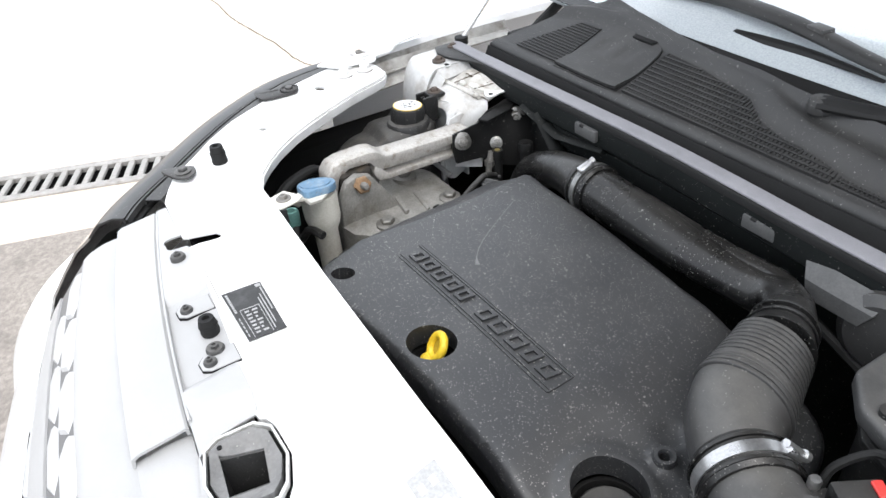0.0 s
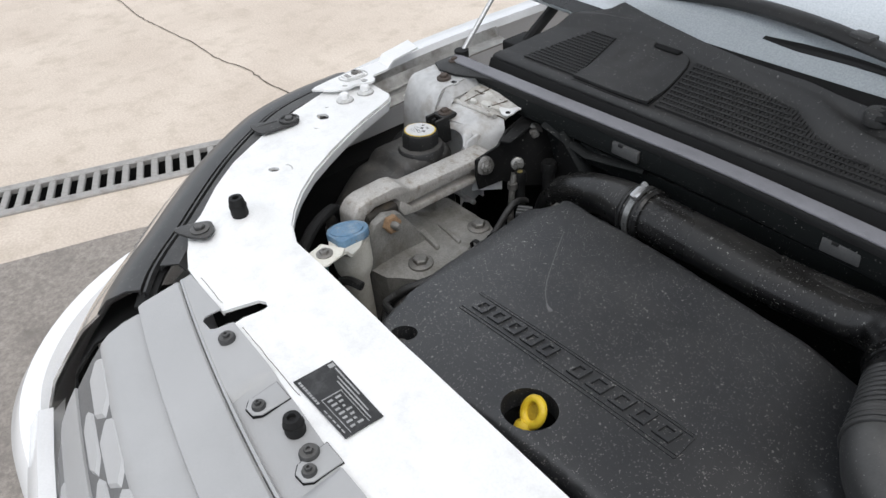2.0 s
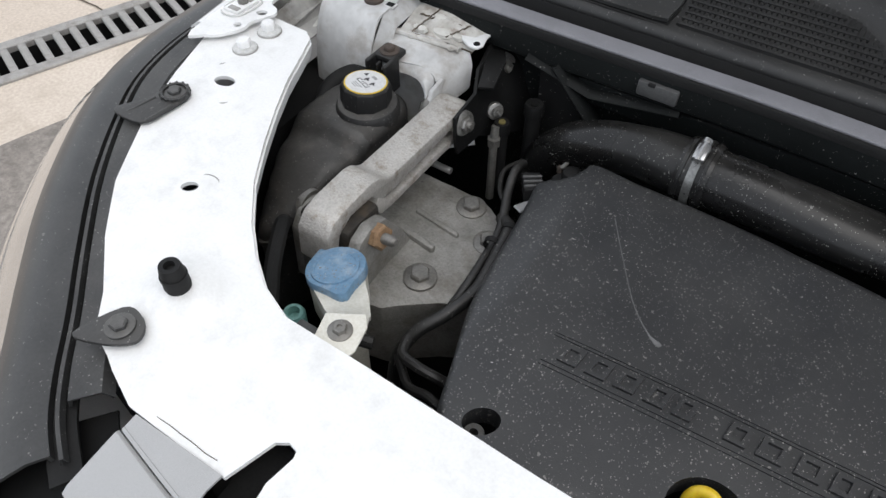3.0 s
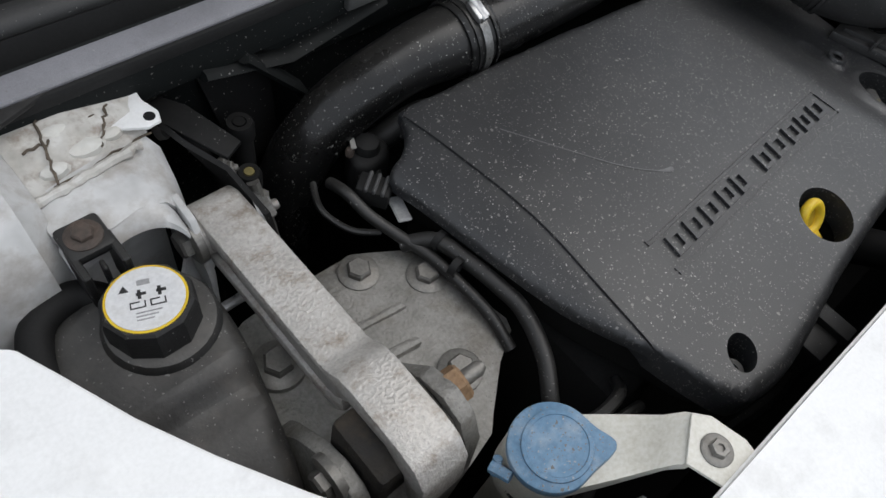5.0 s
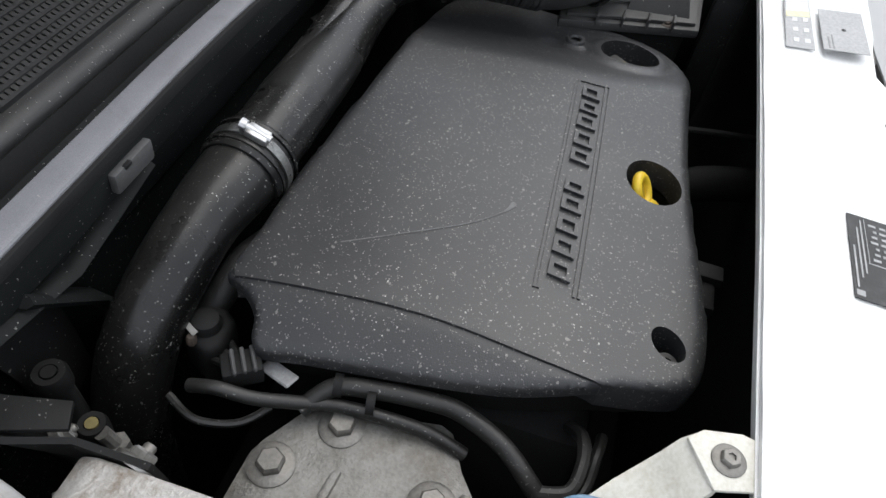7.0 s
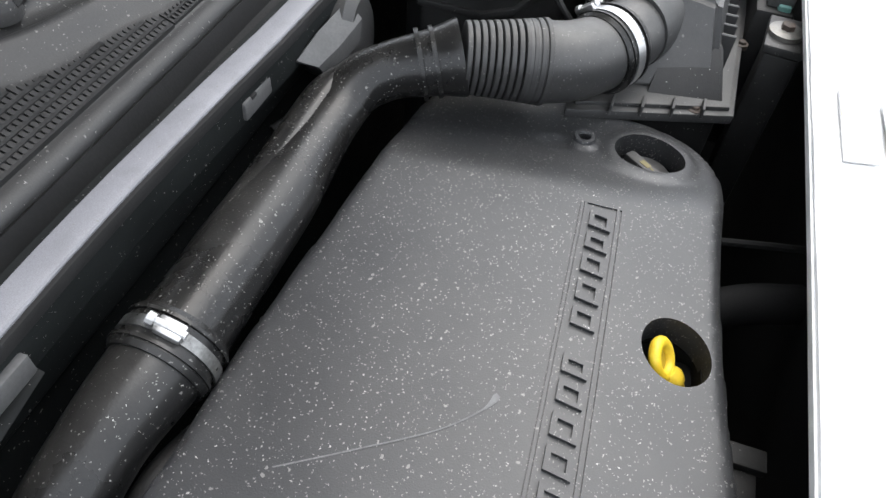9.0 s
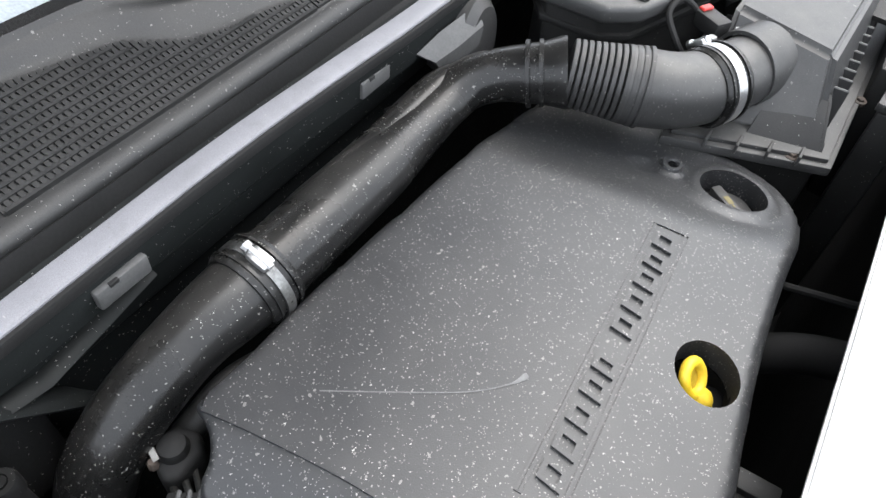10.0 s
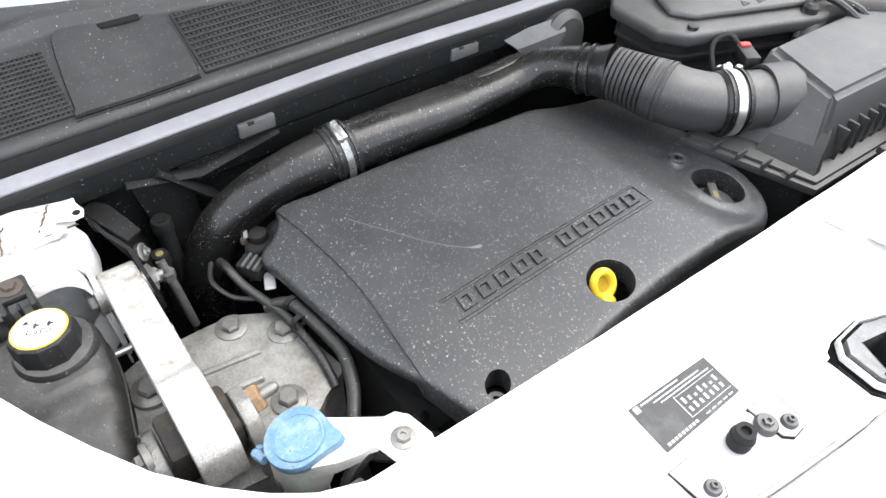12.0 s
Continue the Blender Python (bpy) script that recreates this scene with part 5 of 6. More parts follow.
hexagon_bolt("link_bolt", (-0.850, 0.569, 1.012), (-1, 0, 0), 0.0105, "grey bolt head through the white bracket leg", "bolt")
hexagon_bolt("link_bolt", (-0.797, 0.562, 1.016), (1, 0, 0), 0.0068, "dull nut on the black bracket beside the link", "bolt")
small_tube = thing("steel_pipe", -0.835, 0.51, 0.94, "thin bright steel pipe under the torque link", "pipe")
part("pipe", sweep([(-0.88, 0.535, 0.965), (-0.80, 0.535, 0.965)], 0.004, 10), M_STEEL, small_tube)
# ---- expansion tank ----
tank = thing("expansion_tank", -0.91, 0.46, 0.86, "dusty black plastic coolant expansion tank", "expansion tank")
TANK = [(-0.968, 0.525), (-0.955, 0.556), (-0.92, 0.562), (-0.882, 0.560), (-0.864, 0.540), (-0.861, 0.505), (-0.866, 0.465), (-0.874, 0.43), (-0.882, 0.395), (-0.895, 0.365), (-0.92, 0.345), (-0.95, 0.40), (-0.968, 0.46)]
TANK = [tuple(p) for p in spline(TANK, 4, True)]


def tank_height(x, y):
    z = 1.028 - 0.014 * smoothstep(0.475, 0.455, y) - 0.035 * smoothstep(0.44, 0.35, y)
    z -= 0.006 * smoothstep(-0.925, -0.96, x)
    d = inside_distance(x, y, TANK)
    r = 0.016
    if d < r:
        z -= r - math.sqrt(max(0.0, r * r - (r - d) ** 2))
    return z + 0.0015 * noise.noise((x * 40, y * 40, 0))


part("body", outline_plate(TANK, [], 0.13, tank_height, 0.009), M_TANK, tank, smooth=50)
part("weld_seam", loft([[(x + (x + 0.915) * 0.03, y + (y - 0.46) * 0.03, 0.985 - 0.03 * smoothstep(0.46, 0.36, y)) for x, y in TANK + TANK[:1]], [(x + (x + 0.915) * 0.03, y + (y - 0.46) * 0.03, 0.979 - 0.03 * smoothstep(0.46, 0.36, y)) for x, y in TANK + TANK[:1]]], 0.006), M_TANK, tank)
part("collar", lathe([(0, 1.012), (0.038, 1.008), (0.0355, 1.029), (0.033, 1.0335), (0.030, 1.0345), (0, 1.0345)], 32, m=Matrix.Translation((-0.899, 0.517, 0))), M_TANK, tank)
capm = Matrix.Translation((-0.902, 0.5185, 1.0300)) @ Matrix.Rotation(radians(-5), 4, "X") @ Matrix.Diagonal((0.95, 0.95, 0.76, 1))
cap = part("cap", lathe([(0, 0), (0.0285, 0), (0.030, 0.003), (0.030, 0.024), (0.0285, 0.031), (0.0268, 0.0335), (0, 0.0335)], 10, m=capm), M_BLACK, tank, "black ten-sided screw cap", smooth=20)
part("label_rim", lathe([(0, 0.0336), (0.0250, 0.0336), (0.0250, 0.0344), (0, 0.0344)], 40, m=capm), M_YELLOW, cap, "yellow rim of the cap label")
part("label_disc", lathe([(0, 0.0340), (0.0234, 0.0340), (0.0234, 0.0350), (0, 0.0350)], 40, m=capm), M_PAPER, cap, "white cap label with black pictograms")
lm = capm @ Matrix.Rotation(radians(-22), 4, "Z") @ Matrix.Translation((0, 0, 0.0350)) @ Matrix.Scale(0.85, 4)
for x in (-0.0115, 0.0025):
    for q in ((x, x + 0.011, -0.008, -0.007), (x, x + 0.001, -0.008, -0.002), (x + 0.010, x + 0.011, -0.008, -0.002), (x, x + 0.007, -0.003, -0.002), (x + 0.005, x + 0.012, 0.003, 0.0055), (x + 0.006, x + 0.0085, 0.0, 0.008)):
        part("pictogram", box(q[0], q[1], q[2], q[3], 0, 0.0004, m=lm), M_INK, cap, smooth=None)
tri_bm = slab([(-0.018, 0.008), (-0.011, 0.008), (-0.0145, 0.014)], 0, 0.0004)
bmesh.ops.transform(tri_bm, matrix=lm, verts=tri_bm.verts[:])
part("pictogram", tri_bm, M_INK, cap, smooth=None)
part("pictogram", box(-0.005, 0.004, 0.012, 0.0165, 0, 0.0004, m=lm), M_GREYINK, cap, smooth=None)
for k in range(3):
    part("pictogram", box(-0.008, 0.010 - 0.003 * k, -0.0125 - 0.003 * k, -0.0115 - 0.003 * k, 0, 0.0004, m=lm), M_GREYINK, cap, smooth=None)
part("hose", sweep(spline([(-0.955, 0.50, 1.00), (-0.968, 0.53, 1.012), (-0.958, 0.560, 1.020), (-0.932, 0.568, 1.020), (-0.915, 0.555, 1.016)], 6), 0.011, 14), M_RUBBER, tank)
# holder of the tank
holder = thing("tank_holder", -0.91, 0.575, 1.02, "black plastic tank holder with a rusty bolt", "holder")
for x in (-0.922, -0.898):
    part("post", box(x - 0.0025, x + 0.0025, 0.548, 0.574, 1.018, 1.060, 0.001, 1), M_BLACK, holder)
part("post", box(-0.9115, -0.9085, 0.550, 0.558, 1.018, 1.058, 0.001, 1), M_BLACK, holder)
part("top", box(-0.924, -0.896, 0.562, 0.590, 1.053, 1.061, 0.003, 2), M_BLACK, holder)
hexagon_bolt("holder_bolt", (-0.910, 0.576, 1.061), (0, 0, 1), 0.0065, "brown rusted bolt on the tank holder", "bolt", mat=M_BROWN)

# ---- washer filler ----
washer = thing("washer_filler", -0.77, 0.305, 0.90, "translucent washer bottle neck with a dusty blue cap", "washer filler")
wm = Matrix.Translation((-0.77, 0.305, 0))
part("neck", lathe([(0, 0.88), (0.017, 0.88), (0.0175, 0.975), (0.0235, 0.990), (0.0255, 1.000), (0.0258, 1.038), (0, 1.038)], 32, m=wm), M_NATURAL, washer)
CAPO = [tuple(p) for p in spline([(0.0268 * math.cos(a), 0.0268 * math.sin(a)) for a in np.linspace(radians(8), radians(262), 16)] + [(0.0105, -0.0262), (0.0230, -0.0265), (0.0285, -0.0245), (0.0300, -0.0200), (0.0275, -0.0095)], 3, True)]
TILT_CAP = Matrix.Translation((-0.77, 0.305, 1.045)) @ Matrix.Rotation(radians(-11), 4, "Y") @ Matrix.Rotation(radians(-5), 4, "X") @ Matrix.Translation((0.77, -0.305, -1.045))
CAP_PARTS = []
capw = part("cap", slab([(x - 0.77, y + 0.305) for x, y in CAPO], 1.040, 1.0515, 0.002, 2), M_BLUE, washer)
CAP_PARTS.append(part("cap_step", lathe([(0, 1.051), (0.0215, 1.051), (0.021, 1.0532), (0.0185, 1.0535), (0.018, 1.0528), (0, 1.0528)], 36, m=wm @ Matrix.Translation((0.002, -0.002, 0))), M_BLUE, capw))
CAP_PARTS.append(part("hinge", sweep([(-0.799, 0.309, 1.043), (-0.803, 0.322, 1.041)], 0.004, 8), M_BLUE, capw))
CAP_PARTS.append(part("hinge", sweep([(-0.803, 0.318, 1.034), (-0.797, 0.322, 1.044)], 0.003, 8), M_BLUE, capw))
for ob in [capw] + CAP_PARTS:
    ob.data.transform(TILT_CAP)
arm_top = [[(-0.757, 0.322, 1.043), (-0.728, 0.296, 1.050), (-0.709, 0.275, 1.062), (-0.704, 0.268, 1.074), (-0.699, 0.259, 1.0785)], [(-0.785, 0.285, 1.043), (-0.755, 0.268, 1.050), (-0.739, 0.258, 1.062), (-0.734, 0.253, 1.074), (-0.729, 0.247, 1.0785)]]
part("arm", loft(arm_top, 0.003), M_NATURAL, washer)
part("arm_side", loft([[(x, y, z) for x, y, z in arm_top[1]], [(x - 0.002, y + 0.001, z - 0.020 + 0.014 * k / 4) for k, (x, y, z) in enumerate(arm_top[1])]], 0.003), M_NATURAL, washer)
part("ear", slab([(-0.705, 0.266), (-0.697, 0.257), (-0.692, 0.235), (-0.694, 0.225), (-0.724, 0.223), (-0.732, 0.250)], 1.0765, 1.0795, 0.001), M_NATURAL, washer)
hexagon_bolt("washer_bolt", (-0.7120, 0.2430, 1.0798), (0, 0, 1), 0.0056, "dull steel screw on the washer bottle ear", "bolt", washer=True, recess=True)
part("pencil_mark", box(-0.7955, -0.7945, 0.292, 0.306, 1.006, 1.010), M_INK, washer, "black scribble on the neck")
teal = thing("connector", -0.80, 0.262, 1.0, "teal plastic connector beside the washer neck", "connector")
part("body", lathe([(0, 0), (0.010, 0), (0.011, 0.02), (0.009, 0.024), (0.006, 0.024), (0.005, 0.016), (0, 0.016)], 16, m=Matrix.Translation((-0.795, 0.268, 0.985))), M_TEAL, teal)
part("clip", box(-0.765, -0.745, 0.236, 0.252, 1.02, 1.045, 0.003, 2), M_CLIP, teal)
part("lead", sweep(spline([(-0.795, 0.27, 0.99), (-0.77, 0.262, 0.97), (-0.745, 0.275, 1.0), (-0.72, 0.285, 1.0)], 6), 0.006, 8), M_CABLE, teal)

# ---- cables beside the cover ----
harness = thing("wiring_harness", -0.69, 0.42, 0.95, "black sleeved wiring and hose along the engine cover", "wiring")
part("sleeve", sweep(spline([(-0.712, 0.498, 0.972), (-0.694, 0.480, 0.984), (-0.687, 0.450, 0.986), (-0.682, 0.417, 0.985), (-0.681, 0.392, 0.983), (-0.692, 0.358, 0.978), (-0.708, 0.332, 0.968), (-0.716, 0.312, 0.945), (-0.716, 0.30, 0.90)], 8), 0.0068, 14), M_CABLE, harness)
part("hose", sweep(spline([(-0.728, 0.572, 0.985), (-0.727, 0.552, 0.992), (-0.722, 0.528, 0.985), (-0.711, 0.500, 0.978), (-0.703, 0.476, 0.976), (-0.699, 0.445, 0.974), (-0.697, 0.41, 0.970), (-0.699, 0.380, 0.960)], 8), 0.0050, 12), M_CABLE, harness)
part("branch", sweep(spline([(-0.712, 0.330, 0.965), (-0.705, 0.306, 0.968), (-0.685, 0.300, 0.972), (-0.662, 0.302, 0.968), (-0.645, 0.31, 0.95)], 8), 0.0052, 10), M_CABLE, harness)
part("branch", sweep(spline([(-0.716, 0.312, 0.95), (-0.69, 0.292, 0.945), (-0.665, 0.288, 0.955), (-0.645, 0.285, 0.95)], 8), 0.0045, 10), M_CABLE, harness)
for k in (0.478, 0.452):
    part("tie", lathe([(0.0070, -0.003), (0.0086, -0.003), (0.0086, 0.003), (0.0070, 0.003)], 14, m=frame_to((-0.6925 + (0.478 - k) * -0.2, k, 0.985), (0.2, -1, 0))), M_RUBBER, harness)
part("wire", sweep(spline([(-0.735, 0.585, 0.975), (-0.745, 0.56, 0.975), (-0.735, 0.535, 0.968), (-0.715, 0.52, 0.965)], 8), 0.0030, 8), M_CABLE, harness)
plug = thing("plug", -0.70, 0.545, 0.97, "ribbed black electrical plug at the cover corner", "plug")
pm = Matrix.Translation((-0.703, 0.546, 0.985)) @ Matrix.Rotation(radians(35), 4, "Z")
part("body", box(-0.010, 0.010, -0.014, 0.014, -0.010, 0.008, 0.002, 2, m=pm), M_RUBBER, plug)
for k in range(3):
    part("rib", box(-0.0105, 0.0105, -0.010 + 0.007 * k, -0.007 + 0.007 * k, 0.006, 0.011, 0.001, 1, m=pm), M_CLIP, plug)
tag = thing("paper_tag", -0.694, 0.522, 0.97, "pale grey tag beside the plug", "tag")
part("strip", box(-0.006, 0.006, -0.017, 0.013, -0.002, 0.001, 0.001, 1, m=Matrix.Translation((-0.6945, 0.524, 0.980)) @ Matrix.Rotation(radians(-22), 4, "Z") @ Matrix.Rotation(radians(-12), 4, "X")), M_ALUPALE, tag)
sensor = thing("sensor_block", -0.68, 0.60, 0.95, "dark sensor block with a metal clip below the pipe", "sensor")
part("block", slab([(-0.698, 0.580), (-0.690, 0.570), (-0.664, 0.571), (-0.655, 0.584), (-0.660, 0.604), (-0.684, 0.608)], 0.93, 0.978, 0.006, 3), M_RUBBER, sensor)
part("cap", lathe([(0, 0), (0.011, 0), (0.012, 0.004), (0.010, 0.010), (0.004, 0.012), (0, 0.012)], 18, m=Matrix.Translation((-0.676, 0.589, 0.976))), M_RUBBER, sensor)
part("stud", lathe([(0, 0), (0.004, 0), (0.004, 0.006), (0.0025, 0.008), (0, 0.008)], 8, m=Matrix.Translation((-0.692, 0.592, 0.976))), M_BROWN, sensor)
for k in range(3):
    part("lead", sweep(spline([(-0.694 + 0.010 * k, 0.575, 0.965), (-0.700 + 0.008 * k, 0.560, 0.972 - 0.004 * k), (-0.706 + 0.006 * k, 0.548, 0.962)], 6), 0.0028, 8), M_CABLE, sensor)
part("clip", loft([[(-0.690, 0.612, 0.992), (-0.687, 0.609, 0.994)], [(-0.688, 0.600, 0.990), (-0.684, 0.599, 0.991)], [(-0.692, 0.590, 0.985), (-0.688, 0.588, 0.986)]], 0.002), M_BOLT, sensor)
part("tube", sweep(spline([(-0.66, 0.60, 0.96), (-0.62, 0.59, 0.985), (-0.58, 0.585, 0.975)], 6), 0.012, 12), M_BLACK, sensor)

# ---- inner wing, strut tower and bracket ----
wing = thing("inner_wing", -0.97, 0.62, 0.90, "white painted inner wing with grime and sealant", "inner wing")
rows = []
for k in range(19):
    f = k / 18
    if f < 0.4:
        y, z = 0.680 - 0.085 * f / 0.4, 1.088 - 0.004 * f
    else:
        g = (f - 0.4) / 0.6
        y, z = 0.595 - 0.035 * math.sin(g * math.pi / 2), 1.0864 - 0.02 * g - 0.105 * g * g
    rows.append([(x, y + 0.35 * (x + 0.975) ** 2 * (1 if f > 0.35 else 0) * 8 * min(1, f), z) for x in np.linspace(-1.015, -0.935, 11)])
part("tower", loft(rows, 0.003), M_INNER, wing)
part("outer_wall", loft([[(-1.052, 0.50, 1.075), (-1.050, 0.60, 1.078), (-1.045, 0.72, 1.082)], [(-1.040, 0.50, 1.050), (-1.034, 0.60, 1.050), (-1.030, 0.72, 1.055)], [(-1.018, 0.50, 1.04), (-1.016, 0.60, 1.045), (-1.014, 0.72, 1.06)]], 0.003), M_GUTTER, wing)
part("lower_wall", box(-1.02, -0.93, 0.565, 0.60, 0.85, 0.985, 0.004), M_INNER, wing)
part("side_step", loft([[(-0.935, 0.680, 1.086), (-0.935, 0.60, 1.084), (-0.936, 0.575, 1.05), (-0.940, 0.57, 0.98)], [(-0.922, 0.680, 1.074), (-0.921, 0.605, 1.070), (-0.922, 0.585, 1.04), (-0.925, 0.58, 0.97)]], 0.003), M_INNER, wing)
part("back_panel", loft([[(-0.922, 0.685, 1.078), (-0.88, 0.685, 1.076), (-0.83, 0.685, 1.066)], [(-0.922, 0.645, 1.074), (-0.88, 0.645, 1.073), (-0.832, 0.648, 1.062)], [(-0.922, 0.612, 1.064), (-0.88, 0.626, 1.060), (-0.838, 0.634, 1.052)]], 0.004), M_STAINED, wing)
bead = [(-1.0315 + 0.0004 * k + 0.003 * noise.noise((k * 0.8, 0, 0)), 0.70 - k * 0.0085, 1.064 - 0.0012 * k) for k in range(20)]
part("sealant", sweep(bead, [0.0035 + 0.0012 * noise.noise((k * 1.3, 5, 0)) for k in range(20)], 8), M_SEALANT, wing, "bead of sealant")
def crack_line(a, b, seed, name="crack"):
    """A dark wandering crack in the sealant between two points."""
    n = 14
    pts = [Vector(a).lerp(Vector(b), k / n) + Vector((0.002 * noise.noise((k * 0.9, seed, 0)), 0.005 * noise.noise((k * 0.6, seed, 7)), 0)) for k in range(n + 1)]
    part(name, sweep(pts, [0.0009 + 0.0007 * noise.noise((k * 1.1, seed, 3)) for k in range(n + 1)], 6), M_GRIME, wing, "dark cracked seam")


crack_line((-0.918, 0.611, 1.0655), (-0.836, 0.634, 1.0535), 1)
crack_line((-0.905, 0.613, 1.0675), (-0.895, 0.66, 1.0765), 2)
crack_line((-0.870, 0.630, 1.0635), (-0.852, 0.655, 1.0705), 3)
crack_line((-0.912, 0.640, 1.0735), (-0.862, 0.652, 1.0690), 4)
rust = sweep([(-0.93 + 0.0052 * k, 0.6075 + 0.0010 * k + 0.002 * noise.noise((k * 0.7, 9, 0)), 1.0645 - 0.0004 * k) for k in range(17)], [0.0034 + 0.0018 * noise.noise((k * 0.9, 2, 0)) for k in range(17)], 8)
part("sealant", rust, M_STAINED, wing, "rust-stained sealant along the fold")
for k, (x, y, z, r) in enumerate(((-0.902, 0.625, 1.067, 0.007), (-0.878, 0.634, 1.065, 0.009), (-0.860, 0.638, 1.063, 0.006), (-0.89, 0.648, 1.072, 0.008))):
    part("sealant", lathe([(0, -0.003), (r, -0.003), (r * 0.8, 0.001), (r * 0.3, 0.0025), (0, 0.0025)], 10, m=Matrix.Translation((x, y, z)) @ Matrix.Rotation(radians(15), 4, "X") @ Matrix.Diagonal((1.5, 0.8, 1, 1))), M_SEALANT, wing, "lump of sealant")
part("hole_rim", box(-0.0068, 0.0068, -0.0058, 0.0058, -0.002, 0.0006, 0.0016, 2, m=Matrix.Translation((-0.9385, 0.6195, 1.0866))), M_WORN, wing)
part("hole", box(-0.0052, 0.0052, -0.0043, 0.0043, -0.002, 0.0010, 0.0012, 2, m=Matrix.Translation((-0.9385, 0.6195, 1.0866))), M_DARK, wing)
wbr = thing("link_bracket", -0.87, 0.60, 0.93, "white painted steel bracket arching over the link end", "bracket")
bt = [[(-0.925, 0.613, 1.064), (-0.90, 0.620, 1.063), (-0.865, 0.630, 1.058), (-0.840, 0.635, 1.052), (-0.833, 0.630, 1.040), (-0.831, 0.622, 1.015)],
      [(-0.925, 0.604, 1.060), (-0.90, 0.612, 1.0605), (-0.865, 0.620, 1.0565), (-0.842, 0.627, 1.050), (-0.834, 0.622, 1.037), (-0.832, 0.616, 1.013)],
      [(-0.924, 0.585, 1.056), (-0.90, 0.594, 1.060), (-0.865, 0.602, 1.058), (-0.846, 0.605, 1.049), (-0.838, 0.602, 1.035), (-0.836, 0.600, 1.010)],
      [(-0.922, 0.572, 1.046), (-0.90, 0.578, 1.050), (-0.872, 0.583, 1.051), (-0.855, 0.582, 1.046), (-0.847, 0.580, 1.033), (-0.845, 0.580, 1.010)]]
part("roof", loft(bt, 0.004), M_INNER, wbr)
part("leg", profile_x([(0.588, 1.042), (0.602, 1.030), (0.604, 0.98), (0.590, 0.940), (0.566, 0.928), (0.552, 0.935), (0.550, 0.985), (0.556, 1.020), (0.566, 1.038)], -0.850, -0.8445, 0.0015), M_INNER, wbr)
ARCH = spline([(-0.925, 0.572, 1.040), (-0.905, 0.574, 1.045), (-0.880, 0.576, 1.047), (-0.862, 0.571, 1.044), (-0.852, 0.562, 1.030), (-0.8485, 0.553, 1.004), (-0.8475, 0.549, 0.966), (-0.847, 0.548, 0.935)], 6)
part("arch_band", loft([[(x, y + 0.017, z + 0.006) for x, y, z in ARCH], [(x, y + 0.006, z + 0.003) for x, y, z in ARCH], [(x, y, z - 0.002) for x, y, z in ARCH], [(x, y - 0.002, z - 0.007) for x, y, z in ARCH]], 0.0025), M_INNER, wbr)
part("rear_wall", loft([[(-0.94, 0.592, 1.055), (-0.90, 0.600, 1.055), (-0.855, 0.604, 1.050)], [(-0.94, 0.590, 0.99), (-0.90, 0.598, 0.99), (-0.855, 0.602, 0.99)], [(-0.94, 0.586, 0.92), (-0.90, 0.594, 0.92), (-0.855, 0.600, 0.92)]], 0.003), M_INNER, wbr)
part("tab", slab([(-0.862, 0.642), (-0.838, 0.629), (-0.828, 0.630), (-0.825, 0.639), (-0.829, 0.654), (-0.827, 0.674), (-0.834, 0.676), (-0.842, 0.654)], 1.061, 1.064, 0.001), M_WHITE, wbr)
part("tab_hole", lathe([(0, 0), (0.004, 0), (0.004, 0.0008), (0, 0.0008)], 14, m=Matrix.Translation((-0.8325, 0.637, 1.0637))), M_DARK, wbr)
hexagon_bolt("tower_bolt", (-0.9600, 0.617, 1.0890), (0, 0, 1), 0.0066, "brown rusted bolt with a washer on the strut tower", "bolt", mat=M_BROWN, group="tower bolts")
hexagon_bolt("tower_bolt", (-0.9920, 0.665, 1.0930), (0, 0, 1), 0.0056, "brown rusted bolt with a washer on the strut tower", "bolt", mat=M_BROWN, group="tower bolts")
strap = thing("tower_strap", -0.98, 0.64, 1.085, "black steel strap bolted onto the strut tower", "strap")
part("plate", slab([(-1.012, 0.640), (-0.985, 0.628), (-0.952, 0.632), (-0.915, 0.650), (-0.88, 0.662), (-0.88, 0.685), (-1.012, 0.685)], 1.0885, 1.0925, 0.001), M_BLACK, strap)

part("lower_plate", loft([[(-0.868, 0.560, 0.985), (-0.845, 0.590, 0.984), (-0.820, 0.611, 0.981)], [(-0.865, 0.552, 0.945), (-0.84, 0.575, 0.950), (-0.806, 0.597, 0.957)]], 0.003), M_INNER, wbr)

# black bracket beside the link
bb = thing("black_bracket", -0.80, 0.62, 0.96, "black steel bracket with bright bolts on the bulkhead", "bracket")
part("plate", loft([[(-0.832, 0.695, 1.050), (-0.828, 0.66, 1.050), (-0.818, 0.62, 1.046), (-0.803, 0.590, 1.038), (-0.801, 0.545, 1.034)], [(-0.800, 0.695, 1.02), (-0.802, 0.66, 1.018), (-0.800, 0.62, 1.014), (-0.799, 0.590, 1.010), (-0.798, 0.541, 1.008)], [(-0.775, 0.695, 0.95), (-0.775, 0.66, 0.95), (-0.79, 0.62, 0.96), (-0.797, 0.590, 0.98), (-0.797, 0.545, 0.985)]], 0.004), M_BRACKET, bb)
part("top_plate", slab([(-0.830, 0.662), (-0.803, 0.592), (-0.787, 0.600), (-0.800, 0.650), (-0.812, 0.668)], 1.042, 1.046, 0.001), M_BRACKET, bb)
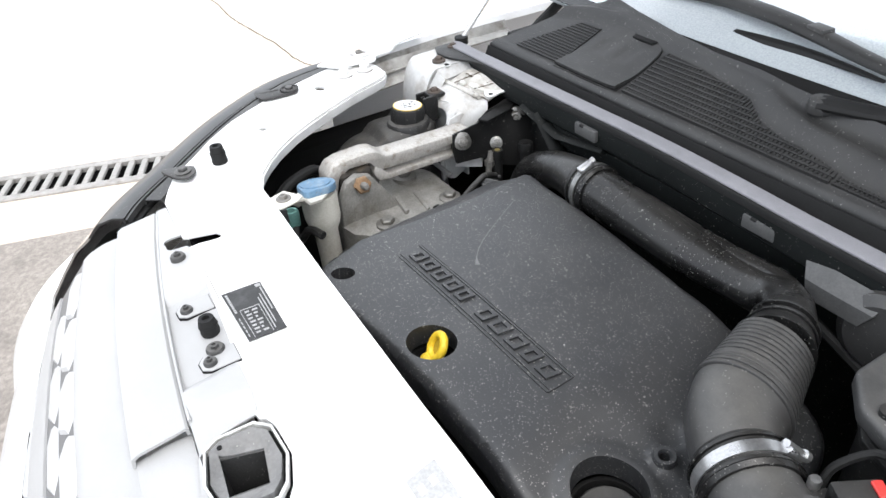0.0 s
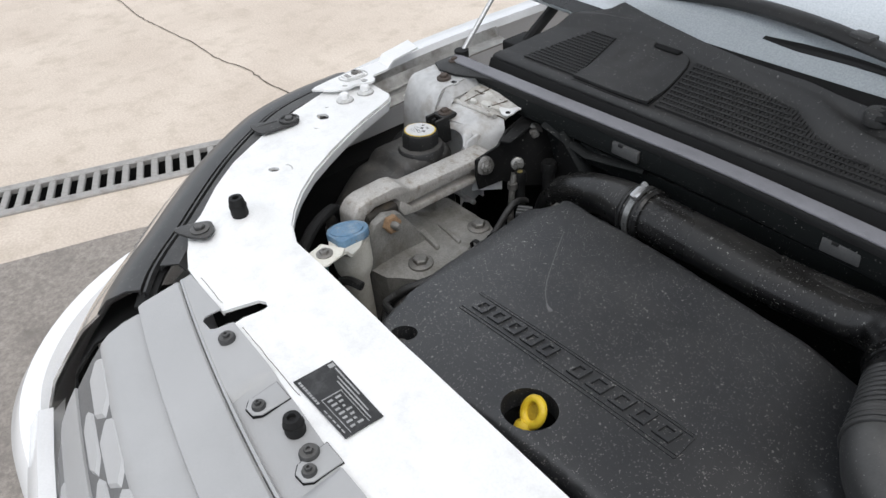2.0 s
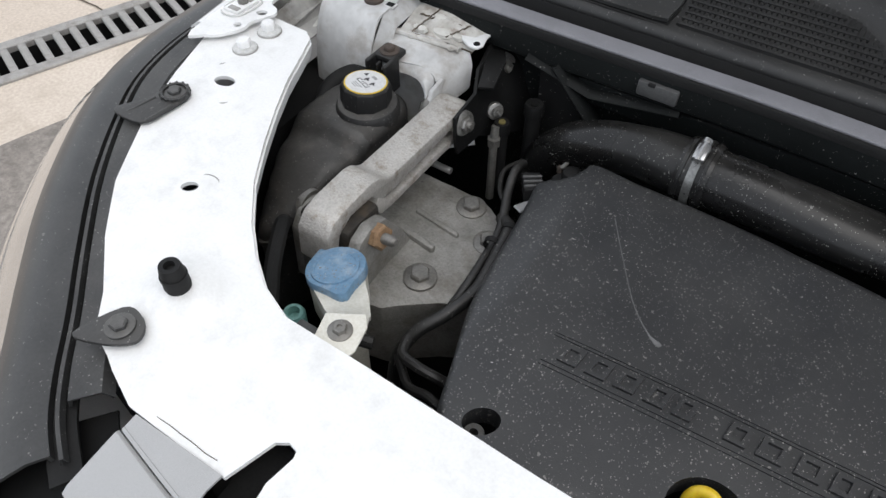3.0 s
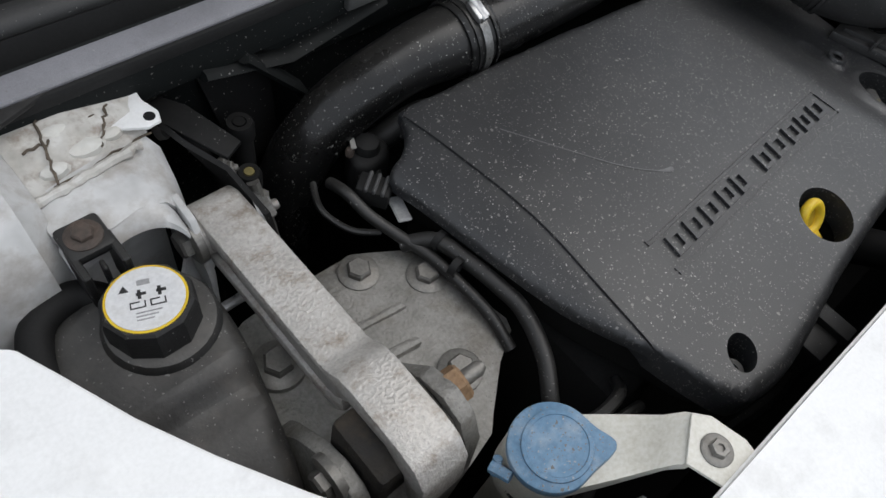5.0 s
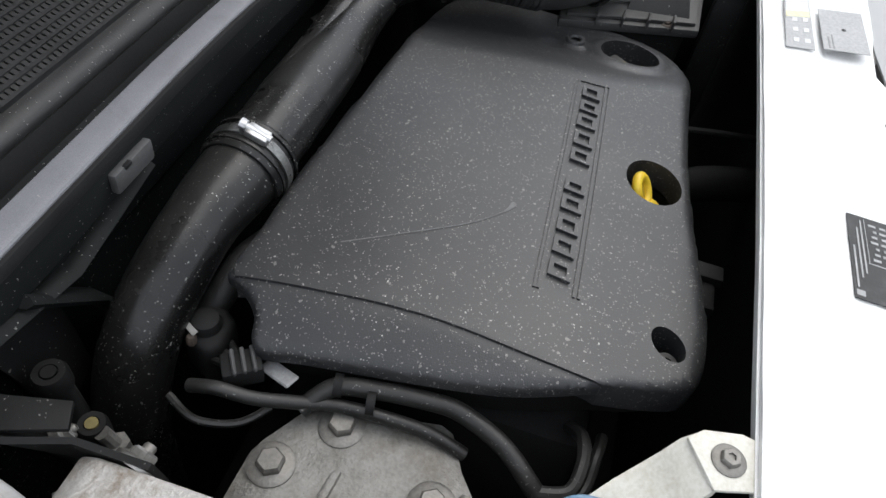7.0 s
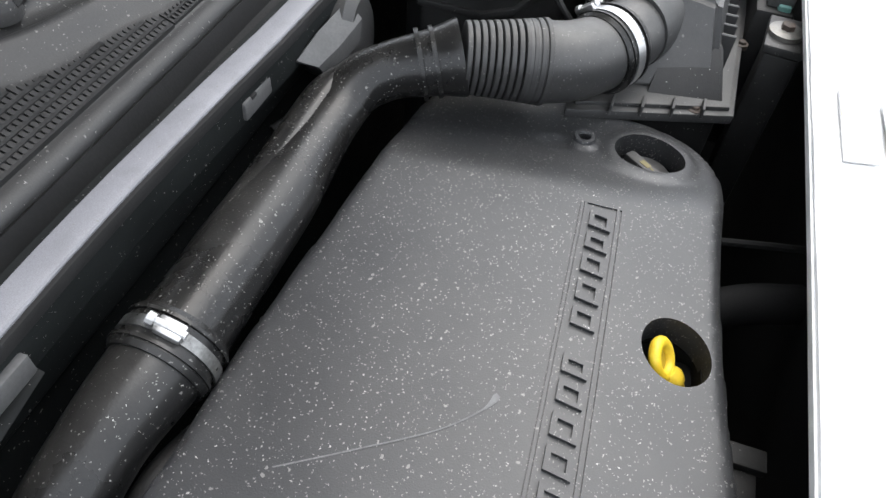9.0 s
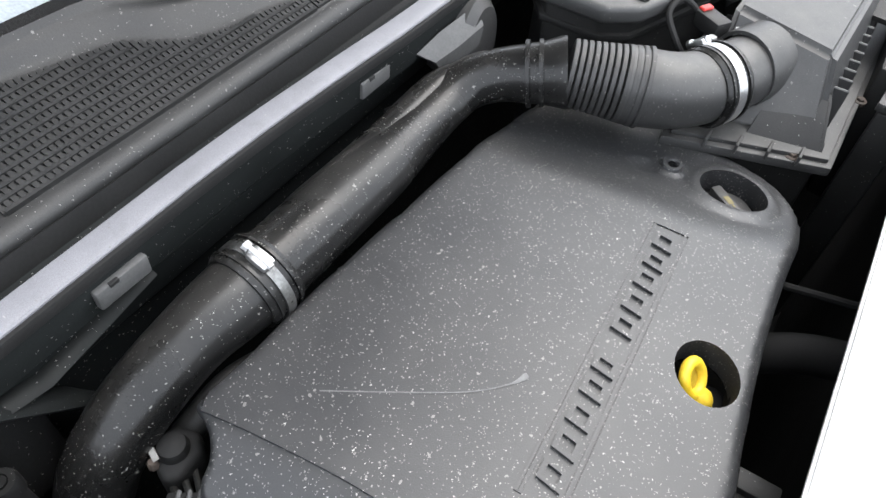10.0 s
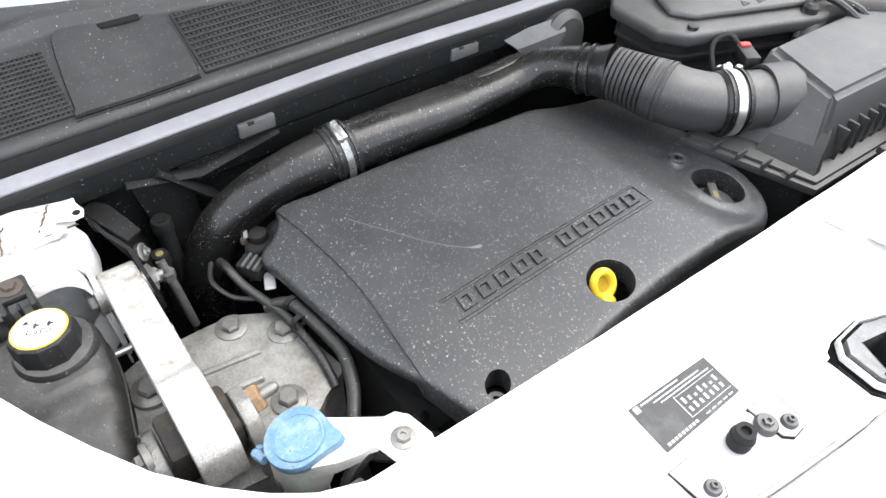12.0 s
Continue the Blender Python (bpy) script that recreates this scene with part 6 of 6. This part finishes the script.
part("wing_plate", loft([[(-0.775, 0.695, 1.045), (-0.74, 0.69, 1.045), (-0.71, 0.688, 1.02)], [(-0.765, 0.676, 0.985), (-0.735, 0.676, 0.975), (-0.71, 0.68, 0.97)], [(-0.76, 0.67, 0.93), (-0.735, 0.67, 0.93), (-0.71, 0.678, 0.93)]], 0.004), M_BRACKET, bb)
for p, d, r, l in (((-0.814, 0.670, 1.022), (0.85, -0.45, 0.25), 0.0095, "bright bolt end on the black bracket"), ((-0.797, 0.713, 1.018), (0.7, -0.6, 0.3), 0.0085, "bright bolt end on the black bracket"), ((-0.799, 0.558, 1.020), (0.95, -0.2, 0.2), 0.0082, "bright nut beside the torque link"), ((-0.792, 0.617, 1.000), (0.8, -0.5, 0.3), 0.0058, "dull nut on the black bracket")):
    b = hexagon_bolt("bracket_bolt", p, d, r, l, "bolt", mat=M_BRIGHT, group="black bracket bolts")
    part("stud", lathe([(0, 0), (r * 0.55, 0), (r * 0.5, r * 1.3), (r * 0.35, r * 1.5), (0, r * 1.5)], 12, m=b.matrix_world), M_BOLT, b)
for x, y, z, r in ((-0.759, 0.651, 0.999, 0.012), (-0.778, 0.609, 0.992, 0.010)):
    t = thing("round_plug", x, y, z - 0.03, "black round plug beside the bulkhead bracket", "plug", "round plugs")
    part("cap", lathe([(0, 0), (r, 0), (r, 0.012), (r * 0.85, 0.016), (r * 0.5, 0.016), (r * 0.45, 0.014), (0, 0.014)], 20, m=Matrix.Translation((x, y, z - 0.012))), M_BRACKET, t)
    part("stem", sweep([(x, y, z - 0.012), (x + 0.002, y - 0.004, z - 0.09)], r * 0.8, 12), M_RUBBER, t)
    part("dot", lathe([(0, 0), (r * 0.42, 0), (r * 0.42, 0.0166), (0, 0.0166)], 12, m=Matrix.Translation((x, y, z - 0.012))), M_OLIVE if x < -0.77 else M_BRACKET, t)
brake = thing("brake_pipe", -0.775, 0.585, 0.90, "thin metal pipe union beside the plugs", "pipe")
part("pipe", sweep(spline([(-0.781, 0.600, 0.995), (-0.779, 0.594, 0.975), (-0.776, 0.588, 0.95), (-0.772, 0.58, 0.90)], 6), 0.005, 10), M_BOLT, brake)
part("union", lathe([(0, 0), (0.008, 0), (0.008, 0.010), (0, 0.010)], 6, m=Matrix.Translation((-0.779, 0.594, 0.972))), M_BOLT, brake)

# ---- fender, hinge plate and rail ----
fender = thing("fender", -1.1, 0.8, 0.006, "white front fender of the car", "fender")
WT = [(-1.066, 0.470), (-1.072, 0.520), (-1.082, 0.600), (-1.088, 0.680), (-1.088, 0.80), (-1.08, 1.0), (-1.07, 1.4)]
wt = [tuple(p) for p in spline(WT, 5)]
part("skin", loft([[(x + 0.012, y, 1.078) for x, y in wt], [(x + 0.008, y, 1.091) for x, y in wt], [(x - 0.024, y, 1.091) for x, y in wt], [(x - 0.04, y, 1.080) for x, y in wt], [(x - 0.062, y, 1.03) for x, y in wt], [(x - 0.075, y, 0.90) for x, y in wt], [(x - 0.075, y, 0.60) for x, y in wt], [(x - 0.06, y, 0.30) for x, y in wt]], 0.003), M_BODY, fender)
part("inner_flange", loft([[(x + 0.010, y, 1.080) for x, y in wt[4:22]], [(x + 0.018, y, 1.062) for x, y in wt[4:22]], [(x + 0.046, y, 1.060) for x, y in wt[4:22]]], 0.003), M_GUTTER, fender)
part("slot", slab([(-1.072, 0.60), (-1.055, 0.598), (-1.058, 0.68), (-1.075, 0.685)], 1.058, 1.068), M_DARK, fender)
# added block, out of view, that carries the fender on the ground
part("fender_support", box(-1.16, -1.10, 0.90, 1.3, 0.006, 0.32), M_RUBBER, fender, "plain black block added as an unseen support behind the fender")
hinge = thing("hinge_plate", -1.045, 0.50, 1.085, "white hinge plate with slots bolted to the wing", "hinge plate")
HP = [(-1.080, 0.450), (-1.062, 0.452), (-1.048, 0.462), (-1.036, 0.482), (-1.037, 0.498), (-1.030, 0.512), (-1.026, 0.524), (-1.032, 0.533), (-1.045, 0.540), (-1.050, 0.575), (-1.085, 0.580)]
part("plate", outline_plate([tuple(p) for p in spline(HP, 3, True)], [ellipse(-1.0395, 0.517, 0.0065, 0.0048, 20, 14), ellipse(-1.0455, 0.485, 0.0045, 0.004, 0, 12)], 0.0035, lambda x, y: 1.0945, 0.0), M_WHITE, hinge)
part("nut_plate", slab([(-1.078, 0.497), (-1.058, 0.499), (-1.055, 0.530), (-1.076, 0.530)], 1.0945, 1.0985, 0.001), M_WHITE, hinge)
# recesses are flat grey patches on the plate, their shade painted in
for y0, y1 in ((0.4995, 0.5065), (0.5215, 0.5285)):
    part("recess", box(-0.0735, -0.0590, y0, y1, 1.0983, 1.0990, 0.0006, 1, m=Matrix.Translation((-1.0 + 0.0, 0, 0))), M_GUTTER, hinge)
part("nut_plate_lip", sweep(spline([(-1.0795, 0.495, 1.0955), (-1.0555, 0.4965, 1.0955), (-1.0525, 0.532, 1.0955), (-1.0775, 0.5325, 1.0955)], 4, True), 0.0011, 8), M_WORN, hinge)
part("nut", lathe([(0, 1.0985), (0.006, 1.0985), (0.006, 1.103), (0.003, 1.103), (0.003, 1.1), (0, 1.1)], 8, m=Matrix.Translation((-1.066, 0.517, 0))), M_BOLT, hinge)
part("upright", loft([[(-1.085, 0.575, 1.095), (-1.05, 0.572, 1.095)], [(-1.085, 0.585, 1.105), (-1.048, 0.582, 1.105)], [(-1.085, 0.64, 1.112), (-1.05, 0.635, 1.110)]], 0.003), M_WHITE, hinge)
for y in (0.504, 0.466):
    t = thing("wing_bolt", -1.018, y, 1.084, "white painted bolt with a washer on the wing", "bolt", "wing bolts")
    m = Matrix.Translation((-1.0185, y, 1.0865))
    part("washer", lathe([(0, -0.002), (0.0128, -0.002), (0.0128, 0.0010), (0.0108, 0.0022), (0, 0.0022)], 28, m=m), M_WORN, t)
    part("grime_ring", lathe([(0.0115, -0.0016), (0.0138, -0.0016), (0.0136, -0.0003), (0.0115, 0.0002)], 28, m=m), M_GUTTER, t, "grime round the washer")
    part("head", lathe([(0, 0.0025), (0.0078, 0.0025), (0.0078, 0.009), (0.0066, 0.0108), (0, 0.0108)], 6, m=m), M_WHITE, t, smooth=20)

# ---- bonnet strut ----
strut = thing("bonnet_strut", -1.02, 0.70, 1.09, "thin black gas strut rising from the wing", "strut")
part("rod", sweep([(-1.0, 0.690, 1.098), (-1.0, 0.775, 1.182)], 0.004, 10), M_STEEL, strut)
part("tube", sweep([(-1.0, 0.775, 1.182), (-0.985, 0.925, 1.345)], 0.008, 12), M_RUBBER, strut)
part("ball", lathe([(0, 0), (0.012, 0), (0.012, 0.012), (0, 0.014)], 14, m=Matrix.Translation((-1.0, 0.688, 1.09))), M_RUBBER, strut)

# ---- bonnet hinge ----
bhinge = thing("support_arm", -1.0, 0.84, 1.05, "dark steel arm that carries the open bonnet", "hinge arm")
part("arm", sweep(spline([(-1.0, 0.835, 1.068), (-1.0, 0.862, 1.085), (-1.0, 0.93, 1.130), (-0.995, 0.985, 1.20), (-0.98, 0.985, 1.27), (-0.97, 0.95, 1.335)], 6), 0.010, 10), M_RUBBER, bhinge)
part("base", box(-1.03, -0.97, 0.805, 0.865, 1.055, 1.075, 0.004), M_RUBBER, bhinge)

# ---- open bonnet, raised above the cowl ----
bonnet = thing("bonnet", -0.28, 0.9, 1.31, "white car bonnet held open, with a dark lining underneath", "bonnet")


def bonnet_at(x, v, off):
    """v runs up the raised bonnet; off is the distance towards the windscreen."""
    crown = 0.035 * (1 - ((x + 0.28) / 0.75) ** 2) + 0.05 * math.sin(math.pi * min(1.0, v / 0.9))
    return (x, 0.92 - 0.31 * v + 0.94 * (crown + off), 1.305 + 0.93 * v + 0.31 * (crown + off))


bx = np.linspace(-1.02, 0.46, 25)
part("skin", loft([[bonnet_at(x * (1 - 0.02 * v) , v, 0.022) for x in bx] for v in np.linspace(0, 0.92, 16)], 0.003), M_BODY, bonnet)
part("lining", loft([[bonnet_at(x * (1 - 0.02 * v), v, 0.0) for x in bx[1:-1]] for v in np.linspace(0.03, 0.88, 16)], 0.004), M_LINING, bonnet, "dark sound-deadening lining")

# ---- cowl ----
cowl = thing("cowl", -0.28, 0.8, 1.06, "black plastic cowl with vent mesh below the windscreen", "cowl")


def cowl_top(x):
    """How far back the vent field reaches at x."""
    return float(np.interp(x, (-0.96, -0.84, -0.77, -0.655, -0.585, -0.483, -0.44, -0.404, -0.343, -0.306, -0.232, 0.5), (0.800, 0.838, 0.847, 0.833, 0.827, 0.810, 0.783, 0.774, 0.767, 0.757, 0.753, 0.753)))


def cowl_crest(x):
    """The raised rim behind the vent field."""
    return float(np.interp(x, (-0.96, -0.84, -0.77, -0.655, -0.585, -0.50, -0.470, -0.448, -0.418, -0.38, -0.335, -0.285, 0.5), (0.818, 0.852, 0.858, 0.8425, 0.8365, 0.833, 0.826, 0.813, 0.802, 0.792, 0.786, 0.783, 0.783)))


def cowl_edge(x):
    """The back edge against the glass."""
    return float(np.interp(x, (-0.96, -0.90, -0.855, -0.76, -0.65, -0.575, -0.49, -0.443, -0.36, -0.2, 0.5), (0.915, 0.905, 0.888, 0.868, 0.850, 0.8405, 0.8375, 0.830, 0.8235, 0.815, 0.830)))


def cowl_side(x, y):
    """Squeezes x so that the outer end runs in on a slant."""
    left = -0.962 + 0.72 * max(0.0, y - 0.722)
    return left + (x + 0.962) * (0.5 - left) / 1.462


def cowl_z(y):
    return 1.0995 + 0.37 * (y - 0.733)


xs = np.linspace(-0.962, 0.5, 120)
# same cowl, blacker material: the face's shade is put into its colour
part("front_wall", loft([[(x, y, z) for x in xs] for y, z in ((0.686, 1.070), (0.700, 1.066), (0.714, 1.070), (0.722, 1.088))], 0.003), M_RUBBER, cowl, "front face, blackened by colour in place of shade")
rows = [[(cowl_side(x, y), y, z) for x in xs] for y, z in ((0.7245, 1.0780), (0.7226, 1.0885), (0.7235, 1.0925), (0.7265, 1.0955), (0.7330, 1.0995), (0.7365, 1.0988))]


def cowl_row(reach, height):
    """One row of the panel; reach gives y and height gives z at x."""
    row = []
    for x in xs:
        x = cowl_side(x, reach(x))
        row.append((x, reach(x), height(x)))
    return row


for f in np.linspace(0.0, 1.0, 13)[1:]:
    rows.append(cowl_row(lambda x: 0.7365 + (cowl_top(x) - 0.7365) * f, lambda x: cowl_z(0.7365 + (cowl_top(x) - 0.7365) * f) - 0.0015))
for f, dz in ((0.25, 0.001), (0.6, 0.005), (0.85, 0.0075), (1.0, 0.008)):
    rows.append(cowl_row(lambda x: cowl_top(x) + (cowl_crest(x) - cowl_top(x)) * f, lambda x: cowl_z(cowl_top(x) + (cowl_crest(x) - cowl_top(x)) * f) + dz))
for f, dip in ((0.15, 0.003), (0.35, 0.009), (0.7, 0.009), (0.92, 0.002), (1.0, 0.0)):
    rows.append(cowl_row(lambda x: cowl_crest(x) + (cowl_edge(x) - cowl_crest(x)) * f, lambda x: cowl_z(cowl_crest(x) + (cowl_edge(x) - cowl_crest(x)) * f) + 0.008 + 0.004 * f - dip * smoothstep(0.008, 0.03, cowl_edge(x) - cowl_crest(x))))
rows.append(cowl_row(lambda x: cowl_edge(x) + 0.003, lambda x: cowl_z(cowl_edge(x)) + 0.008))
rows.append(cowl_row(lambda x: cowl_edge(x) + 0.004, lambda x: cowl_z(cowl_edge(x)) - 0.015))
part("panel", loft(rows, 0.003), M_COWL, cowl, smooth=60)


def inside_corner(x, y):
    """The vent field is cut back round its outer corner."""
    return x > -0.835 or y < 0.737 + 1.3 * (x + 0.907)


def lattice(x0, x1, pitch_x, pitch_y, bar, lift, top=0.842):
    """Crossing bars of a vent mesh, joined."""
    bm = bmesh.new()
    y = 0.7405
    while y < top + 0.003:
        n = 24
        for k in range(n):
            a, b = x0 + (x1 - x0) * k / n, x0 + (x1 - x0) * (k + 1) / n
            if y < min(cowl_top(a), cowl_top(b)) - 0.006 and inside_corner(a, y):
                z = cowl_z(y)
                box(a, b, y - bar, y + bar, z - 0.004, z + lift, bm=bm)
        y += pitch_y
    x = x0
    while x <= x1 + 1e-6:
        y1 = min(cowl_top(x) - 0.006, top, 0.737 + 1.3 * (x + 0.907) if x < -0.835 else 1.0)
        v = [bm.verts.new((x + s * bar * 0.8, yy, cowl_z(yy) + dz)) for yy in (0.739, y1) for s, dz in ((-1, -0.004), (1, -0.004), (1, lift * 0.8), (-1, lift * 0.8))]
        for q in ((0, 1, 2, 3), (4, 5, 6, 7), (3, 2, 6, 7), (0, 3, 7, 4), (1, 2, 6, 5)):
            bm.faces.new([v[i] for i in q])
        x += pitch_x
    return bm


part("coarse_mesh", lattice(-0.644, -0.316, 0.0056, 0.0078, 0.0024, 0.0011), M_MESH, cowl)["kind"] = "stuff"
part("fine_mesh", lattice(-0.312, -0.225, 0.0052, 0.0062, 0.0014, 0.0007), M_MESH, cowl)["kind"] = "stuff"
part("side_mesh", lattice(-0.902, -0.790, 0.0050, 0.0056, 0.0016, 0.0005, 0.826), M_MESH, cowl)["kind"] = "stuff"
FLAP = [(-0.787, 0.7400), (-0.779, 0.7325), (-0.668, 0.7325), (-0.654, 0.740), (-0.650, 0.775), (-0.653, 0.815), (-0.663, 0.829), (-0.676, 0.832), (-0.679, 0.826), (-0.722, 0.828), (-0.725, 0.838), (-0.755, 0.843), (-0.770, 0.840), (-0.778, 0.815)]


def flap_height(x, y):
    """Gently dished lid with two shallow hollows and a rising front."""
    z = cowl_z(y) + 0.0022 + 0.0045 * smoothstep(0.772, 0.735, y)
    for cx in (-0.746, -0.700):
        z -= 0.0016 * smoothstep(0.018, 0.009, abs(x - cx)) * smoothstep(0.020, 0.010, abs(y - 0.797))
    return z


flap = part("flap", outline_plate([tuple(p) for p in spline(FLAP, 2, True)], [], 0.004, flap_height, 0.0055), M_COWL, cowl, "smooth black service flap")
part("flap_gap", outline_plate([tuple(p) for p in spline([(-0.718 + (x + 0.718) * 1.022, 0.787 + (y - 0.787) * 1.024) for x, y in FLAP], 2, True)], [], 0.004, lambda x, y: cowl_z(y) - 0.0003, 0.0), M_DARK, cowl)
part("finger_pull", slab([(-0.722, 0.828), (-0.679, 0.826), (-0.677, 0.837), (-0.724, 0.839)], 1.1340, 1.1395, 0.001), M_DARK, flap)

# ---- windscreen and wipers ----
screen = thing("windscreen", -0.28, 0.95, 1.14, "windscreen glass with the bright sky's reflection put into its colour", "windscreen")


def screen_y(x):
    return 0.878 + 0.06 * (x + 0.28) ** 2


# the pane's brightness is mostly painted sky reflection, not mirrored sky
part("pane", loft([[(x, screen_y(x) + o, 1.158 + 0.50 * o + 0.02 * o * o) for x in np.linspace(-1.02, 0.58, 40)] for o in (-0.045, 0.05, 0.2, 0.4, 0.7, 0.95)], 0.005), M_GLASS_SKY, screen)
part("black_border", loft([[(x, screen_y(x) + o, 1.161 + 0.50 * o + 0.02 * o * o) for x in np.linspace(-1.02, 0.58, 40)] for o in (-0.045, -0.034, -0.024)], 0.001), M_BORDER, screen, "black printed border of the glass")
part("side_post", sweep([(-1.03, 0.99, 1.14), (-0.98, 1.4, 1.42), (-0.93, 1.85, 1.66)], 0.03, 10), M_BODY, screen)


def wiper(px, py, pz, tip, r, label):
    t = thing("wiper", px, py, pz - 0.02, label, "wiper", "wipers")
    part("spindle", lathe([(0, 0), (0.016, 0), (0.017, 0.008), (0.014, 0.016), (0.006, 0.019), (0, 0.019)], 24, m=Matrix.Translation((px, py, pz))), M_TRIM, t)
    a, b = Vector((px, py, pz + 0.010)), Vector(tip)
    mid = a.lerp(b, 0.45)
    pts = spline([a, a.lerp(mid, 0.4) - Vector((0, 0, 0.003)), mid, b], 8)
    part("arm", sweep(pts, [0.017 - 0.010 * k / (len(pts) - 1) for k in range(len(pts))], 12, flat=0.55), M_RUBBER, t)
    d = (b - a).normalized()
    e0, e1 = b - d * 0.22, b + d * 0.24
    blade = [e0.lerp(e1, k / 16) + Vector((0, 0, 0.004 - 0.012 * (abs(k - 8) / 8) ** 2)) for k in range(17)]
    part("blade", sweep(blade, [0.004 + 0.006 * math.sin(math.pi * k / 16) for k in range(17)], 8, flat=0.8), M_RUBBER, t)
    return t


wiper(-0.396, 0.823, 1.133, (0.05, 0.905, 1.190), 0.016, "black wiper arm on a grey spindle")
far_wiper = thing("wiper", -0.93, 0.90, 1.12, "black wiper arm and blade lying on the glass", "wiper", "wipers")
part("spindle", lathe([(0, 0), (0.016, 0), (0.017, 0.008), (0.014, 0.016), (0.006, 0.019), (0, 0.019)], 24, m=Matrix.Translation((-0.90, 0.915, 1.140))), M_TRIM, far_wiper)
arm = spline([(-0.90, 0.915, 1.152), (-0.82, 0.927, 1.170), (-0.72, 0.929, 1.184), (-0.63, 0.926, 1.190), (-0.53, 0.910, 1.191), (-0.46, 0.896, 1.188), (-0.37, 0.876, 1.183), (-0.22, 0.85, 1.178)], 6)
part("arm", sweep(arm, [0.010 + 0.006 * math.sin(math.pi * k / (len(arm) - 1)) for k in range(len(arm))], 12, flat=0.6), M_BLACK, far_wiper)
part("joint", box(-0.012, 0.018, -0.010, 0.010, -0.006, 0.008, 0.003, 2, m=Matrix.Translation((-0.47, 0.899, 1.192)) @ Matrix.Rotation(radians(-11), 4, "Z")), M_TRIM, far_wiper)
blade = spline([(-0.80, 0.931, 1.142), (-0.745, 0.920, 1.148), (-0.655, 0.908, 1.155), (-0.546, 0.898, 1.160), (-0.458, 0.893, 1.164), (-0.36, 0.876, 1.166)], 6)
part("blade", sweep(blade, [0.003 + 0.008 * math.sin(math.pi * k / (len(blade) - 1)) for k in range(len(blade))], 10, flat=0.7), M_RUBBER, far_wiper)

# ---- right side of the bay ----
pillar = thing("radiator_bracket", -0.01, 0.23, 0.80, "grey metal radiator bracket with a rubber mount and bolt", "bracket")
part("post", slab([(-0.034, 0.207), (0.030, 0.202), (0.032, 0.236), (-0.030, 0.243)], 0.70, 1.035, 0.003), M_BLACK, pillar)
part("top", slab([(-0.034, 0.206), (0.034, 0.200), (0.036, 0.240), (-0.030, 0.247)], 1.035, 1.045, 0.002), M_TRIM, pillar)
part("mount", lathe([(0, 1.045), (0.018, 1.045), (0.018, 1.050), (0.010, 1.052), (0, 1.052)], 24, m=Matrix.Translation((-0.002, 0.226, 0))), M_BOLT, pillar)
part("bolt", lathe([(0, 1.052), (0.0075, 1.052), (0.007, 1.057), (0, 1.058)], 6, m=Matrix.Translation((-0.002, 0.226, 0))), M_BROWN, pillar, "brown bolt head")
fuse = thing("fuse_box", 0.09, 0.235, 0.9, "black fuse box with small grey connectors", "fuse box")
part("body", box(0.05, 0.24, 0.212, 0.255, 0.85, 1.040, 0.005), M_BLACK, fuse)
part("connector", box(0.06, 0.10, 0.216, 0.245, 1.040, 1.056, 0.003), M_CLIP, fuse)
part("connector", box(0.055, 0.08, 0.218, 0.232, 1.030, 1.046, 0.002), M_TEAL, fuse)
part("cover", loft([[(0.10, 0.21, 1.062), (0.20, 0.21, 1.070), (0.30, 0.21, 1.072)], [(0.10, 0.25, 1.066), (0.20, 0.26, 1.076), (0.30, 0.26, 1.076)], [(0.12, 0.30, 1.060), (0.2, 0.31, 1.070), (0.30, 0.31, 1.070)]], 0.006), M_BLACK, fuse)
duct = thing("cable_duct", 0.16, 0.42, 0.95, "black plastic duct and cables behind the filter box", "duct")
part("duct", sweep(spline([(0.06, 0.415, 1.05), (0.10, 0.44, 1.08), (0.15, 0.42, 1.09), (0.22, 0.36, 1.08), (0.27, 0.30, 1.06)], 6), 0.022, 14), M_BLACK, duct)
for k in range(4):
    part("cable", sweep(spline([(0.055 + 0.02 * k, 0.432, 1.07), (0.09 + 0.02 * k, 0.445, 1.115 - 0.01 * k), (0.12 + 0.02 * k, 0.40, 1.10), (0.13 + 0.025 * k, 0.36, 1.06)], 6), 0.005, 8), M_CABLE, duct)
hose = thing("coolant_hose", -0.25, 0.20, 0.88, "black coolant hose behind the front panel", "hose")
part("hose", sweep(spline([(-0.30, 0.30, 0.86), (-0.29, 0.255, 0.90), (-0.27, 0.21, 0.915), (-0.25, 0.156, 0.915)], 6), 0.020, 14), M_DARK, hose)
part("pipe", sweep(spline([(-0.24, 0.28, 0.95), (-0.235, 0.24, 0.955), (-0.225, 0.20, 0.955), (-0.21, 0.157, 0.95)], 6), 0.004, 8), M_DARK, hose)
plug2 = thing("plug", -0.47, 0.228, 0.93, "ribbed black electrical plug at the cover front", "plug")
part("body", box(-0.500, -0.462, 0.210, 0.236, 0.935, 0.965, 0.004), M_BLACK, plug2)
part("rib", box(-0.470, -0.452, 0.206, 0.240, 0.962, 0.972, 0.002), M_BLACK, plug2)
part("lead", sweep(spline([(-0.485, 0.222, 0.94), (-0.50, 0.212, 0.90), (-0.53, 0.215, 0.85)], 6), 0.009, 10), M_CABLE, plug2)
loop_hose = thing("small_hose", -0.96, 0.35, 0.80, "dark hose loop behind the front panel", "hose")
part("loop", sweep(spline([(-0.80, 0.245, 1.02), (-0.83, 0.285, 1.03), (-0.865, 0.335, 1.02), (-0.89, 0.36, 0.98)], 6), 0.008, 10), M_RUBBER, loop_hose)
